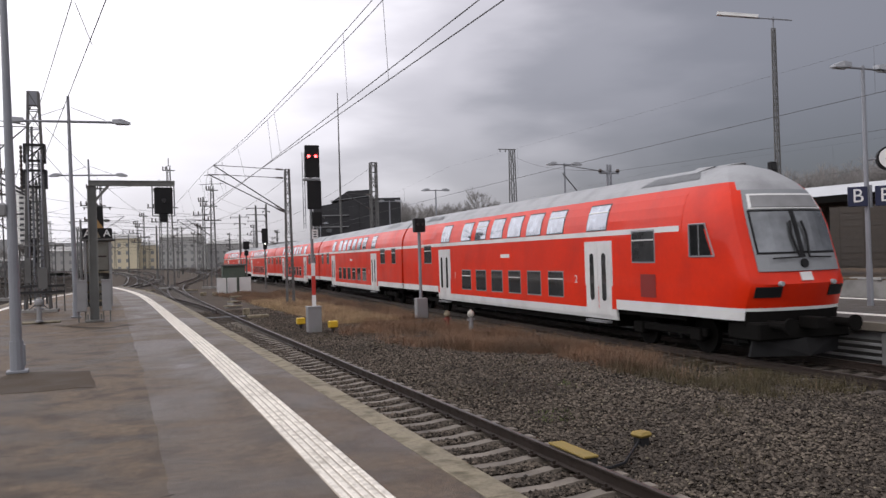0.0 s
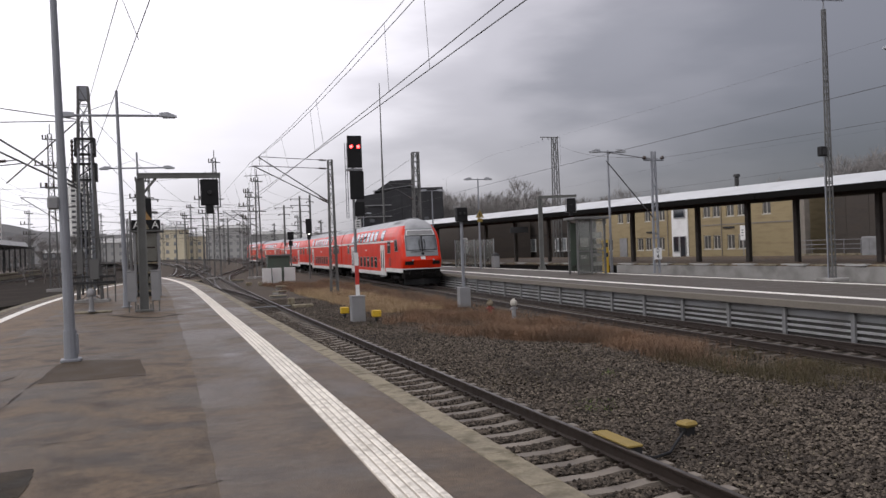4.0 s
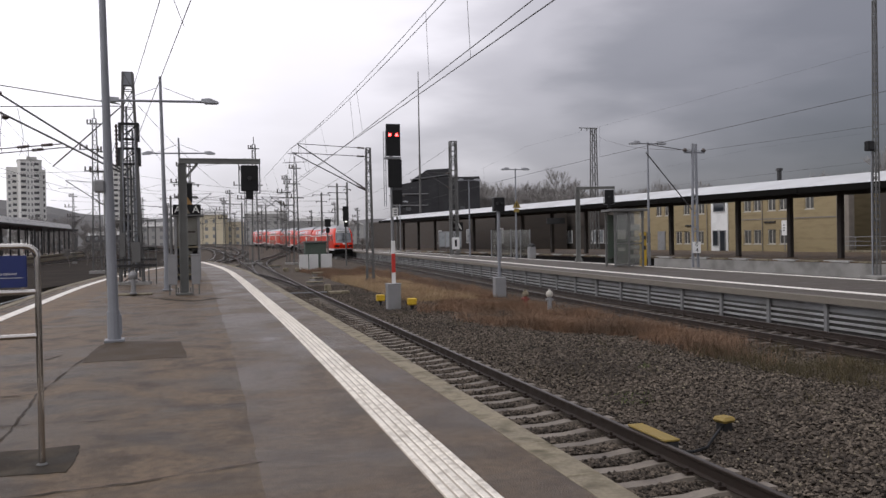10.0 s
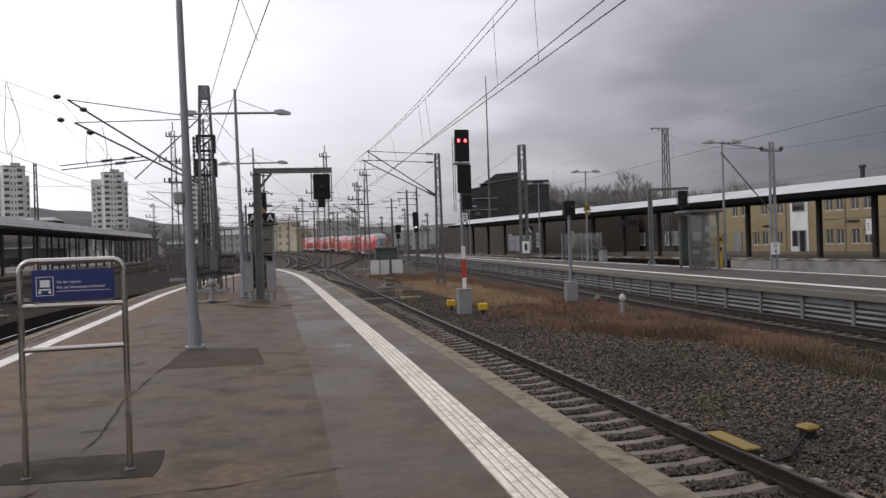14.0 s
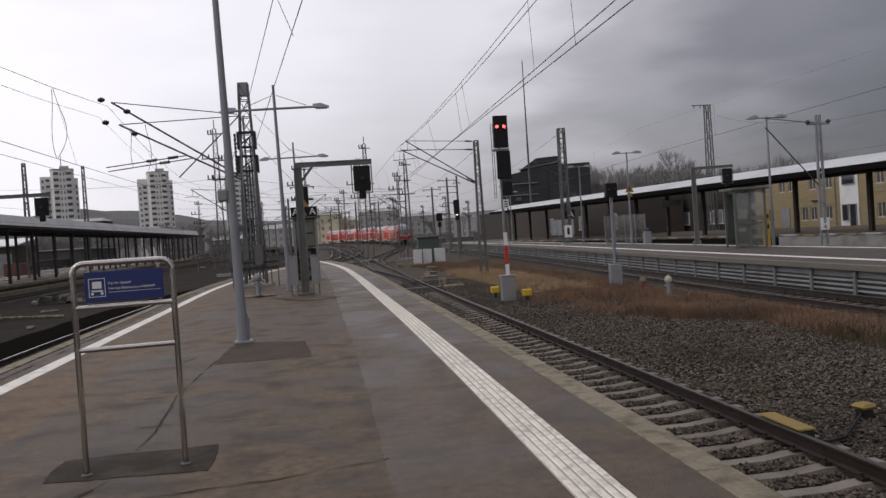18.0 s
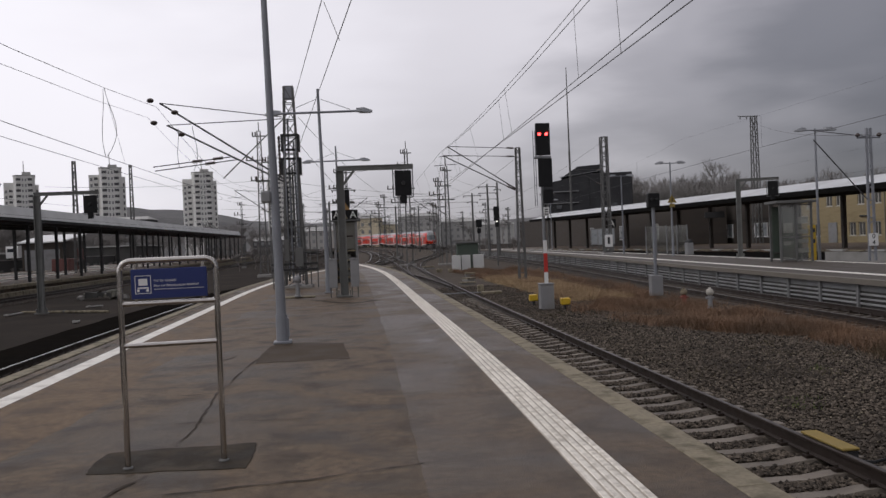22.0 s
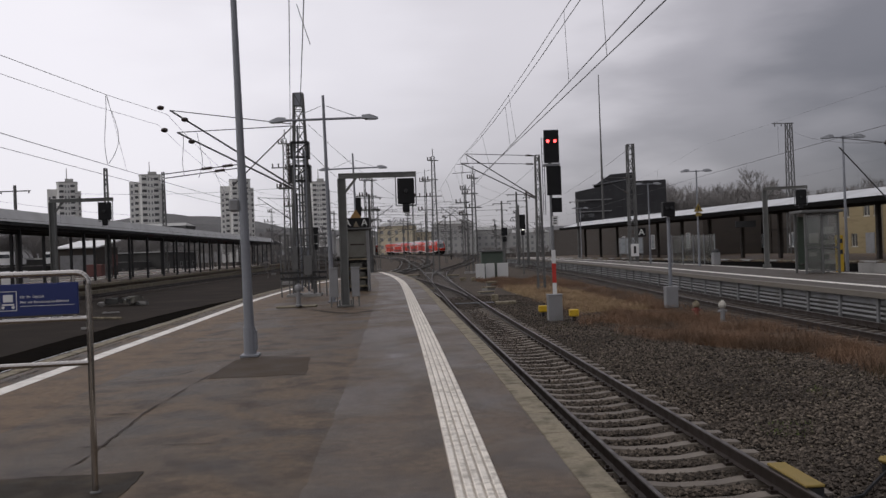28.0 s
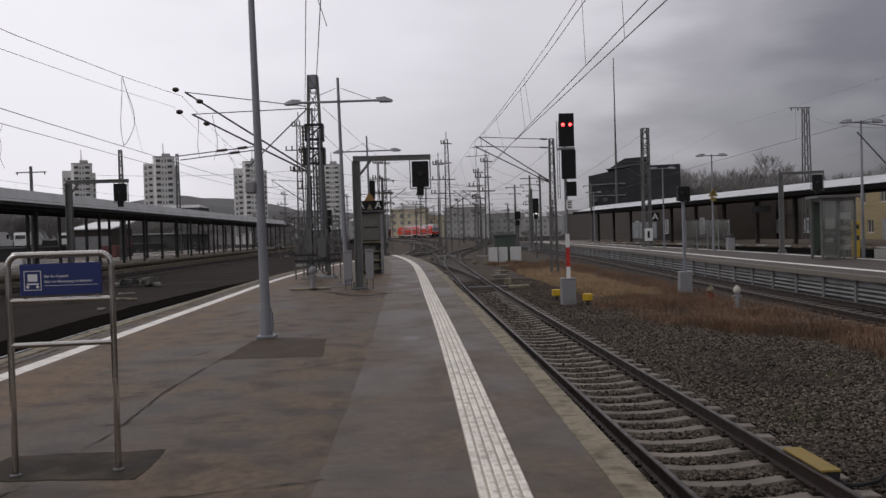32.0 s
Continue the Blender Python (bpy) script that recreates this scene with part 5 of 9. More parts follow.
def shell(bm, z0, z1, y0, y1, out, s):
    """The part of the side between two heights, as a skin with thickness."""
    zs = [z0] + [p[1] for p in PROFILE if z0 < p[1] < z1] + [z1]
    if z1 > z0:
        outer = [[bm.verts.new((s * (width_at(z) + out), y, z)) for z in zs] for y in (y0, y1)]
        inner = [[bm.verts.new((s * (width_at(z) - 0.06), y, z)) for z in zs] for y in (y0, y1)]
        for i in range(len(zs) - 1):
            bm.faces.new((outer[0][i], outer[0][i + 1], outer[1][i + 1], outer[1][i]))
            for k in (0, 1):
                bm.faces.new((outer[k][i], outer[k][i + 1], inner[k][i + 1], inner[k][i]))
        bm.faces.new((outer[0][-1], outer[1][-1], inner[1][-1], inner[0][-1]))
        bm.faces.new((outer[0][0], outer[1][0], inner[1][0], inner[0][0]))
    return bm


def pane(parent, name, mat, s, y0, y1, z0, z1, out, label=""):
    bm = BM()
    zs = np.linspace(z0, z1, 6 if z1 > 2.9 else 2)
    a = [[bm.verts.new((s * (width_at(z) + out), y, z)) for z in zs] for y in (y0, y1)]
    b = [[bm.verts.new((s * (width_at(z) - 0.02), y, z)) for z in zs] for y in (y0, y1)]
    n = len(zs)
    for i in range(n - 1):
        bm.faces.new((a[0][i], a[0][i + 1], a[1][i + 1], a[1][i]))
        for k in (0, 1):
            bm.faces.new((a[k][i], a[k][i + 1], b[k][i + 1], b[k][i]))
    for i in (0, n - 1):
        bm.faces.new((a[0][i], a[1][i], b[1][i], b[0][i]))
    return part(name, bm, mat, parent, label)


def window(parent, s, y, w, z0, z1, flap=True, glass="trainglass"):
    f = pane(parent, "window_frame", "cabgrey" if glass == "trainglass" else "dark", s, y - w / 2 - 0.04, y + w / 2 + 0.04, z0 - 0.04, z1 + 0.04, 0.008)
    pane(f, "pane", glass, s, y - w / 2, y + w / 2, z0, z1, 0.016, "dark tinted window pane" if glass == "trainglass" else "reflecting tinted window pane")
    if flap:
        zm = z1 - 0.28 * (z1 - z0)
        pane(f, "flap_rail", "trainwhite", s, y - w / 2, y + w / 2, zm - 0.02, zm + 0.015, 0.024, "pale flap rail")


def doors(parent, s, y):
    pane(parent, "door_frame", "trainwhite", s, y - 0.78, y + 0.78, 0.72, 2.84, 0.006, "pale grey door surround")
    for k in (-1, 1):
        d = pane(parent, "door_leaf", "trainwhite", s, y + k * 0.37 - 0.345, y + k * 0.37 + 0.345, 0.76, 2.80, 0.02, "pale grey sliding door leaf")
        bm = BM()
        yy, zc, hw, hh = y + k * 0.34, 1.82, 0.115, 0.68
        pts = [(yy + hw * math.cos(t), zc + (hh - hw) * (1 if math.sin(t) > 0 else -1) + hw * math.sin(t)) for t in np.linspace(0.001, 2 * math.pi - 0.05, 20)]
        o = [bm.verts.new((s * (width_at(z) + 0.027), q, z)) for q, z in pts]
        i = [bm.verts.new((s * (width_at(z) - 0.0), q, z)) for q, z in pts]
        bm.faces.new(o)
        for q in range(20):
            bm.faces.new((o[q], o[(q + 1) % 20], i[(q + 1) % 20], i[q]))
        part("door_window", bm, "trainglass", d, "tall rounded door window")
    bm = BM()
    box(bm, min(s * 1.34, s * 1.52), max(s * 1.34, s * 1.52), y - 0.6, y + 0.6, 0.52, 0.58)
    part("door_step", bm, "galv", parent, "steel door step")


def bogie(parent, y):
    bm = BM()
    for s in (-1, 1):
        box(bm, s * 1.0 - 0.08, s * 1.0 + 0.08, y - 1.6, y + 1.6, 0.42, 0.62, 0.03)
        for k in (-1.25, 1.25):
            box(bm, s * 1.05 - 0.1, s * 1.05 + 0.1, y + k - 0.2, y + k + 0.2, 0.32, 0.62, 0.03)
    box(bm, -1.0, 1.0, y - 0.3, y + 0.3, 0.4, 0.62)
    b = part("bogie", bm, "under", parent)
    for k in (-1.25, 1.25):
        for s in (-1, 1):
            bm = BM()
            tube(bm, (s * 0.68, y + k, 0.46), (s * 0.82, y + k, 0.46), 0.46, seg=20)
            tube(bm, (s * 0.82, y + k, 0.46), (s * 0.90, y + k, 0.46), 0.14, seg=12)
            part("wheel", bm, "under", b)


def coach(cab):
    label = "red double-deck driving trailer with a grey roof" if cab else "red double-deck railway coach with a grey roof"
    t = thing("driving_trailer" if cab else "double_deck_coach", 0, 0, RAIL, label, "train", group="coaches of the train")
    h = LEN / 2
    y0 = -h + (2.6 if cab else 0.12)
    y1 = h - 0.12
    # sides: sill drops between the bogies
    for name, mat, z0, z1, a, b, lab in (
            ("sill", "trainwhite", 0.93, 1.20, y0, -7.7, "pale grey sill band"), ("sill", "trainwhite", 0.62, 0.92, -7.7, 7.7, "pale grey sill band"),
            ("sill", "trainwhite", 0.93, 1.20, 7.7, y1, "pale grey sill band"),
            ("side_panel", "red", 1.20, 2.98, y0, -7.7, ""), ("side_panel", "red", 0.92, 2.98, -7.7, 7.7, ""), ("side_panel", "red", 1.20, 2.98, 7.7, y1, ""),
            ("waist_stripe", "trainwhite", 2.98, 3.12, y0 + (0.1 if cab else 0), y1, "pale stripe between the decks"),
            ("upper_panel", "red", 3.12, 4.05, y0, y1, "")):
        for s in (-1, 1):
            part(name, shell(BM(), z0, z1, a, b, 0.004 if name == "waist_stripe" else 0.0, s), mat, t, lab)
    if cab:
        for s in (-1, 1):
            part("side_panel", shell(BM(), 2.98, 3.12, y0, y0 + 0.1, 0.0, s), "red", t)
    # roof
    bm = BM()
    pts = [(width_at(z) * s, z) for s, zs in ((-1, (4.05, 4.22, 4.40, 4.54)), (1, (4.60, 4.54, 4.40, 4.22, 4.05))) for z in zs]
    rings = [[bm.verts.new((x, y, z)) for x, z in pts] for y in (y0, y1)]
    for i in range(len(pts) - 1):
        bm.faces.new((rings[0][i], rings[0][i + 1], rings[1][i + 1], rings[1][i]))
    bm.faces.new(rings[1])
    bm.faces.new(rings[0][::-1])
    part("roof", bm, "trainroof", t, "dusty grey roof")
    for y in (-9.6, 9.6):
        for s in (-1, 1):
            bm = BM()
            v = [bm.verts.new((s * x, yy, z)) for x, yy, z in ((0.90, y - 1.3, 4.24), (0.90, y + 1.3, 4.24), (0.62, y + 1.0, 4.44), (0.62, y - 1.0, 4.44))]
            bm.faces.new(v)
            bmesh.ops.solidify(bm, geom=bm.faces[:], thickness=0.03)
            part("roof_grille", bm, "cabgrey", t, "dark ventilation grille")
    bm = BM()
    box(bm, -1.25, 1.25, y0 + 0.1, y1 - 0.05, 0.80, 1.15)
    box(bm, -1.2, 1.2, -7.4, 7.4, 0.42, 0.80)
    part("underframe", bm, "under", t)
    ends = [y1] if cab else [y0, y1]
    for y in ends:
        bm = BM()
        s = 1 if y > 0 else -1
        ring = [(width_at(z), z) for z in (1.0, 2.98, 3.36, 3.86, 4.22, 4.52)]
        pts = [(-x, z) for x, z in ring] + [(x, z) for x, z in ring[::-1]]
        f = [bm.verts.new((x, y - s * 0.03, z)) for x, z in pts]
        bm.faces.new(f)
        bmesh.ops.solidify(bm, geom=bm.faces[:], thickness=0.05)
        part("end_wall", bm, "red", t)
        bm = BM()
        for x in (-0.8, 0.55):
            box(bm, x, x + 0.25, min(y, y + s * 0.14), max(y, y + s * 0.14), 1.0, 4.1)
        box(bm, -0.8, 0.8, min(y, y + s * 0.14), max(y, y + s * 0.14), 3.8, 4.2)
        part("gangway_bellows", bm, "under", t, "black rubber gangway")
    for s in (-1, 1):
        for k in range(6):
            window(t, s, -4.04 + 1.616 * k, 1.0, 1.18, 1.93, flap=k in (0, 2, 5))
            window(t, s, -4.04 + 1.616 * k, 1.1, 3.17, 3.86, flap=k in (0, 4), glass="coated")
        window(t, s, 6.62, 1.1, 3.17, 3.86, flap=False, glass="coated")
        window(t, s, -6.68, 1.1, 3.17, 3.86, glass="coated")
        window(t, s, 9.1, 1.02, 2.25, 3.03)
        window(t, s, -9.1, 1.02, 2.25, 3.03)
        if not cab:
            window(t, s, 11.6, 0.8, 2.25, 3.03)
            window(t, s, -11.6, 0.8, 2.25, 3.03)
        doors(t, s, -6.75)
        doors(t, s, 6.75)
        if cab:
            pane(t, "vent_panel", "vent_red", s, -9.65, -8.95, 1.32, 1.92, 0.01, "darker red grille panel")
        for y in (-5.4, 5.4):
            letter(t, "2", Matrix.Translation((s * 1.402, y, 1.72)) @ pose(0, 0, 0, 90, 0, 90 * s), 0.34, "trainwhite", "white class numeral")
        bm = BM()
        box(bm, min(s * 1.399, s * 1.408), max(s * 1.399, s * 1.408), -0.4, 0.4, 2.42, 2.55)
        part("number_board", bm, "trainwhite", t, "small pale number board")
    bogie(t, -9.6)
    bogie(t, 9.6)
    if cab:
        cab_end(t)
    return t


def cab_end(t):
    h = LEN / 2
    y0 = -h + 2.6

    def front(z):
        return float(np.interp(z, [0.4, 1.0, 1.2, 1.72, 2.0, 3.2, 3.75, 4.0, 4.35, 4.6], [-h + 0.30, -h + 0.26, -h + 0.22, -h + 0.02, -h + 0.13, -h + 0.50, -h + 0.78, -h + 0.98, -h + 1.42, -h + 2.2]))

    def point(x, z, k=0.0, out=0.0):
        """On the nose: x from -1 to 1 across, rounded towards the sides."""
        w = width_at(z) * (0.985 if z < 3.9 else 1.0) - 0.10
        return Vector((x * w, front(z) + 0.30 * abs(x) ** 3 - out, z))

    zs = [0.9, 1.2, 1.5, 1.72, 1.95, 2.2, 2.6, 3.0, 3.4, 3.7, 3.9, 4.05, 4.22, 4.36, 4.46, 4.54]
    xs = np.linspace(-1, 1, 13)

    def skin(bm, za, zb, xa=-1.0, xb=1.0, out=0.0):
        zz = [za] + [z for z in zs if za < z < zb] + [zb]
        xx = [xa] + [x for x in xs if xa < x < xb] + [xb]
        g = [[bm.verts.new(point(x, z, 0, out)) for x in xx] for z in zz]
        for a, b in zip(g, g[1:]):
            for i in range(len(xx) - 1):
                bm.faces.new((a[i], a[i + 1], b[i + 1], b[i]))
        return bm

    def flank(bm, za, zb, sides=(-1, 1)):
        zz = [za] + [z for z in zs if za < z < zb] + [zb]
        for s in sides:
            g = []
            for z in zz:
                p = point(s, z)
                q = Vector((s * width_at(z), y0, z))
                m = Vector((s * (width_at(z) - 0.008), p.y + 0.5, z))
                g.append([bm.verts.new(v) for v in (p, Vector((s * (width_at(z) - 0.055), p.y + 0.14, z)), m, q)])
            for a, b in zip(g, g[1:]):
                for i in range(3):
                    bm.faces.new((a[i], a[i + 1], b[i + 1], b[i]))
        return bm

    def solid(bm):
        bmesh.ops.recalc_face_normals(bm, faces=bm.faces)
        bmesh.ops.solidify(bm, geom=bm.faces[:], thickness=0.03)
        return bm

    bm = skin(BM(), 1.20, 3.84)
    for a, b in ((-1.0, -0.9), (0.9, 1.0)):
        skin(bm, 3.84, 4.05, a, b)
    part("nose", solid(flank(bm, 1.20, 4.05)), "red", t, "rounded red cab nose", smooth=True)
    for side in (-1, 1):
        part("nose_sill", solid(flank(BM(), 0.93, 1.20, (side,))), "trainwhite", t, "pale lower band of the nose", smooth=True)
    part("front_line", solid(skin(BM(), 1.13, 1.20)), "trainwhite", t, "thin pale line under the headlights")
    part("front_apron", solid(skin(BM(), 0.80, 1.13)), "under", t, "black apron under the nose")
    bm = BM()
    skin(bm, 4.05, 4.54)
    skin(bm, 3.84, 4.05, -0.9, 0.9)
    flank(bm, 4.05, 4.54)
    g = [[bm.verts.new((x * (width_at(4.54) - (0.1 if k == 0 else 0)), front(4.54) + 0.3 * abs(x) ** 3 if k == 0 else y0, 4.54 + 0.06 * (1 - x * x))) for x in xs] for k in (0, 1)]
    for i in range(len(xs) - 1):
        bm.faces.new((g[0][i], g[0][i + 1], g[1][i + 1], g[1][i]))
    part("cab_roof", solid(bm), "trainroof", t, "grey roof dome over the cab", smooth=True)
    part("screen_surround", solid(skin(BM(), 2.0, 3.84, -0.86, 0.86, 0.045)), "cabgrey", t, "grey windscreen surround")
    part("screen_rubber", solid(skin(BM(), 2.38, 3.36, -0.825, 0.825, 0.06)), "black", t, "black rubber seal of the windscreen")
    part("windscreen", solid(skin(BM(), 2.42, 3.32, -0.80, 0.80, 0.075)), "windscreen", t, "large grey windscreen")
    bm = solid(skin(BM(), 3.39, 3.74, -0.80, 0.80, 0.075))
    d = part("destination_display", bm, "white", t, "pale destination display frame")
    part("display_panel", solid(skin(BM(), 3.43, 3.70, -0.755, 0.735, 0.10)), "boxgrey", d, "blank grey display")
    part("centre_post", solid(skin(BM(), 2.3, 3.32, -0.045, 0.045, 0.09)), "black", t, "dark centre post")
    for s in (-1, 1):
        bm = BM()
        a = [point(s * x, z, 0, 0.12) for x, z in ((0.10, 2.3), (0.16, 2.8), (0.12, 3.1))]
        pipe(bm, a, 0.028, 6)
        a = [point(s * x, z, 0, 0.12) for x, z in ((0.1, 2.3), (0.62, 2.28))]
        pipe(bm, a, 0.018, 6)
        part("wiper", bm, "black", t, "black windscreen wiper")
        p = point(s * 0.55, 1.73, 0, 0.03)
        bm = BM()
        lathe(bm, [(0.05, -0.05), (0.06, 0.0), (0.05, 0.05)], 12)
        bmesh.ops.rotate(bm, verts=bm.verts, cent=(0, 0, 0), matrix=Matrix.Rotation(radians(90), 3, "X"))
        bmesh.ops.translate(bm, verts=bm.verts, vec=p)
        part("upper_headlight", bm, "frost", t, "small round marker lamp")
        part("headlight", solid(skin(BM(), 1.43, 1.66, *sorted((s * 0.50, s * 0.93)), 0.02)), "black", t, "dark headlight cluster")
        # side cab window
        bm = BM()
        ya, yb = -h + 1.5, -h + 2.28
        v = [bm.verts.new((s * (width_at(z) + 0.012 - k), y, z)) for y, z, k in ((ya - 0.12, 2.36, 0.02), (yb, 2.36, 0), (yb, 3.12, 0.0), (ya + 0.2, 3.12, 0.015))]
        bm.faces.new(v)
        bmesh.ops.solidify(bm, geom=bm.faces[:], thickness=0.03)
        w = part("cab_side_window", bm, "trainglass", t, "dark wedge-shaped cab side window")
        bm = BM()
        ring = [Vector((s * (width_at(z) + 0.02 - k), y, z)) for y, z, k in ((ya - 0.12, 2.36, 0.02), (yb, 2.36, 0), (yb, 3.12, 0.0), (ya + 0.2, 3.12, 0.015))]
        pipe(bm, ring + ring[:1], 0.022, 5)
        part("window_frame", bm, "cabgrey", w, "grey rubber window frame")
        bm = BM()
        pipe(bm, [Vector((s * (width_at(z) + 0.02), ya + 0.42, z)) for z in (2.38, 3.1)], 0.014, 5)
        part("pane_bar", bm, "cabgrey", w)
        bm = BM()
        tube(bm, (s * 0.87, -h + 0.3, 0.84), (s * 0.87, -h - 0.34, 0.84), 0.1, seg=10)
        tube(bm, (s * 0.87, -h - 0.34, 0.84), (s * 0.87, -h - 0.40, 0.84), 0.18, seg=14)
        part("buffer", bm, "under", t, "black round buffer")
    part("logo_plate", solid(skin(BM(), 1.79, 1.97, -0.12, 0.12, 0.03)), "trainwhite", t, "small pale plate")
    bm = BM()
    lathe(bm, [(0.10, -0.02), (0.10, 0.02)], 14)
    bmesh.ops.rotate(bm, verts=bm.verts, cent=(0, 0, 0), matrix=Matrix.Rotation(radians(80), 3, "X"))
    bmesh.ops.translate(bm, verts=bm.verts, vec=point(0, 2.16, 0, 0.07))
    part("round_vent", bm, "black", t)
    bm = BM()
    box(bm, -1.25, 1.25, -h + 0.15, -h + 1.2, 0.5, 0.9, 0.04)
    box(bm, -0.15, 0.15, -h - 0.35, -h + 0.2, 0.75, 1.0, 0.02)
    part("buffer_beam", bm, "under", t, "black buffer beam")
    bm = BM()
    for sx in (-1, 1):
        a = [bm.verts.new(v) for v in ((0, -h + 0.02, 0.14), (sx * 1.22, -h + 0.5, 0.14), (sx * 1.18, -h + 0.42, 0.56), (0, -h + 0.16, 0.56))]
        b = [bm.verts.new(v.co + Vector((0, 0.05, 0))) for v in a]
        bm.faces.new(a)
        bm.faces.new(b[::-1])
        for i in range(4):
            bm.faces.new((a[i], b[i], b[(i + 1) % 4], a[(i + 1) % 4]))
    part("snow_plough", bm, "plough", t, "dark grey wedge-shaped snow plough")


TRAILER = coach(True)
COACH = coach(False)
CARS = [TRAILER, COACH] + [copy_thing(COACH, pose(0, 0, 0)) for _ in range(3)]
TAIL = [(0.0, 14.14), (1.0, 22.8), (2.0, 31.8), (3.5, 46.8), (5.0, 63.2), (6.0, 73.9), (8.0, 94.4), (10.0, 114.4), (13.0, 143.5), (16.0, 169.0),
        (20.0, 196.0), (25.0, 230.0), (28.0, 252.5), (32.0, 284.0)]


def motions():
    ys = np.linspace(0, 560, 2400)
    xs = np.array([far_line(y) for y in ys])
    run = np.r_[0, np.cumsum(np.hypot(np.diff(xs), np.diff(ys)))]
    tail = spline(TAIL)

    def at(s):
        y = float(np.interp(s, run, ys))
        return Vector((float(np.interp(s, run, xs)), y, RAIL + rise(y)))

    times = [k * 0.5 for k in range(65)]
    for k, car in enumerate(CARS):
        rows = []
        for t in times:
            s = float(np.interp(tail(t), ys, run)) + 12.96 + 27.0 * k
            a, b = at(s - 9.6), at(s + 9.6)
            d = b - a
            m = (a + b) / 2
            rows.append((t, pose(m.x, m.y, m.z, 0, 0, math.degrees(math.atan2(-d.x, d.y)))))
        walk(car, rows)


# ---- buildings, canopies, trees ----
def right_canopy():
    t = tagged(new("canopy_across"), "long platform canopy with a pale sloping roof and brown posts", "canopy", kind="structure")
    d = Vector((-0.11, 1, 0)).normalized()
    r = Vector((d.y, -d.x, 0))

    def line(y0, y1, section, name, mat, label=""):
        bm = BM()
        sweep(bm, section, [(Vector((canopy_front(y), y, 0)), r) for y in (y0, y1)])
        return part(name, bm, mat, t, label)

    for y0 in range(-40, 128, 14):
        line(y0 + 0.01, y0 + 13.99, [(0.0, 4.38), (0.05, 4.38), (0.15, 4.52), (3.4, 5.38), (6.5, 5.0), (6.5, 4.92), (3.4, 5.28), (0.15, 4.42)][::1], "roof_panel",
             "roofwhite", "pale roof panel")
    line(-40, 128, [(0.1, 4.18), (0.35, 4.18), (0.35, 4.42), (0.1, 4.36)], "front_beam", "dark", "dark front beam")
    # added black strips: the soffit's shade under the pale roof edge
    for y0 in range(-40, 128, 14):
        line(y0 + 0.02, y0 + 13.98, [(-0.07, 4.16), (-0.01, 4.16), (-0.01, 4.55), (-0.07, 4.55)], "fascia_board", "under", "black strip painted as the shade under the fascia")
    line(-40, 128, [(2.85, 4.1), (3.15, 4.1), (3.15, 5.2), (2.85, 5.15)], "ridge_beam", "brown", "dark brown ridge beam")
    line(-40, 128, [(5.9, 4.2), (6.3, 4.2), (6.3, 4.9), (5.9, 4.9)], "rear_beam", "brown", "dark brown rear beam")
    bm = BM()
    box(bm, -0.16, 0.16, -0.16, 0.16, -0.05, 4.6, 0.015)
    post = finish("post", bm, "brown")
    for y in [38, 44, 48.2, 53.2, 61] + list(np.arange(67.5, 127, 6.5)) + list(np.arange(31.5, -35, -6.5)):
        m = pose(canopy_front(y) + 3.25, y, 0, 0, 0, 6.3)
        shared("post", post, t, m)


right_canopy()


def left_canopy():
    t = tagged(new("canopy_left"), "long dark platform canopy with a grey fascia and thin posts", "canopy", kind="structure")
    for y0 in range(-30, 190, 11):
        bm = BM()
        sweep(bm, [(0, 4.92), (0.10, 4.92), (0.5, 5.55), (4.0, 5.75), (7.0, 5.5), (7.0, 5.6), (4.0, 5.98), (0.62, 5.86), (0.5, 5.84)],
              [(Vector((-25.5, y, 0)), Vector((-1, 0, 0))) for y in (y0 + 0.01, y0 + 10.99)])
        part("roof_panel", bm, "roofgrey", t, "grey weathered roof panel")
    for x, z0 in ((-25.75, 4.70), (-26.4, 4.48), (-28.4, 4.5), (-30.4, 4.4)):
        bm = BM()
        box(bm, x - 0.12, x + 0.12, -30, 200, z0, 5.05 if x > -26 else 5.4)
        part("beam", bm, "dark", t, "dark longitudinal beam")
    bm = BM()
    box(bm, -0.11, 0.11, -0.11, 0.11, -0.1, 4.75)
    post = finish("post", bm, "dark")
    for x in (-26.4, -30.4):
        for y in np.arange(-26, 198, 6.4):
            shared("post", post, t, pose(x, y + (0 if x > -28 else 1.2), 0))


left_canopy()


def opening(parent, m, w, h, frame_mat="white", glass_mat="winglass", name="window", sill=True):
    """A framed window on a wall whose outside is -y of m."""
    bm = BM()
    f = 0.07
    for x0, x1, z0, z1 in ((-w / 2, w / 2, 0, f), (-w / 2, w / 2, h - f, h), (-w / 2, -w / 2 + f, f, h - f), (w / 2 - f, w / 2, f, h - f)):
        box(bm, x0, x1, -0.06, 0.05, z0, z1)
    win = part(name, bm, frame_mat, parent)
    win.matrix_basis = m
    bm = BM()
    box(bm, -w / 2 + f, w / 2 - f, -0.01, 0.03, f, h - f)
    part("pane", bm, glass_mat, win)
    if sill:
        bm = BM()
        box(bm, -w / 2 - 0.06, w / 2 + 0.06, -0.16, 0.02, -0.08, -0.005)
        part("sill", bm, frame_mat, win)
    return win


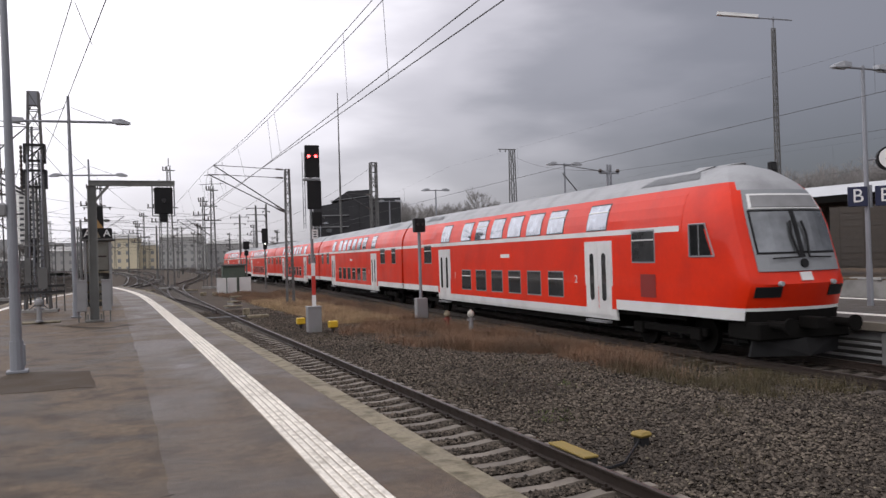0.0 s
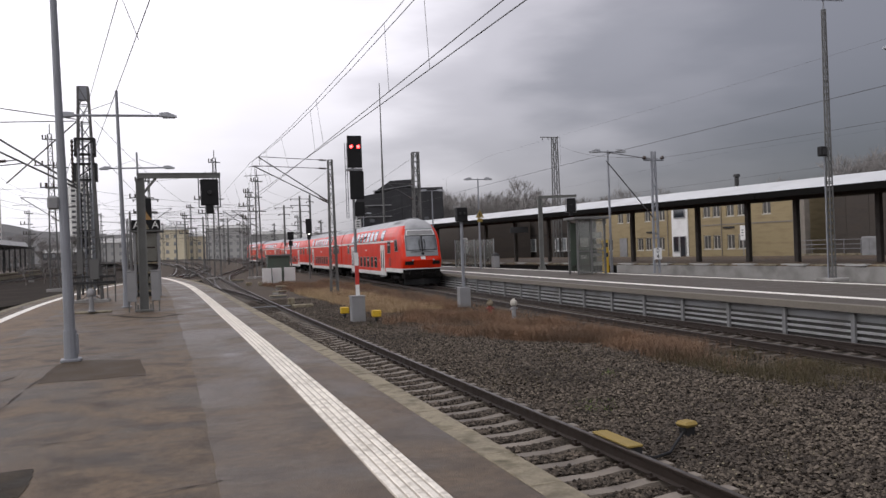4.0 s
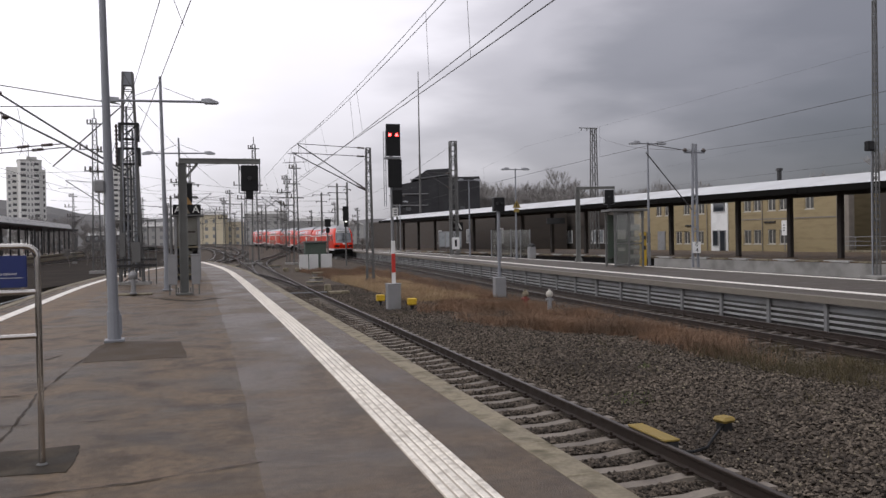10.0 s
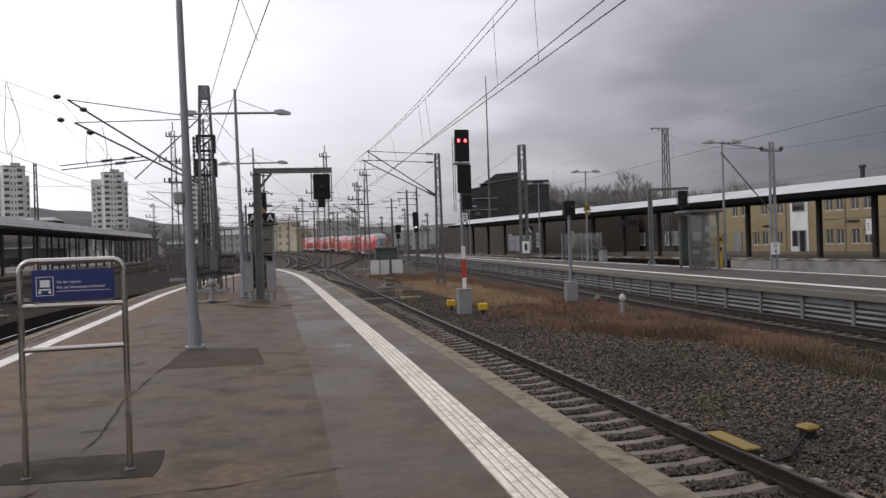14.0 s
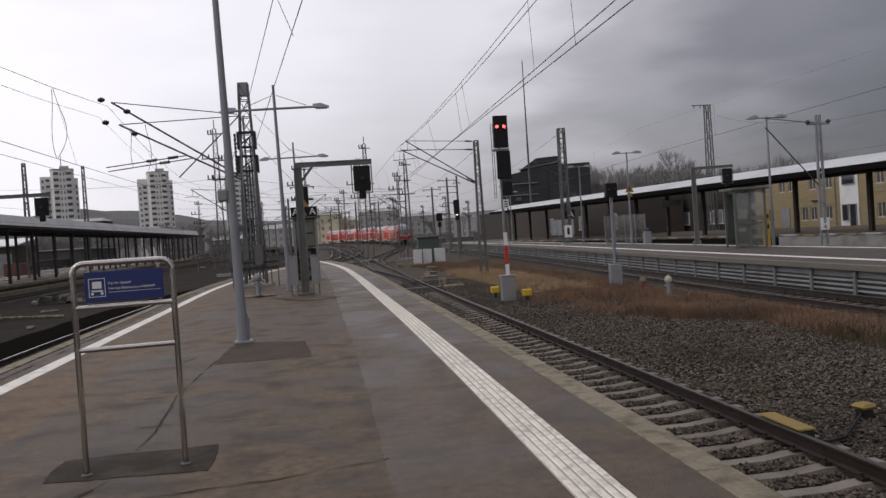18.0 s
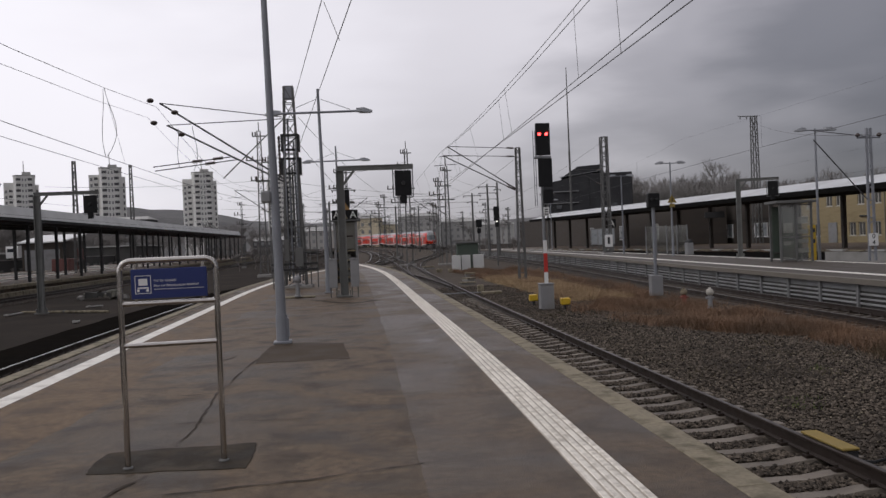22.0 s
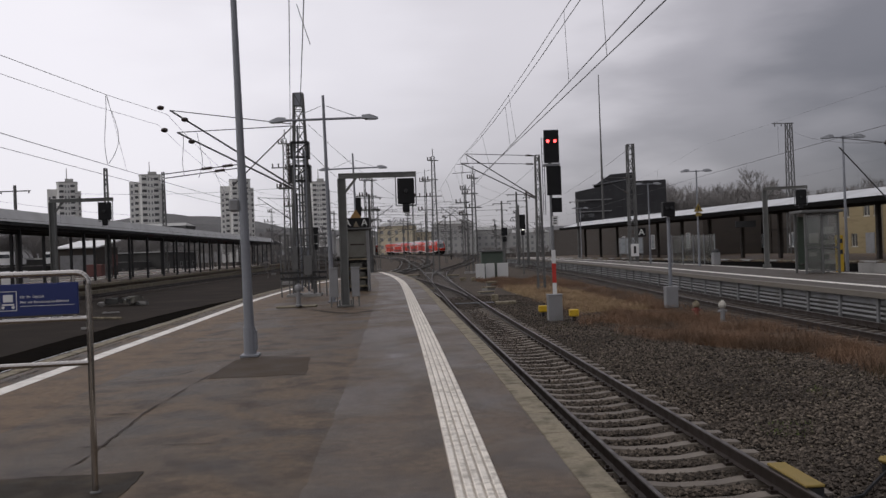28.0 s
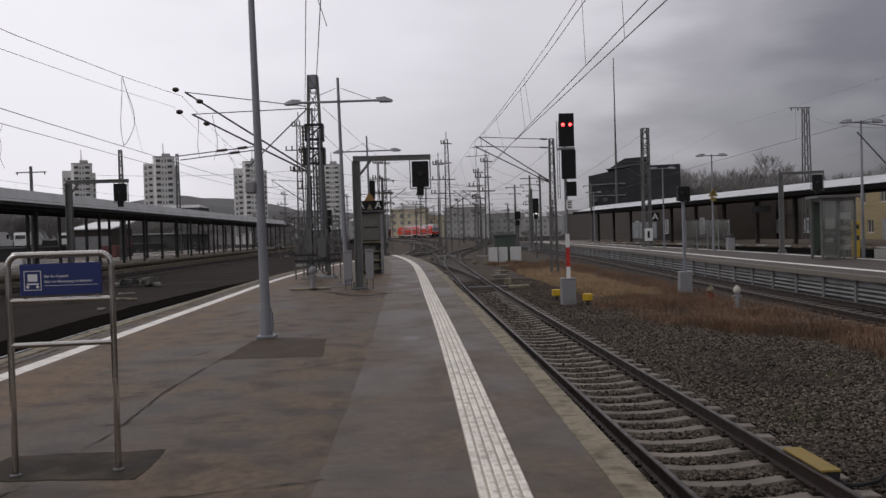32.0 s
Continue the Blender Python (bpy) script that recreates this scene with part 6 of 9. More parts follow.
def ochre_house():
    ang = math.degrees(math.atan2(0.11, 1))
    ox, oy = 61 - 0.11 * 59, 59.0
    t = thing("office_building", ox, oy, 0, "two-storey ochre rendered building with white windows", "building", 90 + ang)
    # along local +x the facade runs away from the camera; its outside is +y
    L = 31.4
    x0 = 1.36
    holes = [(k, 3.82, 1.02, 1.36) for k in (4.42, 7.58, 9.04, 10.95, 12.29, 19.2, 21.6, 24.9, 26.5, 29.8)]
    holes += [(k, 0.58, 1.02, 1.4) for k in (7.58, 9.04, 10.95, 12.29, 19.35, 21.56, 22.95, 28.6)]
    bm = BM()
    box(bm, x0, L, -9, -0.35, -1.5, 6.4)
    part("core", bm, "cream", t)
    bm = BM()
    xs = sorted({x0, L} | {round(x - w / 2, 3) for x, z, w, h in holes} | {round(x + w / 2, 3) for x, z, w, h in holes})
    zs = sorted({-1.5, 6.4} | {z for x, z, w, h in holes} | {z + h for x, z, w, h in holes})
    for xa, x1 in zip(xs, xs[1:]):
        for z0, z1 in zip(zs, zs[1:]):
            xc, zc = (xa + x1) / 2, (z0 + z1) / 2
            if any(abs(xc - x) < w / 2 and z < zc < z + h for x, z, w, h in holes):
                continue
            box(bm, xa, x1, -0.35, 0, z0, z1)
    bmesh.ops.remove_doubles(bm, verts=bm.verts, dist=0.001)
    part("wall", bm, "cream", t)
    for x, z, w, h in holes:
        win = opening(t, pose(x, -0.14, z, 0, 0, 180), w, h, "winframe", "skyglass")
        part("mullion", box(BM(), -0.035, 0.035, -0.055, 0.04, 0.07, h - 0.07), "winframe", win)
        part("curtain", box(BM(), -w / 2 + 0.09, w / 2 - 0.09, 0.035, 0.05, h * (0.1 if z < 2 else 0.45), h - 0.09), "curtain", win, "pale curtain behind the pane")
    part("corner_pier", box(BM(), 0.05, x0, -0.6, 0.05, -1.5, 6.4), "pier", t, "grey-beige brick corner pier")
    part("string_course", box(BM(), x0, 13.8, 0.0, 0.05, 2.95, 3.07), "pier", t, "thin string course")
    part("plinth", box(BM(), x0, L, 0.0, 0.06, -1.5, -0.35), "pier", t, "grey plinth")
    for k in (10.2, 13.4, 18.2, 24.0):
        part("downpipe", tube(BM(), (k, 0.08, -1.4), (k, 0.08, 6.3), 0.05, seg=6), "pier", t, "grey rainwater pipe")
    for k, z in ((9.2, 2.62), (21.0, 2.5)):
        part("wall_lamp", box(BM(), k - 0.7, k + 0.7, 0.0, 0.16, z, z + 0.16, 0.02), "dark", t, "dark strip over the windows")
    bm = BM()
    box(bm, 15.0, 17.5, 0.0, 0.12, -1.0, 6.0, 0.02)
    bay = part("door_bay", bm, "white", t, "white panelled stair bay")
    for x, z, w, h in ((15.7, -0.3, 0.9, 2.3), (16.75, 0.35, 0.85, 1.65), (16.2, 3.95, 1.7, 1.1)):
        opening(bay, pose(x, 0.17, z, 0, 0, 180), w, h, "boxgrey", sill=False)
    bm = BM()
    box(bm, 25.3, 26.65, -0.05, 0.1, -0.3, 2.03)
    part("door", bm, "boxgrey", t, "grey door")
    bm = BM()
    box(bm, -0.3, L + 0.3, -9.3, 0.35, 6.4, 6.6)
    part("roof", bm, "fargrey", t, "flat grey roof")
    bm = BM()
    tube(bm, (11.0, -3.0, 6.6), (11.0, -3.0, 7.9), 0.22, seg=8)
    tube(bm, (11.0, -3.0, 7.9), (11.0, -3.0, 8.15), 0.36, 0.3, seg=8)
    part("flue", bm, "dark", t, "dark capped roof flue")
    r = thing("railing", ox + 0.11 * 3.2, oy - 3.2, 0, "pale steel railing before the brown wall", "railing", 90 + ang)
    for k in np.arange(-3.2, 3.3, 1.6):
        part("post", tube(BM(), (k, 1.2, -1.0), (k, 1.2, 1.2), 0.03, seg=6), "galv", r)
    for z in (0.45, 0.82, 1.2):
        part("rail", tube(BM(), (-3.3, 1.2, z), (3.3, 1.2, z), 0.028, seg=6), "galv", r)
    part("kerb_beam", box(BM(), -3.3, 3.3, 1.0, 1.35, -0.1, 0.06), "kerb", r, "pale kerb beam under the railing")
    c = thing("switch_cabinet", ox + 0.11 * 7.4, oy - 7.4, -0.05, "grey double-door switch cabinet before the brown wall", "cabinet", 90 + ang)
    body = part("body", box(BM(), -0.75, 0.75, 0.9, 1.5, -0.3, 1.45, 0.03), "boxgrey", c)
    for k in (-0.37, 0.37):
        part("door", box(BM(), k - 0.34, k + 0.34, 1.5, 1.53, -0.1, 1.35, 0.01), "boxgrey", body)
    n = thing("notice_board", ox - 0.11 * 5.6 - 1.6, oy + 5.6, -0.05, "narrow white notice board with dark print on a post", "notice board", 90 + ang)
    part("post", tube(BM(), (0, 0, 0), (0, 0, 2.85), 0.04, seg=6), "galv", n)
    board = part("board", box(BM(), -0.32, 0.32, 0.04, 0.1, 1.45, 2.85, 0.02), "white", n)
    for z in (1.85, 2.1, 2.35):
        part("print_bar", box(BM(), -0.12, 0.12, 0.1, 0.106, z, z + 0.12), "boxgrey", board)
    t2 = thing("brown_shed", 61 - 0.11 * 20 + 1.5, 18.0, 0, "long dark brown timber shed behind the platform", "building", 90 + ang)
    bm = BM()
    box(bm, -30, 39.5, -8, 0, -1.5, 5.6)
    part("wall", bm, "shedbrown", t2)
    bm = BM()
    for k in np.arange(-30, 39.5, 2.2):
        box(bm, k, k + 0.12, 0.0, 0.06, -1.5, 5.6)
    part("batten", bm, "shedbrown", t2)
    for z in np.arange(-0.6, 5.4, 0.55):
        part("cladding_board", box(BM(), -30, 39.4, 0.0, 0.035, z, z + 0.5), "shedbrown", t2)
    t4 = thing("brown_shed", 61 - 0.11 * 89.8, 89.8, 0, "long dark brown timber shed behind the platform", "building", 90 + ang)
    part("wall", box(BM(), 0, 40, -8, 0, -1.5, 5.6), "shedbrown", t4)
    for k in (5.9, 7.4, 9.0, 15.0, 16.4):
        opening(t4, pose(k, 0.06, 0.7, 0, 0, 180), 1.1, 1.7, "white", "frost")
    for k in np.arange(0.6, 40, 2.6):
        part("timber_post", box(BM(), k - 0.09, k + 0.09, 0.0, 0.07, -1.5, 5.55), "brown", t4)
    for z in (2.75, 4.9):
        part("rail_board", box(BM(), 0.05, 39.9, 0.07, 0.11, z, z + 0.22), "brown", t4, "dark horizontal board")
    c = thing("switch_cabinet", 61 - 0.11 * 92.6 - 0.8, 92.6, -0.05, "pale grey switch cabinet before the brown shed", "cabinet", 90 + ang)
    body = part("body", box(BM(), -0.6, 0.6, -0.3, 0.3, 0.1, 2.1, 0.03), "curtain", c)
    part("door", box(BM(), -0.52, 0.52, 0.3, 0.33, 0.25, 2.0, 0.01), "curtain", body)
    part("plinth", box(BM(), -0.62, 0.62, -0.32, 0.32, 0.0, 0.1), "concrete", c)
    t3 = thing("brown_shed", 40.5, 104.0, 0, "long dark brown timber shed behind the platform", "building", 90 + ang)
    bm = BM()
    box(bm, -1, 44, -8, 0, -1.5, 5.4)
    box(bm, 44, 63, -2.6, 0, -1.5, 5.0)
    part("wall", bm, "shedbrown", t3)
    for k in (3, 14, 25):
        opening(t3, pose(k, 0.06, 0.9, 0, 0, 180), 1.1, 2.0, "white", "frost")


ochre_house()


def signal_box():
    t = thing("signal_box", 46.3, 161, 0, "charcoal-clad signal box building with a stepped flat roof", "building", -16)
    bm = BM()
    box(bm, 0.6, 9.0, 0, 14, -1, 14.0, 0.08)
    part("main_block", bm, "charcoal", t)
    bm = BM()
    v = [bm.verts.new(p) for p in ((-8.6, 0.3, -1), (0.6, 0.3, -1), (0.6, 14, -1), (-8.6, 14, -1), (-8.6, 0.3, 12.4), (0.6, 0.3, 14.0), (0.6, 14, 14.0), (-8.6, 14, 12.4))]
    for f in ((0, 1, 2, 3), (4, 5, 6, 7), (0, 1, 5, 4), (1, 2, 6, 5), (2, 3, 7, 6), (3, 0, 4, 7)):
        bm.faces.new([v[i] for i in f])
    part("side_block", bm, "charcoal", t)
    bm = BM()
    v = [bm.verts.new(p) for p in ((-5.0, 0.8, 13.4), (3.2, 0.8, 14.3), (3.2, 12, 14.3), (-5.0, 12, 13.4), (-1.6, 0.8, 15.6), (3.0, 0.8, 15.8), (3.0, 12, 15.8), (-1.6, 12, 15.6))]
    for f in ((0, 1, 2, 3), (4, 5, 6, 7), (0, 1, 5, 4), (1, 2, 6, 5), (2, 3, 7, 6), (3, 0, 4, 7)):
        bm.faces.new([v[i] for i in f])
    part("roof_house", bm, "charcoal", t)
    bm = BM()
    beam(bm, (-5.2, 0.5, 13.6), (3.4, 0.5, 14.6), 0.5, 0.12)
    part("roof_edge", bm, "galv", t, "pale roof edge")
    # added bands: they stand for mast bracket tubes in front of the building
    for z in (3.6, 6.0, 8.3, 10.6):
        bm = BM()
        box(bm, -8.7, -1.5, -0.05, 0.3, z, z + 0.16)
        part("sunshade_band", bm, "boxgrey", t, "grey band added for the bracket tubes before the wall")
    for x in (-7.5, -5.5, 3.0, 5.5):
        opening(t, pose(x, 0.24 if x < 0 else -0.04, 7.2), 1.2, 0.9, "dark")
    for k in range(9):
        bm = BM()
        box(bm, 0.7 + k * 0.93, 0.74 + k * 0.93, -0.04, 0.02, -1, 13.9)
        part("cladding_joint", bm, "dark", t)
    a = thing("radio_mast", 39.0, 145.7, BED, "thin tall grey radio mast", "mast")
    bm = BM()
    tube(bm, (0, 0, 0), (0, 0, 18), 0.22, 0.18, seg=8)
    tube(bm, (0, 0, 18), (0, 0, 33), 0.15, 0.07, seg=8)
    part("pole", bm, "mastgrey", a)
    bm = BM()
    box(bm, -0.5, 0.5, -0.5, 0.5, -0.1, 0.4)
    part("footing", bm, "concrete", a)


signal_box()


def prism(bm, pts, z0, z1):
    low, high = [[bm.verts.new((x, y, z)) for x, y in pts] for z in (z0, z1)]
    for i in range(len(pts)):
        j = (i + 1) % len(pts)
        bm.faces.new((low[i], low[j], high[j], high[i]))
    bm.faces.new(low[::-1])
    bm.faces.new(high)
    return bm


def tower(x, y, w, h, base, turn, label, floors=11):
    t = thing("tower_block", x, y, base, label, "building", turn, "tower blocks on the skyline")
    d = w * 0.8
    f0 = -d / 2
    a, b, c = -w * 0.22, w * 0.40, w * 0.07
    part("wall", prism(BM(), [(a, f0 + c), (a + c, f0), (b - c, f0), (b, f0 + c), (b, d / 2), (a, d / 2)], -25, h), "tower", t)
    part("side_wing", box(BM(), -w / 2, a, f0 + 3.0, d / 2, -25, h - 3.4, 0.1), "tower", t)
    part("far_wing", box(BM(), b, w / 2, f0 + 2.6, d / 2, -25, h - 4.6, 0.1), "tower", t)
    part("roof_edge", prism(BM(), [(a - 0.2, f0 + c), (a + c, f0 - 0.3), (b - c, f0 - 0.3), (b + 0.2, f0 + c), (b + 0.2, d / 2), (a - 0.2, d / 2)], h, h + 0.5), "fargrey", t)
    part("roof_house", prism(BM(), [(a + 0.25 * w, -3.5), (b - 0.12 * w, -3.5), (b - 0.12 * w, 3), (a + 0.25 * w, 3)], h + 0.5, h + 2.4), "fargrey", t)
    part("aerial", tube(BM(), (w * 0.08, 0, h + 2.2), (w * 0.08, 0, h + 8.5), 0.32, 0.2, seg=6), "fargrey", t)
    step = (h - 1.0) / floors
    for f in range(-2, floors):
        z = f * step + 0.9
        # loggias, flat with painted shade, behind white parapets in two stacks, small windows between
        for k in (-0.075, 0.255):
            hole = part("loggia", box(BM(), w * (k - 0.065), w * (k + 0.065), f0 - 0.1, f0 + 0.05, z, z + step * 0.62), "loggia", t, "loggia as a flat dark panel, its shade painted on")
            part("parapet", box(BM(), w * (k - 0.07), w * (k + 0.07), f0 - 0.9, f0 - 0.75, z - 0.35, z + 0.5), "tower", hole)
        for k in (0.045, 0.135):
            part("window", box(BM(), w * (k - 0.022), w * (k + 0.022), f0 - 0.06, f0 + 0.05, z + 0.3, z + step * 0.55), "farglass", t)
        if z + step < h - 3.4:
            part("window", box(BM(), w * -0.46, w * -0.40, f0 + 2.92, f0 + 3.05, z, z + step * 0.5), "farglass", t)
            hole = part("loggia", box(BM(), w * -0.35, w * -0.25, f0 + 2.9, f0 + 3.05, z, z + step * 0.6), "loggia", t, "loggia as a flat dark panel, its shade painted on")
            part("parapet", box(BM(), w * -0.36, w * -0.24, f0 + 2.2, f0 + 2.35, z - 0.35, z + 0.5), "tower", hole)
        if z + step < h - 4.6:
            part("window", box(BM(), w * 0.43, w * 0.47, f0 + 2.52, f0 + 2.65, z, z + step * 0.55), "loggia", t)


tower(-178.5, 470, 17, 34, 12, 20, "pale tower block on the skyline")
tower(-137.5, 484, 19, 38, 12, 16, "white tower block with rows of balconies")
tower(-89.0, 496, 19, 35, 12, 12, "white tower block with rows of balconies")
tower(-43.0, 505, 16, 33, 12, 6, "white tower block partly behind masts")
tower(-236.0, 445, 20, 34, 8, 28, "pale tower block at the edge of the skyline")


def far_blocks():
    rows = [(3.9, 345, 14.5, 13, 13.2, "farwall"), (14.5, 352, 7, 12, 10.5, "farwall"), (-14, 350, 16, 12, 9, "fargrey"), (30, 385, 19, 14, 14.5, "fargrey"),
            (50, 395, 17, 14, 11.5, "fargrey"), (-36, 370, 18, 12, 6, "hill"), (-118, 440, 30, 16, 20, "hill"), (-205, 420, 34, 16, 16, "hill"),
            (70, 420, 22, 12, 10, "fargrey"), (-64, 420, 20, 12, 9, "hill")]
    for x, y, w, d, h, mat in rows:
        t = thing("distant_house", x, y, BED, "distant ochre block above the tracks" if mat == "farwall" else "distant grey block beyond the yard", "building",
                  random.uniform(-8, 8), "distant blocks")
        bm = BM()
        box(bm, -w / 2, w / 2, -d / 2, d / 2, 0, h)
        part("wall", bm, mat, t)
        bm = BM()
        v = [bm.verts.new(p) for p in ((-w / 2 - 0.4, -d / 2 - 0.4, h), (w / 2 + 0.4, -d / 2 - 0.4, h), (w / 2 + 0.4, d / 2 + 0.4, h), (-w / 2 - 0.4, d / 2 + 0.4, h),
                                       (-w / 2 + 2, 0, h + 1.8), (w / 2 - 2, 0, h + 1.8))]
        for f in ((0, 1, 5, 4), (2, 3, 4, 5), (1, 2, 5), (3, 0, 4), (0, 3, 2, 1)):
            bm.faces.new([v[i] for i in f])
        part("roof", bm, "fargrey", t)
        for f in range(int(h // 3)):
            for k in range(int(w // 3)):
                bm = BM()
                xx = -w / 2 + 1.6 + 3 * k
                box(bm, xx - 0.6, xx + 0.6, -d / 2 - 0.06, -d / 2 + 0.05, f * 3 + 1.0, f * 3 + 2.4)
                part("window", bm, "farglass", t)
    # low wooded rise round the town
    bm = BM()
    prev = None
    for k in range(181):
        a = radians(-80 + k * 160 / 180)
        r = 640
        h = 17 + 9 * noise.noise((k * 0.07, 0, 0)) + 4 * noise.noise((k * 0.31, 3, 0)) + 1.6 * noise.noise((k * 1.3, 7, 0)) + 9 * math.exp(-((k - 64) / 22) ** 2) + 12 * math.exp(-((k - 73) / 9) ** 2)
        a0, a1, a2 = [bm.verts.new((rr * math.sin(a), rr * math.cos(a), z)) for rr, z in ((r - 90, BED), (r, h * 0.75), (r + 60, h))]
        if prev:
            bm.faces.new((prev[0], a0, a1, prev[1]))
            bm.faces.new((prev[1], a1, a2, prev[2]))
        prev = (a0, a1, a2)
    tagged(part("distant_slope", bm, "hill"), "low dark wooded slope on the horizon", "backdrop", kind="structure")


far_blocks()


def bare_tree(seed, h, name="bare_tree", label="leafless brown tree in winter", category="tree", group="trees behind the station"):
    rnd = random.Random(seed)
    t = thing(name, 0, 0, 0, label, category, group=group)
    trunk, crown = BM(), BM()

    def grow(p, way, length, r, depth):
        q = p + way * length
        r = max(r, 0.033) if depth > 2 else r
        tube(trunk if depth < 2 else crown, p, q, r, r * 0.62, seg=5 if depth < 2 else 3, caps=False)
        if depth == 5:
            return
        for _ in range(3 if depth < 3 else 5):
            bend = Vector((rnd.uniform(-1, 1), rnd.uniform(-1, 1), rnd.uniform(-0.15, 0.75)))
            nxt = (way + bend * (0.75 if depth else 0.6)).normalized()
            grow(q if rnd.random() < 0.6 else p.lerp(q, rnd.uniform(0.5, 0.95)), nxt, length * rnd.uniform(0.62, 0.82), r * 0.55, depth + 1)

    grow(Vector((0, 0, -0.3)), Vector((rnd.uniform(-0.06, 0.06), rnd.uniform(-0.06, 0.06), 1)).normalized(), h * 0.28, h * 0.02, 0)
    part("trunk", trunk, "bark", t)
    tagged(part("crown", crown, "twig", t, "haze of fine bare twigs"), kind="stuff")
    return t


def trees():
    kinds = [bare_tree(k, 16.5 + 1.3 * k) for k in range(4)]
    spots = []
    rnd = random.Random(5)
    # (bearing, distance, share of full height)
    wood = [(az, 205 + 14 * math.sin(5 * az), 1.0 + 0.08 * math.sin(2.3 * az)) for az in np.arange(18.4, 25.4, 0.24)] + [(az, 198, 0.86 + 0.07 * math.sin(4 * az)) for az in np.arange(25.2, 29.8, 0.24)]
    wood += [(az, 170, 0.78 + 0.06 * math.sin(3 * az)) for az in np.arange(29.8, 35.8, 0.45)] + [(az, 130, 0.77) for az in np.arange(40.4, 44.2, 0.55)] + [(az, 130 + 6 * math.sin(4 * az), 0.9) for az in np.arange(45.0, 57, 0.22)]
    wood += [(az, 188 + 5 * math.sin(7 * az), 0.82 + 0.07 * math.sin(3.1 * az)) for az in np.arange(18.6, 25.2, 0.25)]
    wood += [(az, 262 + 22 * math.sin(5 * az), 0.56 + 0.1 * math.sin(3.7 * az)) for az in np.arange(-21.5, -6.0, 0.32)]
    for az, r, k in wood + [(15, 300, 0.8), (13, 330, 0.8), (-3, 420, 0.9), (-6, 400, 0.8), (-10.5, 330, 0.7), (-13, 310, 0.6), (-16.5, 320, 0.6), (-18.4, 330, 0.6), (-20.5, 320, 0.6),
                            (-23.5, 300, 0.5), (-12, 350, 0.7), (-11.4, 340, 0.86), (-9.6, 345, 0.95), (-9.0, 340, 0.9), (-8.3, 350, 0.98), (-7.6, 345, 0.9), (-5.4, 350, 0.85), (-4.6, 360, 0.8), (8, 380, 0.8), (10.5, 360, 0.8), (-27, 260, 0.5), (-31, 240, 0.5), (-34, 220, 0.5)]:
        a = radians(az + rnd.uniform(-0.25, 0.25))
        r *= rnd.uniform(0.95, 1.05)
        spots.append((r * math.sin(a), r * math.cos(a), k * rnd.uniform(0.88, 1.05)))
    for i, (x, y, size) in enumerate(spots):
        k = kinds[i % 4]
        m = pose(x, y, BED, 0, 0, rnd.uniform(0, 360)) @ Matrix.Scale(size, 4)
        if i < 4:
            k.matrix_basis = m
        else:
            copy_thing(k, m)
    # low growth beside the yard
    low = [bare_tree(20 + k, 6.2 + 1.4 * k, "bush", "bare grey-brown bush beside the tracks", "bush", "bushes beside the yard") for k in range(2)]
    spots = [(-51.9 + rnd.uniform(-0.8, 0.8), y + rnd.uniform(-2, 2)) for y in np.arange(24, 210, 1.7)]
    spots += [(rnd.uniform(19, 27) if k % 2 else rnd.uniform(13.5, 16.5), 120 + 5 * k) for k in range(16)]
    spots += [(-14 + rnd.uniform(-3, 3) + 0.03 * k, 112 + 6 * k) for k in range(14)]
    for i, (x, y) in enumerate(spots):
        small = Matrix.Scale(rnd.uniform(0.32, 0.5) if x < -40 else 1.0, 4)
        if i < 2:
            low[i].matrix_basis = pose(x, y, BED, 0, 0, 90 * i) @ small
        else:
            copy_thing(low[i % 2], pose(x, y, BED, 0, 0, rnd.uniform(0, 360)) @ small)
    # a grove between the sheds and the town
    for i, y in enumerate(np.arange(58, 250, 1.9)):
        copy_thing(kinds[i % 4], pose(-72 + rnd.uniform(-4, 4), y + rnd.uniform(-1.5, 1.5), BED, 0, 0, rnd.uniform(0, 360)) @ Matrix.Scale(rnd.uniform(0.52, 0.68), 4))


trees()


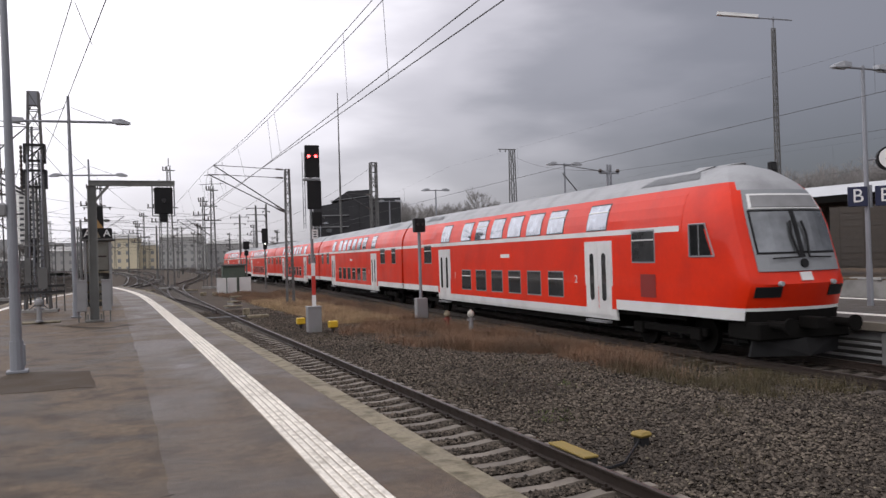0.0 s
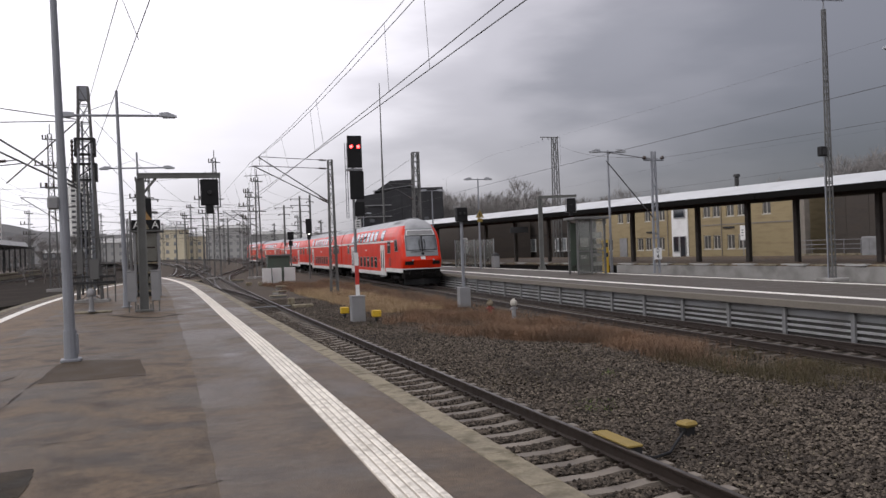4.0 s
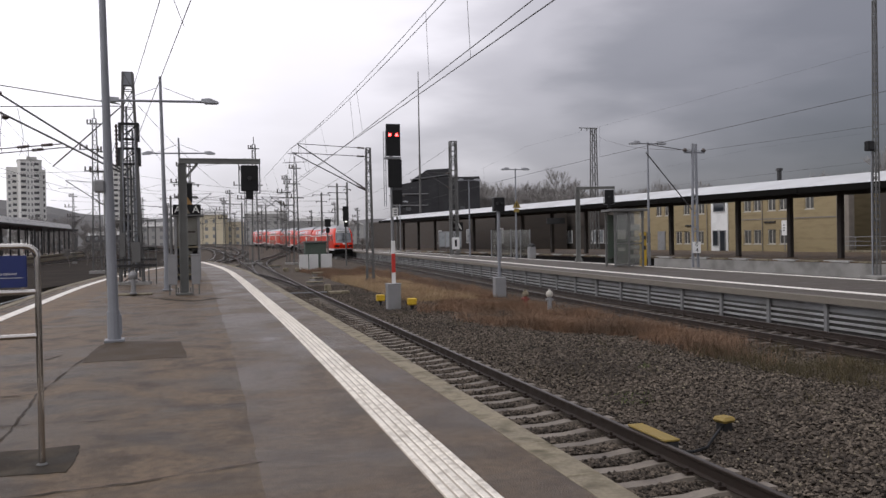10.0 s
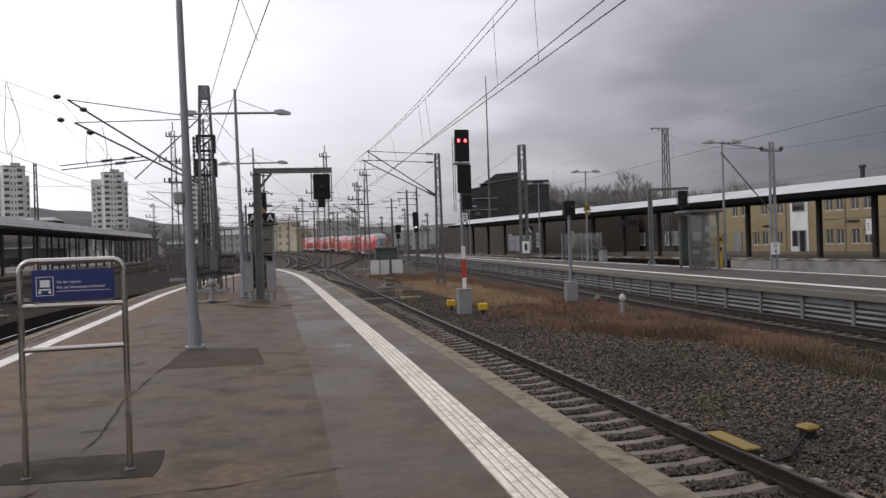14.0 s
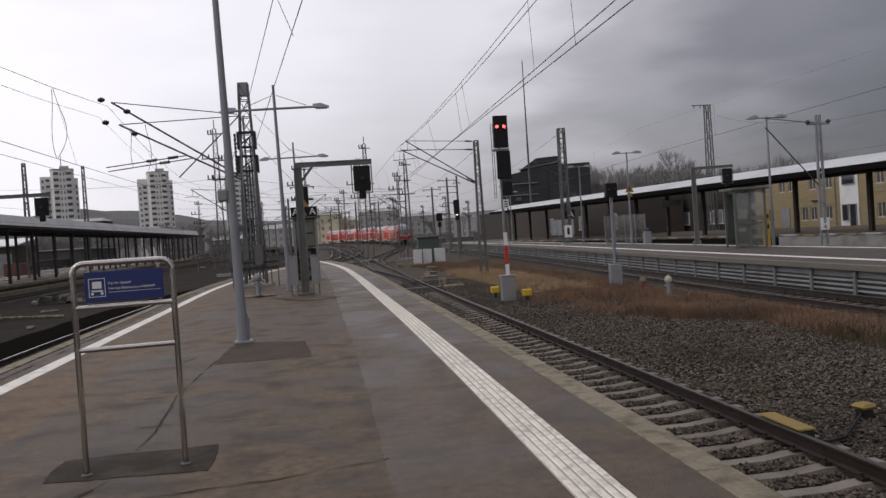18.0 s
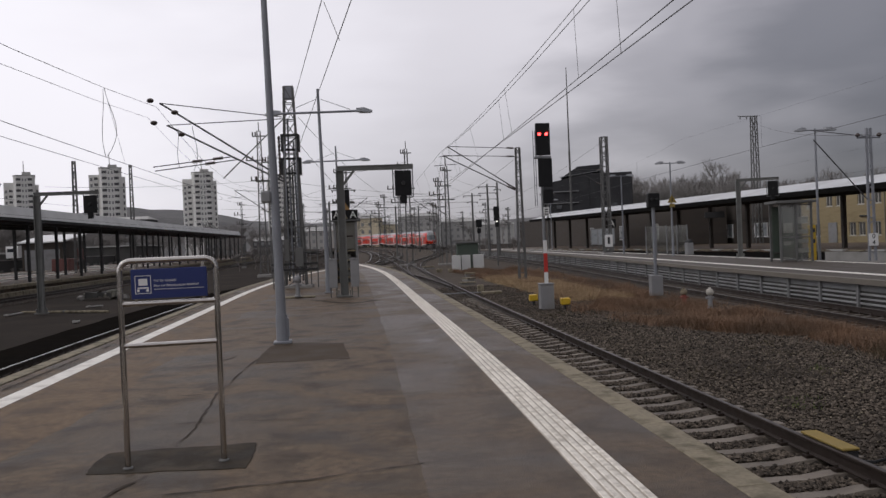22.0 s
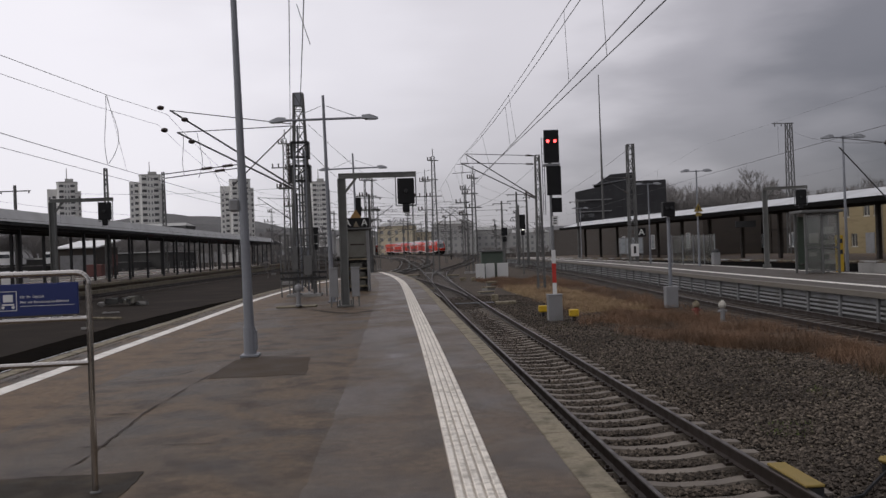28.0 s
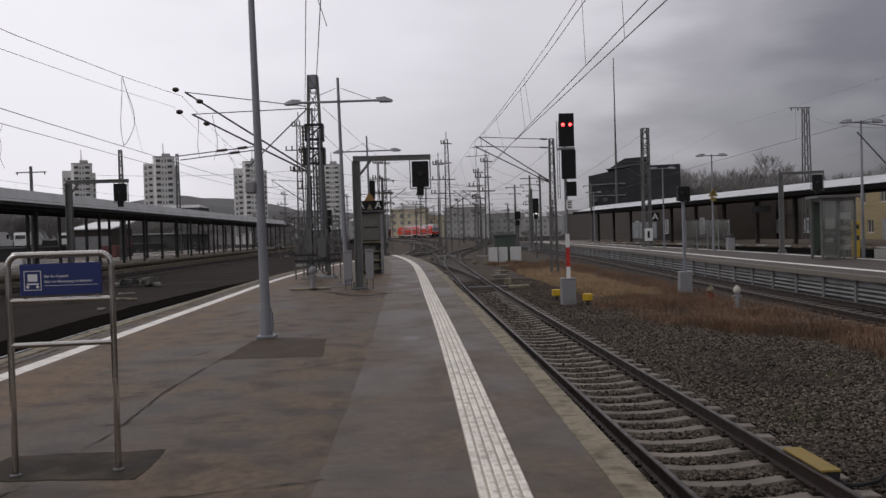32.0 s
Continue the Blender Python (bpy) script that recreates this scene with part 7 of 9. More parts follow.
def left_yard():
    """Low dark sheds, a white-roofed store and pale flats beyond the canopied platform."""
    for x, y, w, d, h, mat, label in ((-62, 60, 8, 24, 3.4, "shed", "low grey shed beyond the yard tracks"), (-64, 104, 8, 26, 3.7, "shed", "low grey shed beyond the yard tracks"),
                                      (-62, 150, 8, 30, 3.6, "shed", "low grey shed beyond the yard tracks"), (-60, 15, 8, 30, 3.2, "shed", "low grey shed beyond the yard tracks"),
                                      (-56, 205, 12, 30, 4.5, "shed", "low grey shed beyond the yard tracks")):
        t = thing("yard_shed", x, y, BED, label, "shed", 0, "yard sheds")
        part("wall", box(BM(), -w / 2, w / 2, -d / 2, d / 2, 0, h), mat, t)
        part("roof", box(BM(), -w / 2 - 0.4, w / 2 + 0.4, -d / 2 - 0.4, d / 2 + 0.4, h, h + 0.25), "fargrey", t)
        for k in np.arange(-d / 2 + 3, d / 2 - 2, 6.0):
            opening(t, pose(w / 2 + 0.02, k, 1.1, 0, 0, 90), 1.6, 1.2, "fargrey", sill=False)
    t = thing("white_store", -48.0, 138, BED, "low store with a white roof edge beyond the yard tracks", "shed", 0)
    part("wall", box(BM(), -3, 3, -5, 5, 0, 5.2), "shedbrown", t)
    part("red_panel", box(BM(), 3.0, 3.05, 1.7, 4.8, 2.2, 4.0), "faded_red", t, "faded red wall panel")
    part("side_panel", box(BM(), -2.6, 2.6, -5.05, -5.0, 0.4, 4.0), "boxgrey", t)
    bm = BM()
    v = [bm.verts.new(p) for p in ((-3.4, -5.6, 5.05), (3.4, -5.6, 5.05), (3.4, 5.5, 6.3), (-3.4, 5.5, 6.3), (-3.4, -5.6, 5.25), (3.4, -5.6, 5.25), (3.4, 5.5, 6.5), (-3.4, 5.5, 6.5))]
    for f in ((0, 3, 2, 1), (4, 5, 6, 7), (0, 1, 5, 4), (1, 2, 6, 5), (2, 3, 7, 6), (3, 0, 4, 7)):
        bm.faces.new([v[i] for i in f])
    part("roof", bm, "white", t, "white sheet roof sloping to the yard")
    part("door", box(BM(), 3.0, 3.06, -1.5, 1.5, 0.0, 2.6), "dark", t)
    t = thing("flat_block", -84.5, 157, BED, "pale flat-roofed block behind the canopied platform", "building", 24)
    part("wall", box(BM(), -9, 9, -8, 8, 0, 16.6), "tower", t)
    part("roof_storey", box(BM(), -4, 6, -6, 6, 16.6, 18.4), "charcoal", t, "dark recessed roof storey")
    for f in range(5):
        for k in range(6):
            opening(t, pose(-7.4 + 2.9 * k, -8.03, 1.6 + 2.9 * f), 1.5, 1.4, "white", sill=False)
            opening(t, pose(9.03, -6.0 + 2.4 * k, 1.6 + 2.9 * f, 0, 0, 90), 1.3, 1.5, "white", sill=False)


left_yard()


def loading_road():
    """A raised road beyond the outermost platform, with white vans on it."""
    t = tagged(new("loading_road"), "raised concrete loading road beyond the yard", "road", kind="structure")
    part("retaining_wall", box(BM(), -57.6, -53.2, 40, 196, BED, 1.55), "shed", t, "stained grey retaining wall")
    part("coping", box(BM(), -53.5, -53.1, 40, 196, 1.55, 1.72), "concrete", t)
    for y in (118.0, 127.5, 143.0, 166.0):
        v = thing("delivery_van", -55.4, y, 1.552, "white delivery van parked on the raised loading road", "van", 0, "parked vans")
        bm = BM()
        side = [(-2.5, 0.35), (2.05, 0.35), (2.55, 0.55), (2.5, 1.05), (1.75, 1.3), (1.2, 2.15), (0.9, 2.3), (-2.4, 2.3), (-2.55, 1.9)]
        rings = [[bm.verts.new((x, p, z)) for p, z in side] for x in (-0.95, 0.95)]
        for i in range(len(side)):
            j = (i + 1) % len(side)
            bm.faces.new((rings[0][i], rings[0][j], rings[1][j], rings[1][i]))
        bm.faces.new(rings[0][::-1])
        bm.faces.new(rings[1])
        body = part("body", bm, "white", v)
        for x in (-0.96, 0.90):
            part("side_window", box(BM(), x, x + 0.06, 0.7, 1.45, 1.35, 1.95, 0.01), "winglass", body)
        part("rear_window", box(BM(), -0.7, 0.7, -2.58, -2.5, 1.35, 1.9, 0.01), "winglass", body)
        for k in (-1.6, 1.6):
            for x in (-0.8, 0.8):
                part("wheel", tube(BM(), (x - 0.1, k, 0.33), (x + 0.1, k, 0.33), 0.33, seg=12), "under", v)


loading_road()


# ---- things on the platforms and between the tracks ----
def luggage_sign():
    t = thing("luggage_sign", -1.725, 7.2, 0, "stainless hoop stand with a blue luggage trolley sign", "sign", 4)
    w, r, top = 0.395, 0.09, 1.762
    pts = [(-w, 0, 0.0), (-w, 0, top - r)]
    pts += [(-w + r - r * math.cos(k), 0, top - r + r * math.sin(k)) for k in np.linspace(0.2, math.pi / 2, 6)]
    pts += [(w - r + r * math.sin(k), 0, top - r + r * math.cos(k)) for k in np.linspace(0.0, math.pi / 2 - 0.2, 6)]
    pts += [(w, 0, top - r), (w, 0, 0.0)]
    bm = BM()
    pipe(bm, pts, 0.025, 12)
    part("hoop", bm, "stainless", t, smooth=True)
    for x in (-w, w):
        part("foot_collar", lathe(BM(), [(0.045, 0.006), (0.045, 0.012), (0.03, 0.022)], 12, (x, 0, 0)), "mastgrey", t, "round floor collar")
    for z in (1.397, 1.044):
        bm = BM()
        tube(bm, (-w, 0, z), (w, 0, z), 0.021, seg=12)
        part("cross_rail", bm, "stainless", t, smooth=True)
    bm = BM()
    box(bm, -0.305, 0.32, -0.012, 0.012, 1.436, 1.69, 0.006)
    p = part("sign_panel", bm, "blue", t, "blue enamel panel")
    for x in (-0.27, 0.285):
        for z0, z1 in ((1.41, 1.44), (1.685, 1.742)):
            bm = BM()
            box(bm, x - 0.012, x + 0.012, -0.006, 0.006, z0, z1)
            part("panel_bracket", bm, "stainless", t)
    bm = BM()
    for x0, x1, z0, z1 in ((-0.272, -0.267, 1.48, 1.635), (-0.146, -0.141, 1.48, 1.635), (-0.272, -0.141, 1.63, 1.635), (-0.272, -0.141, 1.48, 1.485)):
        box(bm, x0, x1, -0.0155, -0.0125, z0, z1)
    part("pictogram_frame", bm, "white", p)
    bm = BM()
    box(bm, -0.243, -0.17, -0.0155, -0.0125, 1.55, 1.608)
    box(bm, -0.252, -0.161, -0.0155, -0.0125, 1.523, 1.536)
    for x in (-0.245, -0.17):
        tube(bm, (x, -0.0155, 1.508), (x, -0.0125, 1.508), 0.012, seg=10)
    part("trolley_pictogram", bm, "white", p)
    for text, z, size in (("Für Ihr Gepäck", 1.587, 0.030), ("Nur zur Benutzung im Bahnhof", 1.545, 0.029)):
        letter(p, text, pose(-0.118, -0.0128, z, 90), size, "white", "white sign lettering", "LEFT")
    bm = BM()
    box(bm, -0.118, 0.29, -0.0155, -0.0125, 1.512, 1.5155)
    part("rule", bm, "white", p)


luggage_sign()


def platform_marks():
    def sheet(name, pts, mat, label, z=0.008):
        rnd = random.Random(len(pts))
        pts = [(a[0] + (b[0] - a[0]) * k / 5 + rnd.uniform(-0.008, 0.008), a[1] + (b[1] - a[1]) * k / 5 + rnd.uniform(-0.012, 0.012))
               for a, b in zip(pts, pts[1:] + pts[:1]) for k in range(5)]
        bm = BM()
        top = [bm.verts.new((x, y, z)) for x, y in pts]
        low = [bm.verts.new((x, y, 0.0)) for x, y in pts]
        bm.faces.new(top)
        for i in range(len(pts)):
            j = (i + 1) % len(pts)
            bm.faces.new((top[i], top[j], low[j], low[i]))
        part(name, bm, mat, PLATFORM, label)

    def crack(pts, w=0.035):
        rnd = random.Random(len(pts) + int(100 * abs(pts[0][0])))
        fine = []
        for a, b in zip(pts, pts[1:]):
            n = max(2, int(math.dist(a, b) / 0.12))
            for k in range(n):
                s = k / n
                fine.append(Vector((a[0] + (b[0] - a[0]) * s + rnd.uniform(-0.018, 0.018), a[1] + (b[1] - a[1]) * s + rnd.uniform(-0.025, 0.025), 0.0)))
        fine.append(Vector((*pts[-1], 0)))
        bm = BM()
        prev = None
        for i, p in enumerate(fine):
            d = (fine[min(i + 1, len(fine) - 1)] - fine[max(i - 1, 0)]).normalized()
            s = Vector((d.y, -d.x, 0)) * w * (rnd.uniform(0.02, 0.5) if noise.noise((p.x * 1.7, p.y * 1.7, 3.0)) > -0.22 else 0.02)
            v = [bm.verts.new(p + s + Vector((0, 0, 0.0072))), bm.verts.new(p - s + Vector((0, 0, 0.0075)))]
            if prev:
                bm.faces.new((prev[0], prev[1], v[1], v[0]))
            prev = v
        part("crack", bm, "tar", PLATFORM, "tar-filled crack in the asphalt")

    sheet("patch_under_sign", [(-2.44, 7.08), (-2.1, 7.02), (-1.67, 7.01), (-1.35, 6.95), (-1.11, 6.94), (-1.10, 7.4), (-1.125, 7.84), (-1.55, 7.81), (-1.95, 7.83), (-2.46, 7.78), (-2.48, 7.4)], "stained", "dark square patch under the sign", 0.005)
    sheet("patch_by_lamp", [(-1.78, 13.25), (-1.45, 13.32), (-1.0, 13.22), (-0.6, 13.34), (-0.29, 13.24), (-0.31, 13.9), (-0.38, 14.6), (-0.42, 15.4), (-0.8, 15.5), (-1.1, 15.75), (-1.62, 15.9), (-1.75, 15.4), (-1.8, 14.4)], "patch", "dark patch round the lamp foot", 0.005)
    crack([(-2.5, 8.95), (-0.75, 8.8)])
    crack([(-2.2, 6.0), (-1.9, 6.9)], 0.05)
    crack([(-1.88, 7.88), (-1.84, 8.66), (-1.95, 10.55), (-1.85, 13.11), (-1.62, 15.38), (-1.2, 15.5)], 0.045)
    crack([(-1.7, 6.3), (-0.6, 6.45), (0.36, 6.7)], 0.035)
    crack([(-2.9, 13.5), (-2.35, 13.85), (-2.2, 14.3)], 0.05)
    crack([(-2.85, 10.6), (-1.9, 10.7)], 0.05)
    crack([(-1.64, 28.26), (-0.81, 26.37), (-0.12, 25.67), (0.49, 26.55)], 0.5)
    crack([(-5.05, 5.0), (-5.1, 20.0), (-5.15, 36.0)], 0.08)


def standpipe(x, y, z, h, label, mat="boxgrey", cap="boxgrey"):
    t = thing("hydrant", x, y, z, label, "hydrant", 0, "hydrants")
    k = h / 0.8
    bm = BM()
    lathe(bm, [(0.12, 0), (0.12, 0.05), (0.08, 0.07), (0.075, 0.5), (0.085, 0.52)], 12)
    for v in bm.verts:
        v.co.z *= k
    part("body", bm, mat, t)
    bm = BM()
    lathe(bm, [(0.085, 0.52), (0.12, 0.56), (0.13, 0.64), (0.10, 0.72), (0.045, 0.76), (0.04, 0.8)], 12)
    for v in bm.verts:
        v.co.z *= k
    part("cap", bm, cap, t)
    for s in (-1, 1):
        bm = BM()
        tube(bm, (s * 0.06, 0, 0.42 * k), (s * 0.15, 0, 0.42 * k), 0.04, seg=8)
        part("outlet", bm, mat, t)


def platform_clutter():
    bm = BM()
    box(bm, -0.7, 0.7, -0.35, 0.35, 0.0, 0.05, 0.01)
    s = tagged(part("base_slab", bm, "kerb"), "pale concrete slab under the hydrant", "slab")
    s.matrix_basis = pose(-2.3, 29.9, 0.004)
    standpipe(-2.2, 29.5, 0.055, 0.8, "grey hydrant on a concrete slab")
    t = thing("relay_cabinet", -0.55, 40.4, 0, "tall weathered relay cabinet with open shelves and letter boards", "cabinet")
    bm = BM()
    for x0, x1, y0, y1, z0, z1 in ((-0.58, -0.46, -0.4, 0.4, 0, 2.95), (0.46, 0.58, -0.4, 0.4, 0, 2.95), (-0.46, 0.46, 0.34, 0.4, 0, 2.95)):
        box(bm, x0, x1, y0, y1, z0, z1)
    part("body", bm, "boxgrey", t, "grey steel side panels")
    part("upper_door", box(BM(), -0.45, 0.45, -0.39, -0.33, 1.62, 2.9, 0.01), "cabinet_brown", t, "weathered brown upper door")
    part("door_stain", box(BM(), -0.3, 0.36, -0.396, -0.39, 2.2, 2.27), "rail", t, "rust-brown hinge bar")
    for z in (0.22, 0.62, 1.05, 1.5):
        bm = BM()
        box(bm, -0.46, 0.46, -0.38, 0.34, z, z + 0.07)
        part("shelf", bm, "kerb", t, "pale shelf")
    for z in (0.30, 0.70, 1.13):
        bm = BM()
        box(bm, -0.38, 0.2 if z > 1 else 0.36, -0.2, 0.2, z, z + 0.24, 0.01)
        part("relay_rack", bm, "cabinet_brown", t, "brown relay racks on the shelf")
    bm = BM()
    box(bm, -0.7, 0.75, -0.5, 0.5, 2.95, 3.03, 0.01)
    part("lid", bm, "mastgrey", t)
    bm = BM()
    box(bm, -0.62, 0.62, -0.46, -0.42, 3.03, 3.5)
    b = part("letter_board", bm, "black", t, "black board with white letters")
    for x in (-0.4, 0.4):
        letter(b, "A", pose(x, -0.465, 3.26, 90), 0.46, "white", "white letter")
    bm = BM()
    v = [(-0.27, 3.5), (0.27, 3.5), (0, 3.92)]
    f = [bm.verts.new((x, -0.35, z)) for x, z in v]
    g = [bm.verts.new((x, -0.38, z)) for x, z in v]
    bm.faces.new(f)
    bm.faces.new(g)
    for i in range(3):
        j = (i + 1) % 3
        bm.faces.new((f[i], f[j], g[j], g[i]))
    part("warning_triangle", bm, "amber", t, "yellow warning triangle")
    bm = BM()
    f, g = [[bm.verts.new((x, y, z)) for x, z in ((-0.14, 3.08), (0.14, 3.08), (0, 3.36))] for y in (-0.475, -0.462)]
    bm.faces.new(f)
    bm.faces.new(g)
    for i in range(3):
        bm.faces.new((f[i], f[(i + 1) % 3], g[(i + 1) % 3], g[i]))
    part("small_triangle", bm, "kerb", t, "small pale triangle between the letters")
    bm = BM()
    box(bm, 0.0, 0.26, -0.1, 0.1, 3.6, 4.5, 0.02)
    box(bm, 0.1, 0.16, -0.05, 0.05, 3.03, 3.62)
    part("small_signal", bm, "black", t, "black signal head above the cabinet")
    for x in (-0.92, -0.18):
        c = thing("junction_box", x, 29.0, 0.0, "narrow grey junction box beside the gantry foot", "cabinet", 0, "junction boxes")
        bm = BM()
        box(bm, -0.14, 0.14, -0.1, 0.1, 0.35, 1.32, 0.01)
        part("body", bm, "boxgrey", c)
        bm = BM()
        box(bm, -0.16, 0.16, -0.12, 0.12, 1.32, 1.36)
        part("lid", bm, "boxgrey", c)
        for s in (-0.1, 0.1):
            bm = BM()
            box(bm, s - 0.02, s + 0.02, -0.03, 0.03, 0.0, 0.35)
            part("leg", bm, "mastgrey", c)


platform_clutter()


def island_things():
    for x, y in ((7.05, 33.2), (7.72, 30.6)):
        t = thing("marker_box", x, y, BED, "small yellow lidded box on a post in the ballast", "marker", 0, "yellow markers")
        bm = BM()
        box(bm, -0.05, 0.05, -0.05, 0.05, 0, 0.2)
        part("post", bm, "dark", t)
        bm = BM()
        box(bm, -0.17, 0.17, -0.14, 0.14, 0.18, 0.44, 0.03)
        part("body", bm, "yellow", t)
    t = thing("marker_box", 6.84, 9.8, BED, "yellow capped marker in the ballast", "marker", 12, "yellow markers")
    bm = BM()
    box(bm, -0.08, 0.08, -0.07, 0.07, 0, 0.13)
    part("post", bm, "dark", t)
    bm = BM()
    box(bm, -0.12, 0.12, -0.12, 0.12, 0.12, 0.2, 0.035)
    part("cap", bm, "olive", t)
    t = thing("track_magnet", 5.37, 9.2, BED, "yellow-topped track magnet box beside the rail", "magnet box", -1)
    bm = BM()
    box(bm, -0.1, 0.1, -0.45, 0.45, 0.02, 0.22, 0.015)
    part("body", bm, "dark", t)
    bm = BM()
    box(bm, -0.105, 0.105, -0.46, 0.46, 0.22, 0.25, 0.008)
    part("lid", bm, "olive", t, "scuffed yellow lid")
    c = thing("cable", 5.6, 9.1, BED, "black cable on the ballast", "cable")
    bm = BM()
    pipe(bm, [(-0.15, -0.3, 0.08), (0.05, -0.35, 0.07), (0.35, -0.2, 0.06), (0.72, 0.2, 0.06), (1.18, 0.66, 0.08)], 0.02, 6)
    part("run", bm, "black", c)
    standpipe(11.7, 28.9, BED, 0.72, "weathered red hydrant in dry grass", "hydrant_red", "kerb")
    standpipe(12.15, 27.7, BED, 0.78, "pale grey hydrant in dry grass", "boxgrey", "winframe")
    standpipe(-18.9, 41.5, BED, 1.35, "red hydrant between the yard tracks", "hydrant_red", "hydrant_red")
    t = thing("point_machine", 6.75, 41.2, BED, "pale point machine with a yellow lamp beside the turnout", "point machine")
    bm = BM()
    box(bm, -0.6, 0.4, -0.25, 0.25, 0.0, 0.15, 0.03)
    part("casing", bm, "kerb", t)
    bm = BM()
    box(bm, -0.62, -0.3, 1.2, 1.5, 0.0, 0.42, 0.03)
    part("lamp_box", bm, "kerb", t)
    bm = BM()
    for dy in (-0.12, 0.12):
        tube(bm, (-0.7, dy, 0.12), (-2.6, dy, 0.12), 0.025, seg=6)
    part("drive_rod", bm, "galv", t)
    for x, y, w in ((7.3, 73.5, 0.5), (8.1, 72.0, 0.35)):
        t = thing("point_lamp", x, y, BED, "yellowish point lantern in the ballast", "lantern", 0, "point lanterns")
        bm = BM()
        box(bm, -w / 2, w / 2, -0.2, 0.2, 0.0, 0.3, 0.04)
        part("body", bm, "kerb", t)
    for x, y, w, d, h, turn in ((6.9, 52.0, 0.5, 0.3, 0.16, 10), (7.6, 56.5, 0.35, 0.35, 0.22, 30), (3.6, 60.5, 0.8, 0.25, 0.1, -8), (8.6, 63.0, 0.4, 0.3, 0.3, 0),
                                (2.4, 66.0, 0.6, 0.4, 0.12, 24), (9.4, 68.0, 0.9, 0.3, 0.12, 70), (7.2, 84.0, 0.6, 0.4, 0.3, 5), (3.2, 90.0, 0.9, 0.5, 0.25, -20)):
        t = thing("duct_cover", x, y, BED - 0.04, "weathered pale concrete duct cover in the ballast", "duct cover", turn, "duct covers")
        part("lid", box(BM(), -w, w, -d, d, h * 0.6, h, 0.02), "kerb", t)
        part("base", box(BM(), -w * 0.92, w * 0.92, -d * 0.9, d * 0.9, 0.0, h * 0.6), "concrete", t)
    t = thing("equipment_hut", 10.55, 78.5, BED, "dark green equipment hut in the grass", "hut", -4)
    bm = BM()
    box(bm, -1.0, 1.0, -1.2, 1.2, 0, 2.45, 0.03)
    part("wall", bm, "green", t)
    bm = BM()
    box(bm, -1.12, 1.12, -1.35, 1.35, 2.45, 2.6, 0.02)
    part("roof", bm, "mastgrey", t)
    bm = BM()
    box(bm, -0.4, 0.4, -1.24, -1.2, 0.1, 2.1)
    part("door", bm, "green", t)
    for k, x in enumerate((9.1, 10.05, 11.15)):
        t = thing("concrete_panel", x, 75.5 + 0.3 * k, BED, "upright pale concrete panel before the hut", "panel", 0, "concrete panels")
        bm = BM()
        box(bm, -0.4, 0.4 + 0.2 * (k == 2), -0.12, 0.12, 0, 1.4, 0.02)
        part("slab", bm, "roofgrey", t)
    t = thing("scrap_pile", -16.45, 55.6, BED, "jagged heap of broken concrete and bent scrap between the yard tracks", "rubble")
    rnd = random.Random(3)
    for k in range(16):
        x, y, r = rnd.uniform(-1.5, 1.5), rnd.uniform(-0.7, 0.7), rnd.uniform(0.14, 0.42)
        bm = box(BM(), -r, r, -r * 0.45, r * 0.45, -0.05, r * rnd.uniform(0.4, 0.9), 0.02)
        for v in bm.verts:
            v.co += Vector((rnd.uniform(-0.2, 0.2), rnd.uniform(-0.2, 0.2), rnd.uniform(-0.1, 0.25))) * r
        bmesh.ops.rotate(bm, verts=bm.verts, cent=(0, 0, 0), matrix=Matrix.Rotation(rnd.uniform(0, 3), 3, "Z") @ Matrix.Rotation(rnd.uniform(-0.5, 0.5), 3, "X"))
        bmesh.ops.translate(bm, verts=bm.verts, vec=(x, y, 0.12 if abs(x) < 0.8 else 0.02))
        part("lump", bm, ("concrete", "cabinet_brown", "shed")[k % 3], t)
    p = thing("cable_duct", -14.9, 43.6, BED - 0.06, "long pale cable duct lying across the yard ground", "duct", -28)
    part("pipe", tube(BM(), (-2.9, 0, 0.06), (2.9, 0, 0.06), 0.06, seg=8), "kerb", p)
    part("clamp", box(BM(), -0.05, 0.05, -0.09, 0.09, 0.0, 0.13, 0.01), "mastgrey", p)
    for x, y, n, turn in ((-15.8, 33.0, 1.2, 60), (-12.2, 37.0, 0.8, 100), (-17.5, 44.0, 1.6, 85), (-14.6, 47.5, 0.9, 40)):
        b = thing("old_board", x, y, BED - 0.055, "weathered pale board lying on the dark yard ground", "board", turn, "boards in the yard")
        part("plank", box(BM(), -n / 2, n / 2, -0.11, 0.11, 0.0, 0.06, 0.01), "concrete", b)
        part("batten", box(BM(), -n / 2 + 0.1, -n / 2 + 0.2, -0.12, 0.12, 0.06, 0.1), "concrete", b)
    for k in range(5):
        x = rnd.uniform(-1.3, 1.1)
        part("bent_bar", pipe(BM(), [(x, -0.4, 0.05), (x + 0.4, -0.1, 0.5), (x + rnd.uniform(0.5, 1.1), 0.3, rnd.uniform(0.25, 0.7))], 0.03, 5), "rail", t, "rusty bent bar")


island_things()


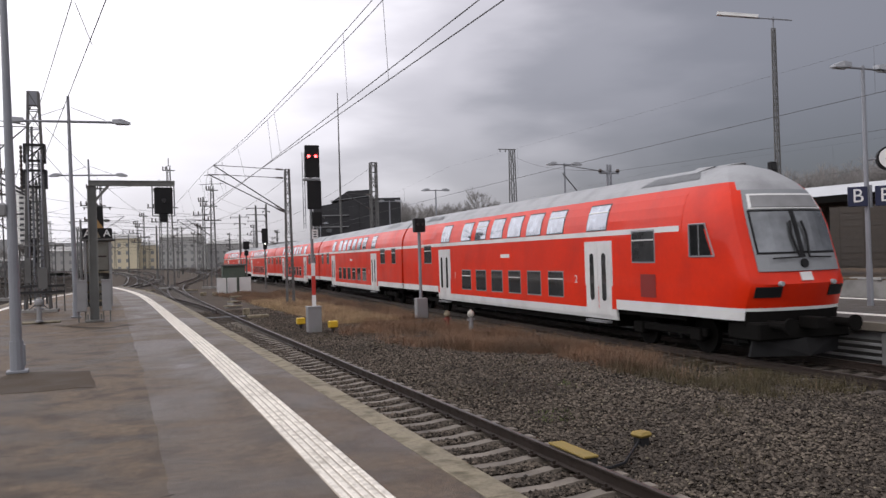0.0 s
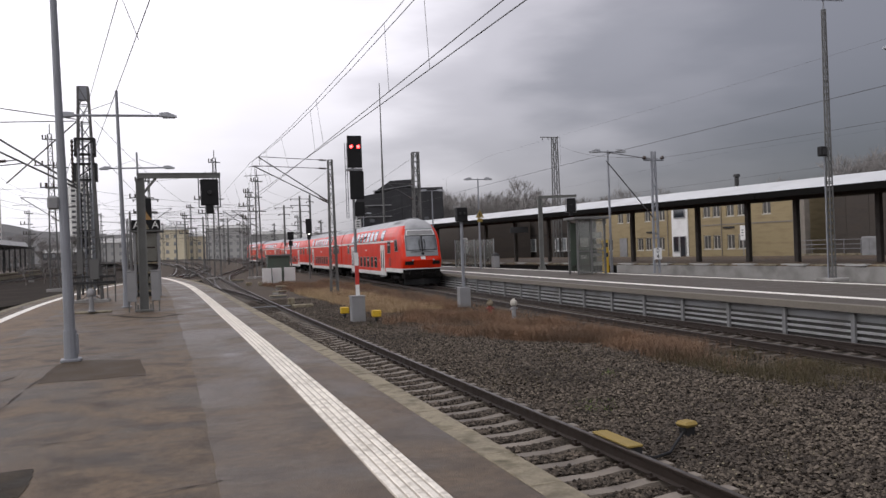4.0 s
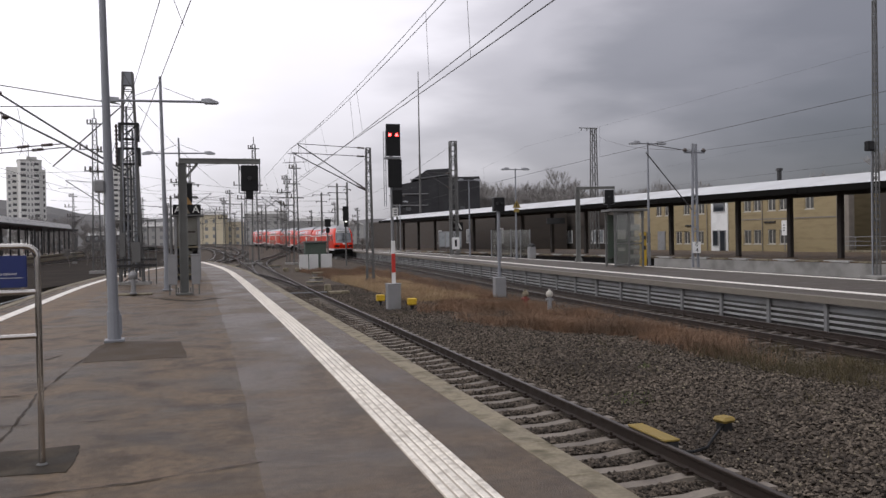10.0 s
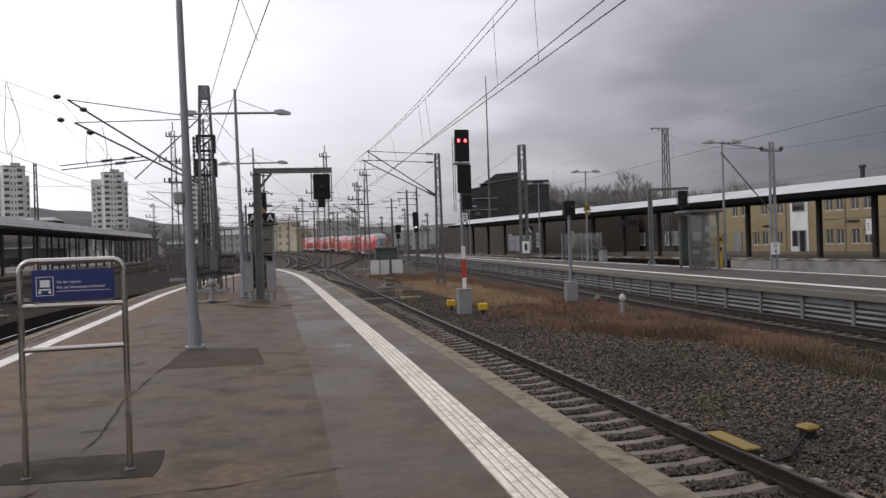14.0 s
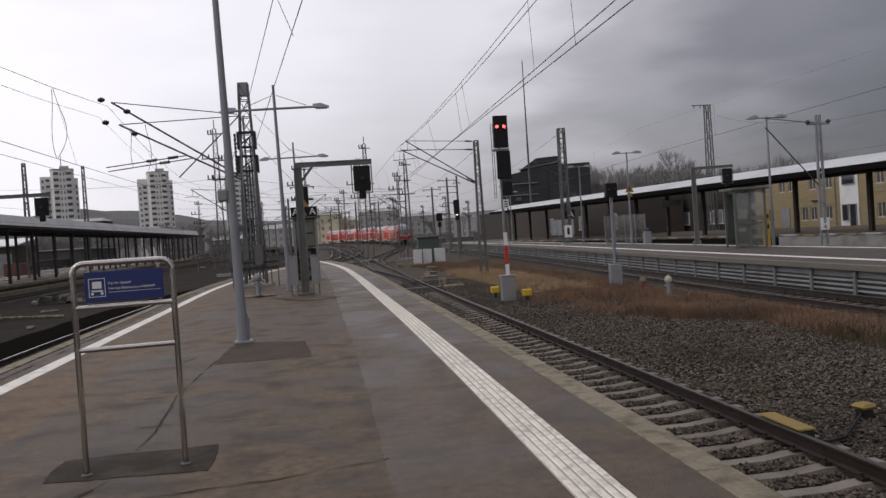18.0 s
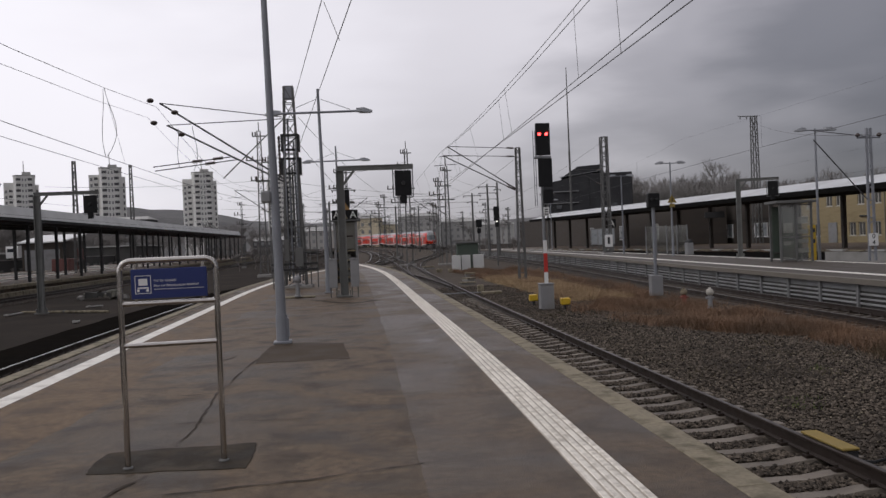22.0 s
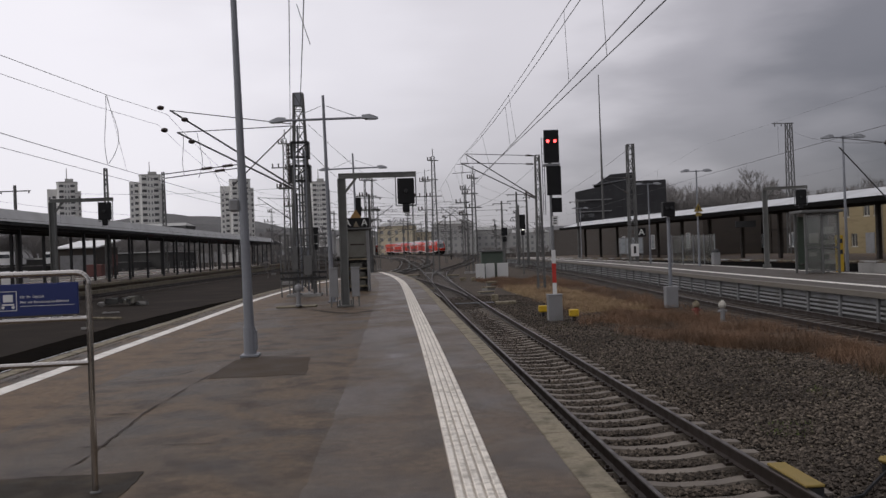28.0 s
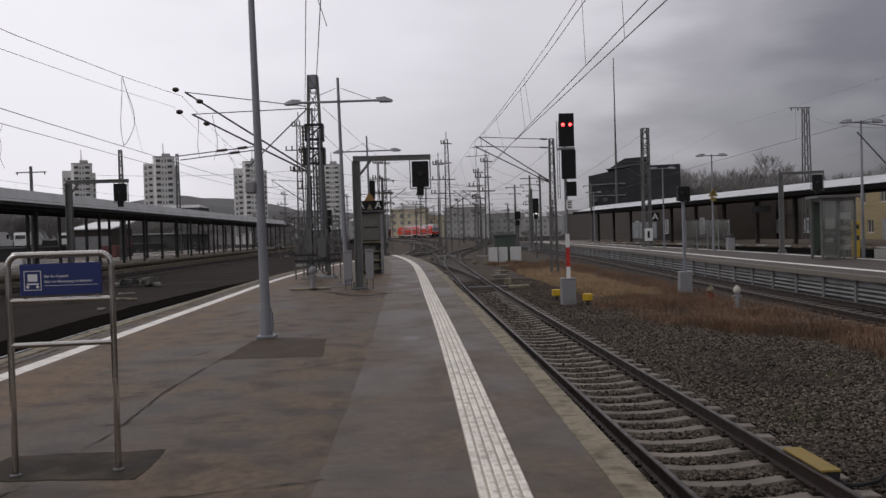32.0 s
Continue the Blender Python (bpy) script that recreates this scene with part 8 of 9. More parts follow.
def far_platform_things():
    t = thing("waiting_shelter", 22.35, 40.6, 0, "glazed waiting shelter with a dark frame and flat roof", "shelter", -8)
    for x in (-0.78, 0, 0.78):
        for y in (-0.7, 0.7):
            bm = BM()
            box(bm, x - 0.05, x + 0.05, y - 0.05, y + 0.05, 0, 3.0)
            part("post", bm, "mastgrey", t)
    bm = BM()
    box(bm, -1.0, 1.0, -0.9, 0.9, 3.0, 3.14, 0.02)
    part("roof", bm, "mastgrey", t)
    for x0, x1, y in ((-0.73, -0.05, -0.7), (0.05, 0.73, -0.7), (-0.73, -0.05, 0.7), (0.05, 0.73, 0.7)):
        for z0, z1 in ((0.15, 1.25), (1.3, 2.85)):
            bm = BM()
            box(bm, x0, x1, y - 0.01, y + 0.01, z0, z1)
            p = part("pane", bm, "smoked", t)
            p.visible_shadow = False
    for z in (0.12, 1.27, 2.9):
        bm = BM()
        box(bm, -0.78, 0.78, -0.73, -0.67, z - 0.03, z + 0.03)
        part("cross_bar", bm, "mastgrey", t)
    bm = BM()
    box(bm, -0.68, 0.68, 0.2, 0.55, 0.42, 0.48)
    part("bench", bm, "brown", t)
    # added panel that keeps the shelter's inside dark
    part("rear_screen", box(BM(), -0.72, 0.72, 0.60, 0.64, 0.15, 2.85), "green", t, "dark green backing panel added to darken the inside")
    for x, z, w, h in ((0.37, 0.45, 0.26, 0.22), (0.37, 0.95, 0.26, 0.2), (0.37, 1.42, 0.26, 0.22), (0.37, 1.95, 0.26, 0.34), (-0.37, 1.5, 0.22, 0.5), (-0.42, 0.85, 0.18, 0.2)):
        part("notice", box(BM(), x - w, x + w, -0.64, -0.60, z, z + h), "curtain", t, "pale notice behind the glass")
    t = thing("ticket_post", 23.55, 40.7, 0, "tall yellow ticket machine column", "ticket machine")
    bm = BM()
    box(bm, -0.16, 0.16, -0.14, 0.14, 0, 1.85, 0.03)
    part("column", bm, "yellow", t)
    for z in (1.45, 0.9):
        bm = BM()
        box(bm, -0.1, 0.1, -0.155, -0.14, z, z + 0.22)
        part("display", bm, "dark", t)
    t = thing("name_board", 20.15, 17.25, 0, "dark blue letter boards on the lamp post", "sign", -38)
    for s in (-1, 1):
        bm = BM()
        box(bm, s * 0.36 - 0.26, s * 0.36 + 0.26, -0.05, 0.03, 2.85, 3.42, 0.01)
        b = part("board", bm, "navy", t)
        letter(b, "B", pose(s * 0.36, -0.056, 3.14, 90), 0.55, "white", "white letter")
    bm = BM()
    tube(bm, (0, 0.1, 2.82), (0, 0.1, 3.46), 0.05, seg=8)
    part("clamp", bm, "polegrey", t)
    t = thing("platform_clock", 20.6, 17.0, 4.2, "round station clock with a black rim", "clock", -38)
    bm = BM()
    tube(bm, (0, -0.12, 0), (0, 0.12, 0), 0.34, seg=28)
    part("case", bm, "black", t)
    bm = BM()
    tube(bm, (0, -0.135, 0), (0, -0.121, 0), 0.29, seg=28)
    f = part("dial", bm, "white", t)
    bm = BM()
    beam(bm, (0, -0.14, 0), (0.0, -0.14, 0.22), 0.03, 0.01)
    beam(bm, (0, -0.14, 0), (-0.13, -0.14, -0.02), 0.035, 0.01)
    part("pointers", bm, "black", f)
    bm = BM()
    tube(bm, (-0.3, 0.0, 0), (-0.55, 0.25, 0), 0.03, seg=6)
    part("bracket", bm, "polegrey", t)
    t = thing("stair_screen", 24.0, 62.0, 0, "glass and steel enclosure of a platform stairway", "screen", -97)
    for k in range(5):
        bm = BM()
        box(bm, -0.05, 0.05, -1.6 + 0.8 * k - 0.03, -1.6 + 0.8 * k + 0.03, 0, 2.3)
        part("post", bm, "galv", t)
    for k in range(4):
        y0 = -1.6 + 0.8 * k
        bm = BM()
        box(bm, -0.015, 0.015, y0 + 0.05, y0 + 0.75, 0.95, 2.25)
        p = part("pane", bm, "smoked", t, "dusty glass pane")
        p.visible_shadow = False
        bm = BM()
        box(bm, -0.02, 0.02, y0 + 0.05, y0 + 0.75, 0.1, 0.9)
        part("lower_panel", bm, "smoked", t)
    t = thing("litter_bin", 24.2, 58.2, 0, "grey litter bin with a domed lid", "bin")
    bm = BM()
    box(bm, -0.25, 0.25, -0.25, 0.25, 0.05, 0.95, 0.04)
    part("body", bm, "boxgrey", t)
    bm = BM()
    lathe(bm, [(0.3, 0.95), (0.26, 1.1), (0.1, 1.2)], 10)
    part("lid", bm, "dark", t)
    for y in (84.0, 86.4):
        t = thing("poster_case", 26.0, y, 0, "pale poster case on the platform across", "notice board", -12, "poster cases")
        bm = BM()
        box(bm, -0.9, 0.9, -0.08, 0.08, 0.7, 2.4, 0.02)
        part("case", bm, "boxgrey", t)
        bm = BM()
        box(bm, -0.8, 0.8, -0.09, -0.08, 0.8, 2.3)
        part("poster", bm, "frost", t)
        for x in (-0.75, 0.75):
            bm = BM()
            box(bm, x - 0.05, x + 0.05, -0.05, 0.05, 0, 0.7)
            part("leg", bm, "mastgrey", t)
    t = thing("letter_sign", canopy_front(98) + 0.4, 98, 0, "black hanging board with a white letter A under the canopy", "sign", -20)
    part("hanger", box(BM(), -0.03, 0.03, -0.02, 0.02, 3.6, 4.3), "dark", t)
    b = part("board", box(BM(), -0.5, 0.5, -0.06, 0.06, 2.55, 3.6, 0.02), "black", t)
    letter(b, "A", pose(0, -0.065, 3.06, 90), 1.1, "white", "white letter")
    t = thing("warning_sign", 23.1, 58.36, 3.9, "small yellow warning triangle on the lamp post", "sign", 0)
    bm = BM()
    v = [(-0.34, 0), (0.34, 0), (0, 0.6)]
    f, g = [[bm.verts.new((x, y, z)) for x, z in v] for y in (-0.03, 0.0)]
    bm.faces.new(f)
    bm.faces.new(g)
    for i in range(3):
        bm.faces.new((f[i], f[(i + 1) % 3], g[(i + 1) % 3], g[i]))
    tri = part("plate", bm, "olive", t)
    part("mark", box(BM(), -0.035, 0.035, -0.034, -0.03, 0.1, 0.36), "black", tri)
    part("lower_plate", box(BM(), -0.2, 0.2, -0.03, 0.0, -0.32, -0.06), "olive", t)
    part("clamp", box(BM(), -0.05, 0.05, 0.0, 0.12, 0.05, 0.2), "polegrey", t)
    t = thing("platform_display", canopy_front(75) + 0.6, 75, 0, "dark hanging display box under the canopy", "sign", -20)
    part("hanger", box(BM(), -0.03, 0.03, -0.02, 0.02, 3.5, 4.4), "dark", t)
    part("case", box(BM(), -0.9, 0.9, -0.15, 0.15, 2.9, 3.5, 0.03), "dark", t)
    t = thing("grit_box", 27.6, 22.0, -0.0, "small yellow box by the track", "box")
    bm = BM()
    box(bm, -0.25, 0.25, -0.2, 0.2, -0.98, 0.12, 0.03)
    part("body", bm, "yellow", t)


far_platform_things()


def waiting_train():
    """Vehicles standing beyond the canopied platform."""
    t = thing("parked_truck", -42.8, 128, BED, "small orange-red truck parked beyond the canopied platform", "truck", 0)
    part("box_body", box(BM(), -1.15, 1.15, -2.9, 1.4, 0.7, 2.5, 0.06), "faded_red", t)
    part("cabin", box(BM(), -1.05, 1.05, 1.45, 2.9, 0.5, 2.3, 0.15), "faded_red", t)
    part("window", box(BM(), 1.04, 1.07, 1.7, 2.6, 1.4, 2.05), "winglass", t)
    part("chassis", box(BM(), -0.9, 0.9, -2.7, 2.7, 0.4, 0.7), "under", t)
    for sx in (-0.9, 0.9):
        for sy in (-1.7, 1.9):
            part("wheel", tube(BM(), (sx - 0.12, sy, 0.42), (sx + 0.12, sy, 0.42), 0.42, seg=14), "under", t)
    for x, y in ((-44.5, 88), (-42.8, 99)):
        v = thing("parked_van", x, y, BED, "white van parked beyond the canopied platform", "van", 0, "parked vans")
        bm = BM()
        box(bm, -0.95, 0.95, -2.4, 2.4, 0.4, 2.1, 0.18)
        part("body", bm, "white", v)
        bm = BM()
        box(bm, 0.94, 0.97, -1.2, 1.9, 1.25, 1.85)
        part("window", bm, "winglass", v)
        for sx in (-0.9, 0.9):
            for sy in (-1.5, 1.5):
                bm = BM()
                tube(bm, (sx - 0.1, sy, 0.34), (sx + 0.1, sy, 0.34), 0.34, seg=14)
                part("wheel", bm, "under", v)


waiting_train()


# ---- overhead wires ----
def catenary(name, label, contact, messenger, spans, drop=6.0, r=0.010, sag=0.45, thin=0.9):
    """contact, messenger: places by y; a sagging messenger with droppers."""
    t = tagged(new(name), label, "overhead wire", kind="structure")
    for y0, y1 in zip(spans, spans[1:]):
        n = 10
        a = [Vector(contact(y0 + (y1 - y0) * k / n)) for k in range(n + 1)]
        b = []
        for k in range(n + 1):
            s = k / n
            p = Vector(messenger(y0 + (y1 - y0) * s))
            p.z -= 4 * sag * s * (1 - s)
            b.append(p)
        bm = BM()
        pipe(bm, a, r, 5)
        part("contact_wire", bm, "wire", t)
        bm = BM()
        pipe(bm, b, r * thin, 5)
        part("messenger_wire", bm, "wire", t)
        m = max(2, int((y1 - y0) / drop))
        for k in range(m):
            s = (k + 0.5) / m * n
            i = min(int(s), n - 1)
            bm = BM()
            tube(bm, a[i].lerp(a[i + 1], s - i), b[i].lerp(b[i + 1], s - i), r * 0.5, seg=4)
            part("dropper", bm, "wire", t)


def hung(y):
    """Height of the carrying wires over the near track."""
    y = min(max(y, -22), 51)
    return 7.62 - 0.0524 * y + 0.000924 * y * y


catenary("near_overhead_line", "overhead contact line above the near track", lambda y: (4.6 + 0.027 * min(y, 51) + 0.01 * max(0, y - 51), y, 5.4),
         lambda y: (4.82 + 0.012 * min(y, 51) + 0.01 * max(0, y - 51), y, hung(y)), (-61, -5, 51, 98), drop=9, sag=0.0)
catenary("second_overhead_line", "second overhead line leading to the turnout", lambda y: (5.13 + 0.012 * min(y, 51) + 0.09 * max(0, y - 51), y, 5.42),
         lambda y: (5.12 + 0.008 * min(y, 51) + 0.09 * max(0, y - 51), y, hung(y) + 0.03), (-61, -5, 51, 96), drop=14, r=0.011, sag=0.0)
catenary("far_overhead_line", "overhead contact line above the far track", lambda y: (far_line(y), y, 4.75), lambda y: (far_line(y), y, 6.1), (-30, 37, 69, 131, 176, 262), drop=16, r=0.007, thin=0.3)
catenary("left_overhead_line", "overhead contact line above the left track", lambda y: (left_line(min(y, 60)) - 0.2, y, 4.95), lambda y: (-8.5 if y < 60 else -8.5 + 0.1 * (y - 60), y, 8.2), (-40, 37.3, 84, 150), drop=13, sag=1.7)
catenary("left_feeder_line", "second overhead line beside the left track", lambda y: (left_line(min(y, 60)) - 0.55, y, 4.72), lambda y: (-8.9 if y < 60 else -8.9 + 0.1 * (y - 60), y, 7.75), (-40, 37.3, 84), drop=60, sag=1.5, r=0.008)
catenary("far_left_overhead_line", "overhead contact line above the far left track", lambda y: (second_left(y), y, 4.75), lambda y: (second_left(y), y, 6.2), (-30, 30, 84, 150), drop=9)
catenary("back_overhead_line", "overhead line behind the platform across", lambda y: (back_line(y), y, 4.75), lambda y: (back_line(y), y, 6.2), (-30, 37, 97, 165), drop=18, r=0.006, thin=0.45)
catenary("yard_overhead_line", "overhead line in the station throat", lambda y: (middle_line(y), y, 4.75), lambda y: (middle_line(y), y, 6.3), (80, 118, 185, 240), drop=10)


def loose_wires():
    t = tagged(new("feeder_wires"), "thin feeder wires leading over the platform", "overhead wire", kind="structure")
    for a, b, sag in (((-3.22, 37.4, 6.29), (2.7, -12, 6.25), 0.02), ((-2.95, 37.3, 4.97), (2.82, -12, 5.98), 0.02), ((-0.25, 15.6, 5.66), (-0.53, 16.2, 6.57), 0.0), ((-2.4, 37.4, 7.6), (5.75, 99.6, 6.8), 0.9), ((-2.4, 37.4, 6.4), (3.2, 118, 6.2), 0.9),
                      ((10.2, 50.7, 6.9), (10.7, 95, 6.6), 0.5), ((-3.0, 37.4, 7.2), (-9.2, 84, 7.6), 0.8), ((24.7, 37.4, 6.1), (49.2, 96.9, 14.8), 0.6),
                      ((24.7, 37.4, 6.0), (27.0, -30, 7.5), 0.8), ((21.6, 69.5, 9.9), (24, 150, 8), 1.0), ((-29.5, 83, 8.6), (-9.2, 84, 8.6), 0.3),
                      ((6.4, 99, 7.4), (10.7, 95, 7.0), 0.1), ((3.2, 118, 8.2), (13.5, 131, 7.3), 0.3), ((-9, 150, 8), (24, 150, 8), 0.5), ((1, 185, 8.2), (17.5, 176, 8), 0.4),
                      ((-16, 210, 8), (27, 205, 8), 0.6), ((-2, 240, 8), (33, 250, 8), 0.6), ((-20, 128, 8), (3.2, 118, 8), 0.5), ((-9.2, 84, 8.9), (10.7, 95, 7.2), 0.4), ((-9.2, 84, 7.0), (6.4, 99, 6.6), 0.2), ((10.7, 95, 9.5), (18.9, 116, 9.0), 0.3), ((18.3, 127.2, 8.5), (4.4, 121, 8.3), 0.3), ((6.4, 99, 11.5), (-1.5, 88.6, 9.4), 0.2), ((-1.5, 88.6, 6.0), (10.7, 95, 5.8), 0.15), ((-0.9, 131.4, 8.4), (13.5, 141, 8.2), 0.2), ((-9.2, 84, 5.6), (-1.5, 88.6, 5.4), 0.1)):
        a, b = Vector(a), Vector(b)
        bm = BM()
        pts = []
        for k in range(13):
            s = k / 12
            p = a.lerp(b, s)
            p.z -= 4 * sag * s * (1 - s)
            pts.append(p)
        pipe(bm, pts, 0.008 if b.y < 17 else 0.013, 4)
        part("wire", bm, "wire", t)
    for x, y, z, tip in ((-22.07, 46, 9.01, -23.4), (-21.54, 46, 8.4, -23.0)):
        bm = BM()
        tube(bm, (x, y, z), (tip, y, z + 0.4), 0.02, seg=5)
        arm = part("wire", bm, "wire", t)
        bm = BM()
        lathe(bm, [(0.06, -0.12), (0.15, -0.07), (0.19, 0.0), (0.15, 0.07), (0.06, 0.12)], 10, (x, y, z))
        part("insulator", bm, "insul", arm, "dark round insulator")
    for x, b in ((-21.2, 0.16), (-20.75, -0.2), (-20.3, 0.2), (-21.5, -0.12)):
        pts = [(x - b * math.sin(k * math.pi / 14) * 1.6, 46, 6.05 + 2.35 * k / 14) for k in range(15)]
        part("jumper_wire", pipe(BM(), pts, 0.013, 4), "wire", t)
    # cross spans and feeders of the station throat
    rnd = random.Random(17)
    posts = [(-9.2, 84), (-1.5, 88.6), (6.4, 99), (10.7, 95), (18.9, 116), (18.3, 127), (4.4, 121), (-0.9, 131.4), (13.5, 141), (24, 150), (-9, 150), (-17, 128), (17.5, 176), (1, 185),
             (-5.5, 172), (11.5, 158), (27, 205), (9, 215), (-16, 210), (20.5, 225), (-2, 240), (33, 250)]
    for k in range(40):
        a = rnd.choice(posts)
        near = sorted(posts, key=lambda p: math.dist(p, a))[1:7]
        b = rnd.choice(near)
        z = rnd.choice((5.2, 5.9, 6.6, 7.3, 8.0, 8.6))
        bm = BM()
        pts = [Vector((*a, z)).lerp(Vector((*b, z + rnd.uniform(-0.5, 0.5))), i / 6) for i in range(7)]
        for i, p in enumerate(pts):
            p.z -= 0.4 * (i / 6) * (1 - i / 6)
        pipe(bm, pts, 0.012, 4)
        part("span_wire", bm, "wire", t)
    # slack jumper loops between the wires
    for x, y, z0, z1, b in ((-8.55, 29.6, 5.2, 7.55, 0.14), (-8.45, 29.4, 5.2, 7.55, -0.3), (-6.6, 32.2, 5.0, 6.5, 0.1), (-6.1, 32.3, 4.9, 6.6, -0.12), (-22.5, 46, 5.0, 7.0, 0.3), (-22.2, 47, 5.0, 7.2, -0.3), (-22.9, 46.5, 5.0, 7.1, 0.2)):
        bm = BM()
        pts = [(x - b * math.sin(k * math.pi / 14) * (1.6 - k / 10), y + 0.2 * math.sin(k * math.pi / 14), z0 + (z1 - z0) * k / 14) for k in range(15)]
        pipe(bm, pts, 0.010, 4)
        part("jumper_wire", bm, "wire", t)


loose_wires()


# ---- ballast stones, grass ----
def scatter(name, label, category, material, verts, faces, places):
    base, tri = np.array(verts, float), np.array(faces)
    rng = np.random.default_rng(len(places))
    n = len(places)
    p = np.array(places, float)
    s = p[:, 3:4]
    ang = rng.uniform(0, 2 * math.pi, n)
    jit = 1 + rng.uniform(-0.35, 0.35, (n, len(base), 3))
    v = base[None] * jit * s[:, None]
    c, si = np.cos(ang)[:, None], np.sin(ang)[:, None]
    x, y = v[..., 0] * c - v[..., 1] * si, v[..., 0] * si + v[..., 1] * c
    v = np.stack([x, y, v[..., 2]], -1) + p[:, None, :3]
    f = (tri[None] + (np.arange(n) * len(base))[:, None, None]).reshape(-1, tri.shape[1])
    me = bpy.data.meshes.new(name)
    me.from_pydata(v.reshape(-1, 3).tolist(), [], f.tolist())
    me.materials.append(M[material])
    return tagged(new(name, me), label, category, kind="stuff")


def stones():
    rng = np.random.default_rng(11)
    verts = [(1, 0, 0), (-1, 0.1, 0), (0, 1, 0.1), (0.1, -1, 0), (0, 0, 0.75), (0.1, 0, -0.7)]
    faces = [(0, 2, 4), (2, 1, 4), (1, 3, 4), (3, 0, 4), (2, 0, 5), (1, 2, 5), (3, 1, 5), (0, 3, 5)]
    pts = []
    while len(pts) < 150000:
        # denser towards the platform end that the camera passes
        y = 3.0 + 46 * rng.random() ** 1.3
        x = rng.uniform(2.9, min(far_line(y) - 1.2, 14.5))
        t = abs(x - near_line(y))
        if abs(t - 0.7525) < 0.10:
            continue
        if t < 1.36 and abs((y - 0.3 + 30) % 0.6 - 0.3) > 0.15:
            continue
        low = -0.012 if t < 1.3 else 0.0
        pts.append((x, y, BED - 0.03 + low + rng.uniform(0, 0.045), rng.uniform(0.014, 0.04)))
    scatter("ballast_stones", "loose grey and brown ballast stones", "stones", "stone", verts, faces, pts)
    pts = []
    while len(pts) < 32000:
        # between the rails, heaped between the sleepers
        y = 3.0 + 30 * rng.random() ** 1.5
        u = rng.uniform(-1.5, 1.5)
        if abs(abs(u) - 0.7525) < 0.09 or abs((y - 0.3 + 30) % 0.6 - 0.3) > 0.15:
            continue
        pts.append((near_line(y) + u, y, RAIL - 0.235 + 0.02 * abs(u) + rng.uniform(-0.02, 0.018), rng.uniform(0.013, 0.034)))
    scatter("track_stones", "brown ballast stones heaped between the sleepers", "stones", "stone", verts, faces, pts)
    pts = []
    while len(pts) < 2600:
        y = 4 + 34 * rng.random() ** 1.3
        x = rng.uniform(5.9, 13.0)
        pts.append((x, y, BED + 0.01, rng.uniform(0.009, 0.026)))
    scatter("pale_stones", "scattered pale stones and litter on the ballast", "stones", "kerb", verts, faces, pts)


stones()


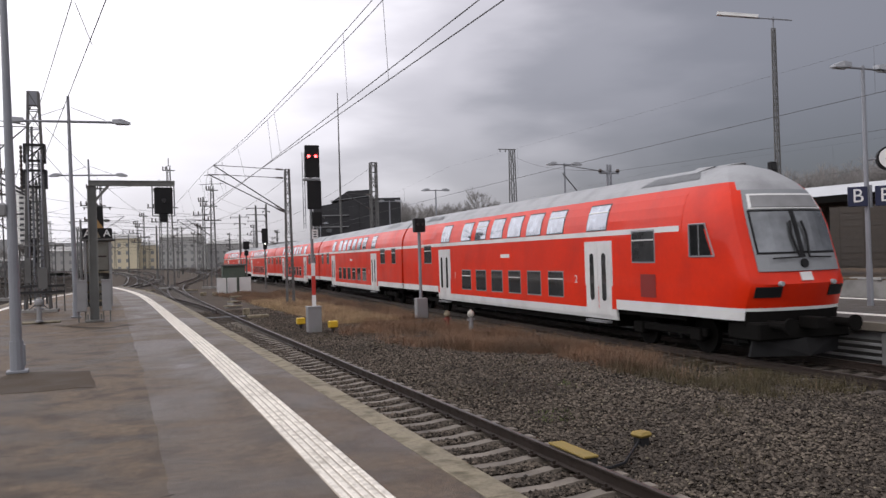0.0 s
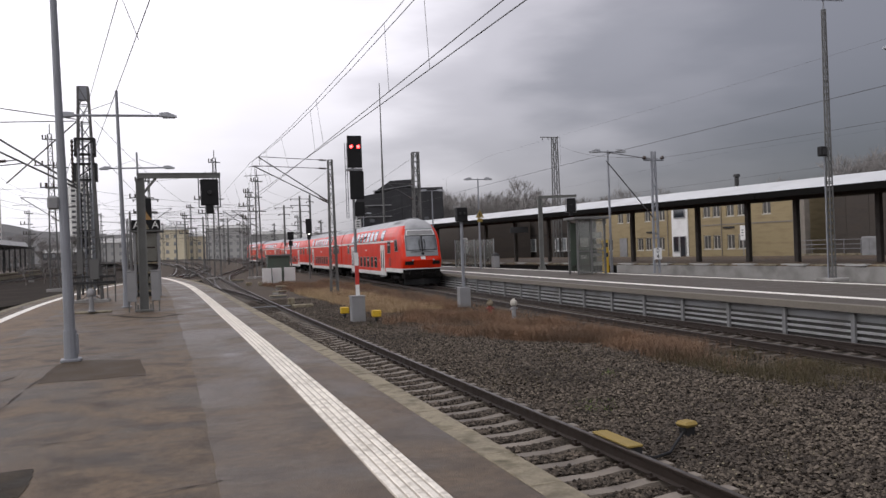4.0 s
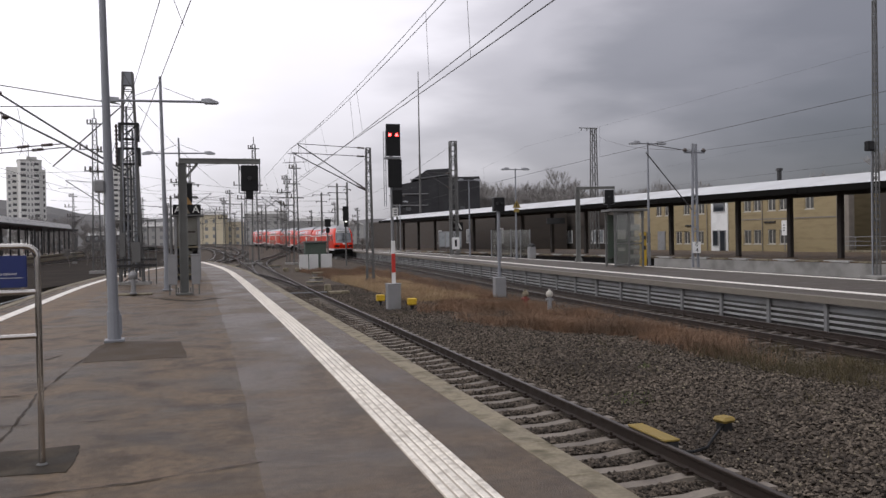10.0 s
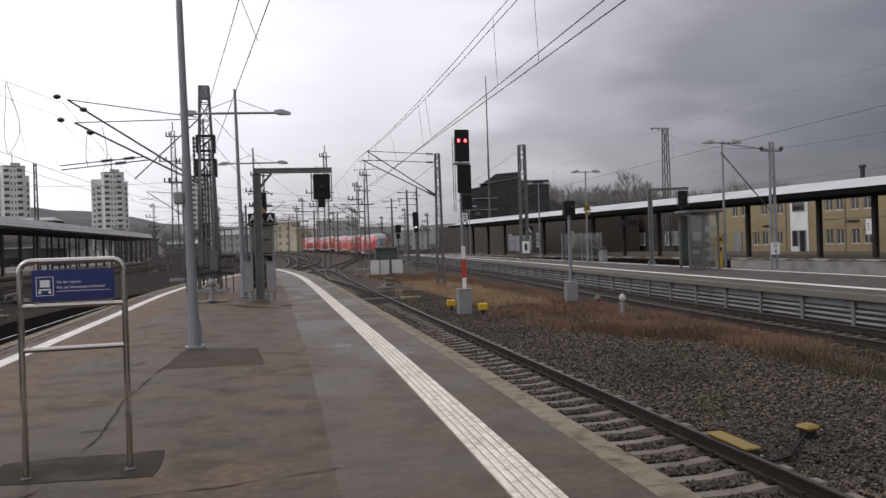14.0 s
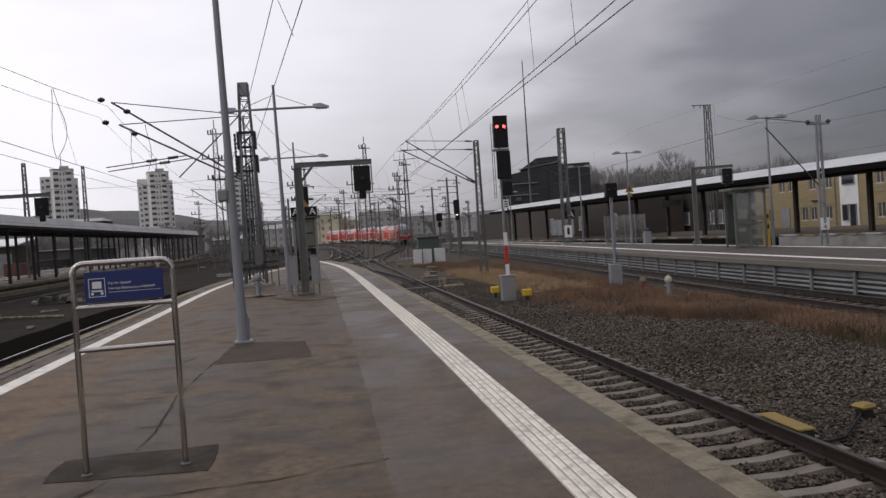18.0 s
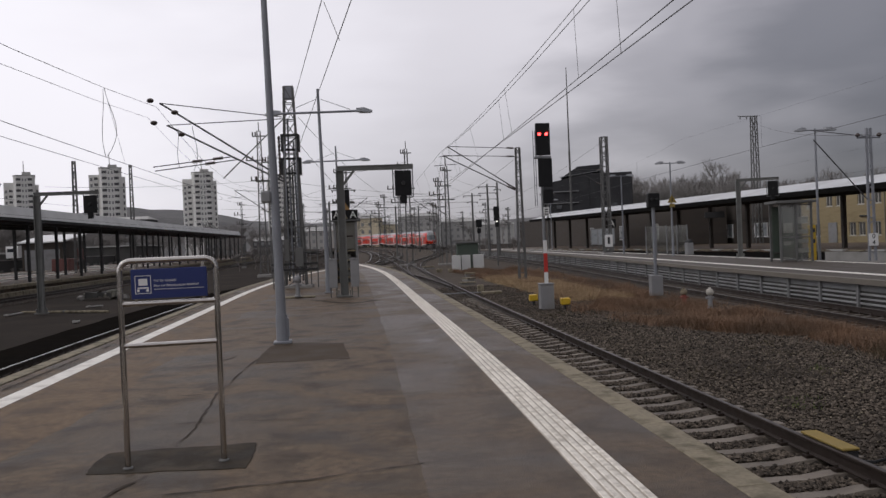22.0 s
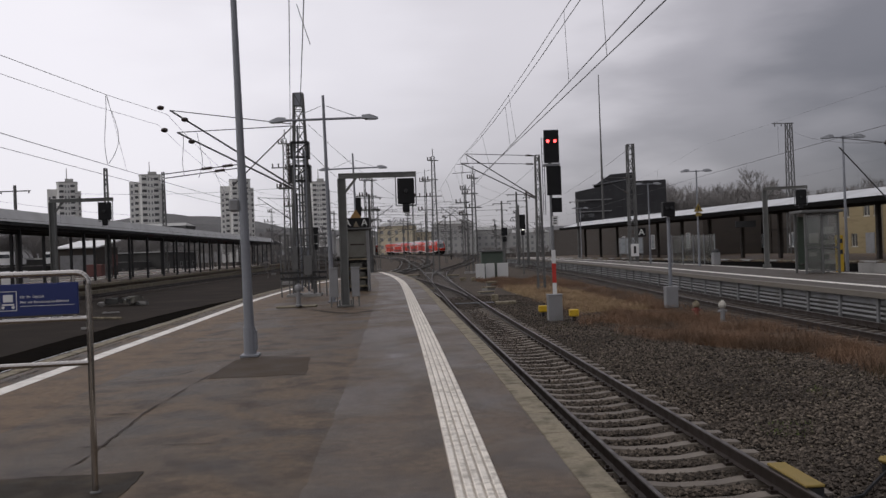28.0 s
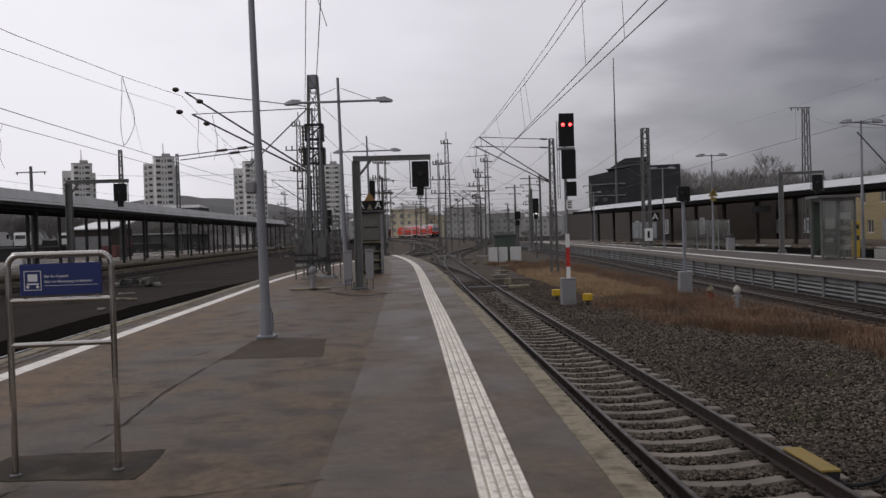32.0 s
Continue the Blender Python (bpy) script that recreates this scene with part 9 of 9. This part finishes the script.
def grass():
    rng = np.random.default_rng(4)
    low = spline([(11, 12.2), (14.5, 10.6), (20.5, 10.2), (22, 9.2), (26, 8.0), (32, 7.8), (41, 8.2), (55, 8.6), (75, 8.2)])
    high = spline([(11, 12.9), (13, 13.0), (16.5, 13.0), (27, 13.2), (35, 13.4), (50, 14.6), (73, 14.9)])

    def tufts(n, region, hmin, hmax, name, label, mat):
        v, f = [], []
        while len(v) < n * 3 * 14:
            x, y, dens = region()
            if rng.random() > dens:
                continue
            for _ in range(14):
                bx, by = x + rng.normal(0, 0.13), y + rng.normal(0, 0.13)
                h = rng.uniform(hmin, hmax) * (0.75 + 0.7 * noise.noise((x * 0.7, y * 0.4, 6.0)))
                a = rng.uniform(0, 6.28)
                lean = rng.uniform(0.15, 1.3) * h
                w = rng.uniform(0.0025, 0.0065)
                i = len(v)
                v += [(bx - w * math.sin(a), by + w * math.cos(a), BED - 0.02), (bx + w * math.sin(a), by - w * math.cos(a), BED - 0.02),
                      (bx + lean * math.cos(a), by + lean * math.sin(a), BED + h)]
                f.append((i, i + 1, i + 2))
        me = bpy.data.meshes.new(name)
        me.from_pydata(v, [], f)
        me.materials.append(M[mat])
        tagged(new(name, me), label, "grass", kind="stuff")

    def band():
        y = 11.5 + 62 * rng.random() ** 1.25
        a, b = low(y), high(y)
        s = rng.random()
        x = a + (b - a) * s
        patchy = 0.36 + 1.5 * noise.noise((x * 0.55, y * 0.35, 2.0)) + 0.5 * noise.noise((x * 1.7, y * 1.3, 5.0))
        return x, y, max(0.02, min(1, patchy * min(1, 4 * s + 0.2, 5 * (1 - s) + 0.2) * (1 if x < 12.3 else 0.35))) * min(1, max(0.05, (y - 14.5) / 7)) * (0.35 if 33 < y < 58 and x < 11.6 else 1)

    def pale():
        y = rng.uniform(34, 56)
        return rng.uniform(8.6, 11.6), y, 0.9 if noise.noise((y * 0.2, 1, 5)) > -0.25 else 0.15

    def few():
        y = 6 + 30 * rng.random()
        x = rng.uniform(5.9, 12.5)
        return x, y, 0.6 if noise.noise((x * 0.5, y * 0.5, 9.0)) > 0.28 else 0.0

    tufts(11500, band, 0.10, 0.48, "dry_grass", "reddish brown dry grass along the far track", "grass")
    tufts(4200, pale, 0.12, 0.45, "straw_grass", "pale straw grass near the signal", "straw")
    def olive():
        y = 11.2 + 5.5 * rng.random()
        x = rng.uniform(10.6, 13.0)
        return x, y, 0.8 if noise.noise((x * 0.8, y * 0.5, 4.0)) > -0.1 else 0.1

    tufts(520, olive, 0.10, 0.32, "olive_weeds", "olive green and brown weeds beside the far track", "weed")
    tufts(260, few, 0.03, 0.12, "green_weeds", "small green weeds in the ballast", "weed")

    def sprouts():
        k = rng.integers(0, 3)
        return (6.6, 7.0, 8.6)[k] + rng.normal(0, 0.14), (12.2, 12.5, 15.0)[k] + rng.normal(0, 0.16), 1.0

    tufts(16, sprouts, 0.03, 0.09, "fresh_weeds", "yellow-green weeds sprouting in the ballast", "sprout")


grass()
platform_marks()


# ---- pieces of the ground, platforms and tracks ----
strip_and_kerb()
track("near_track", "single railway track on concrete sleepers beside the platform", near_line, -30, 300, near=(2, 39))
track("platform_siding", "track that leaves the turnout along the curved platform edge", platform_line, 46, 128, step=2.5)
track("far_track", "railway track along the platform across", far_line, -30, 420, near=(6, 50), step=4.0, oily=True)
track("branch_track", "branch of the turnout crossing to the far track", branch_line, 58, 208, step=3.0)
track("left_track", "railway track along the other side of the platform", left_line, -30, 300, near=(14, 40), step=4.0, oily=True, head="railshine")
track("yard_track", "railway track through the station throat", middle_line, 62, 380, step=4.0)
track("far_left_track", "railway track before the canopied platform", second_left, -20, 380, step=4.0)
track("rear_left_track", "railway track beyond the canopied platform", third_left, -20, 380, step=4.0)
track("back_track", "railway track behind the platform across", back_line, -20, 380, step=4.0)


motions()
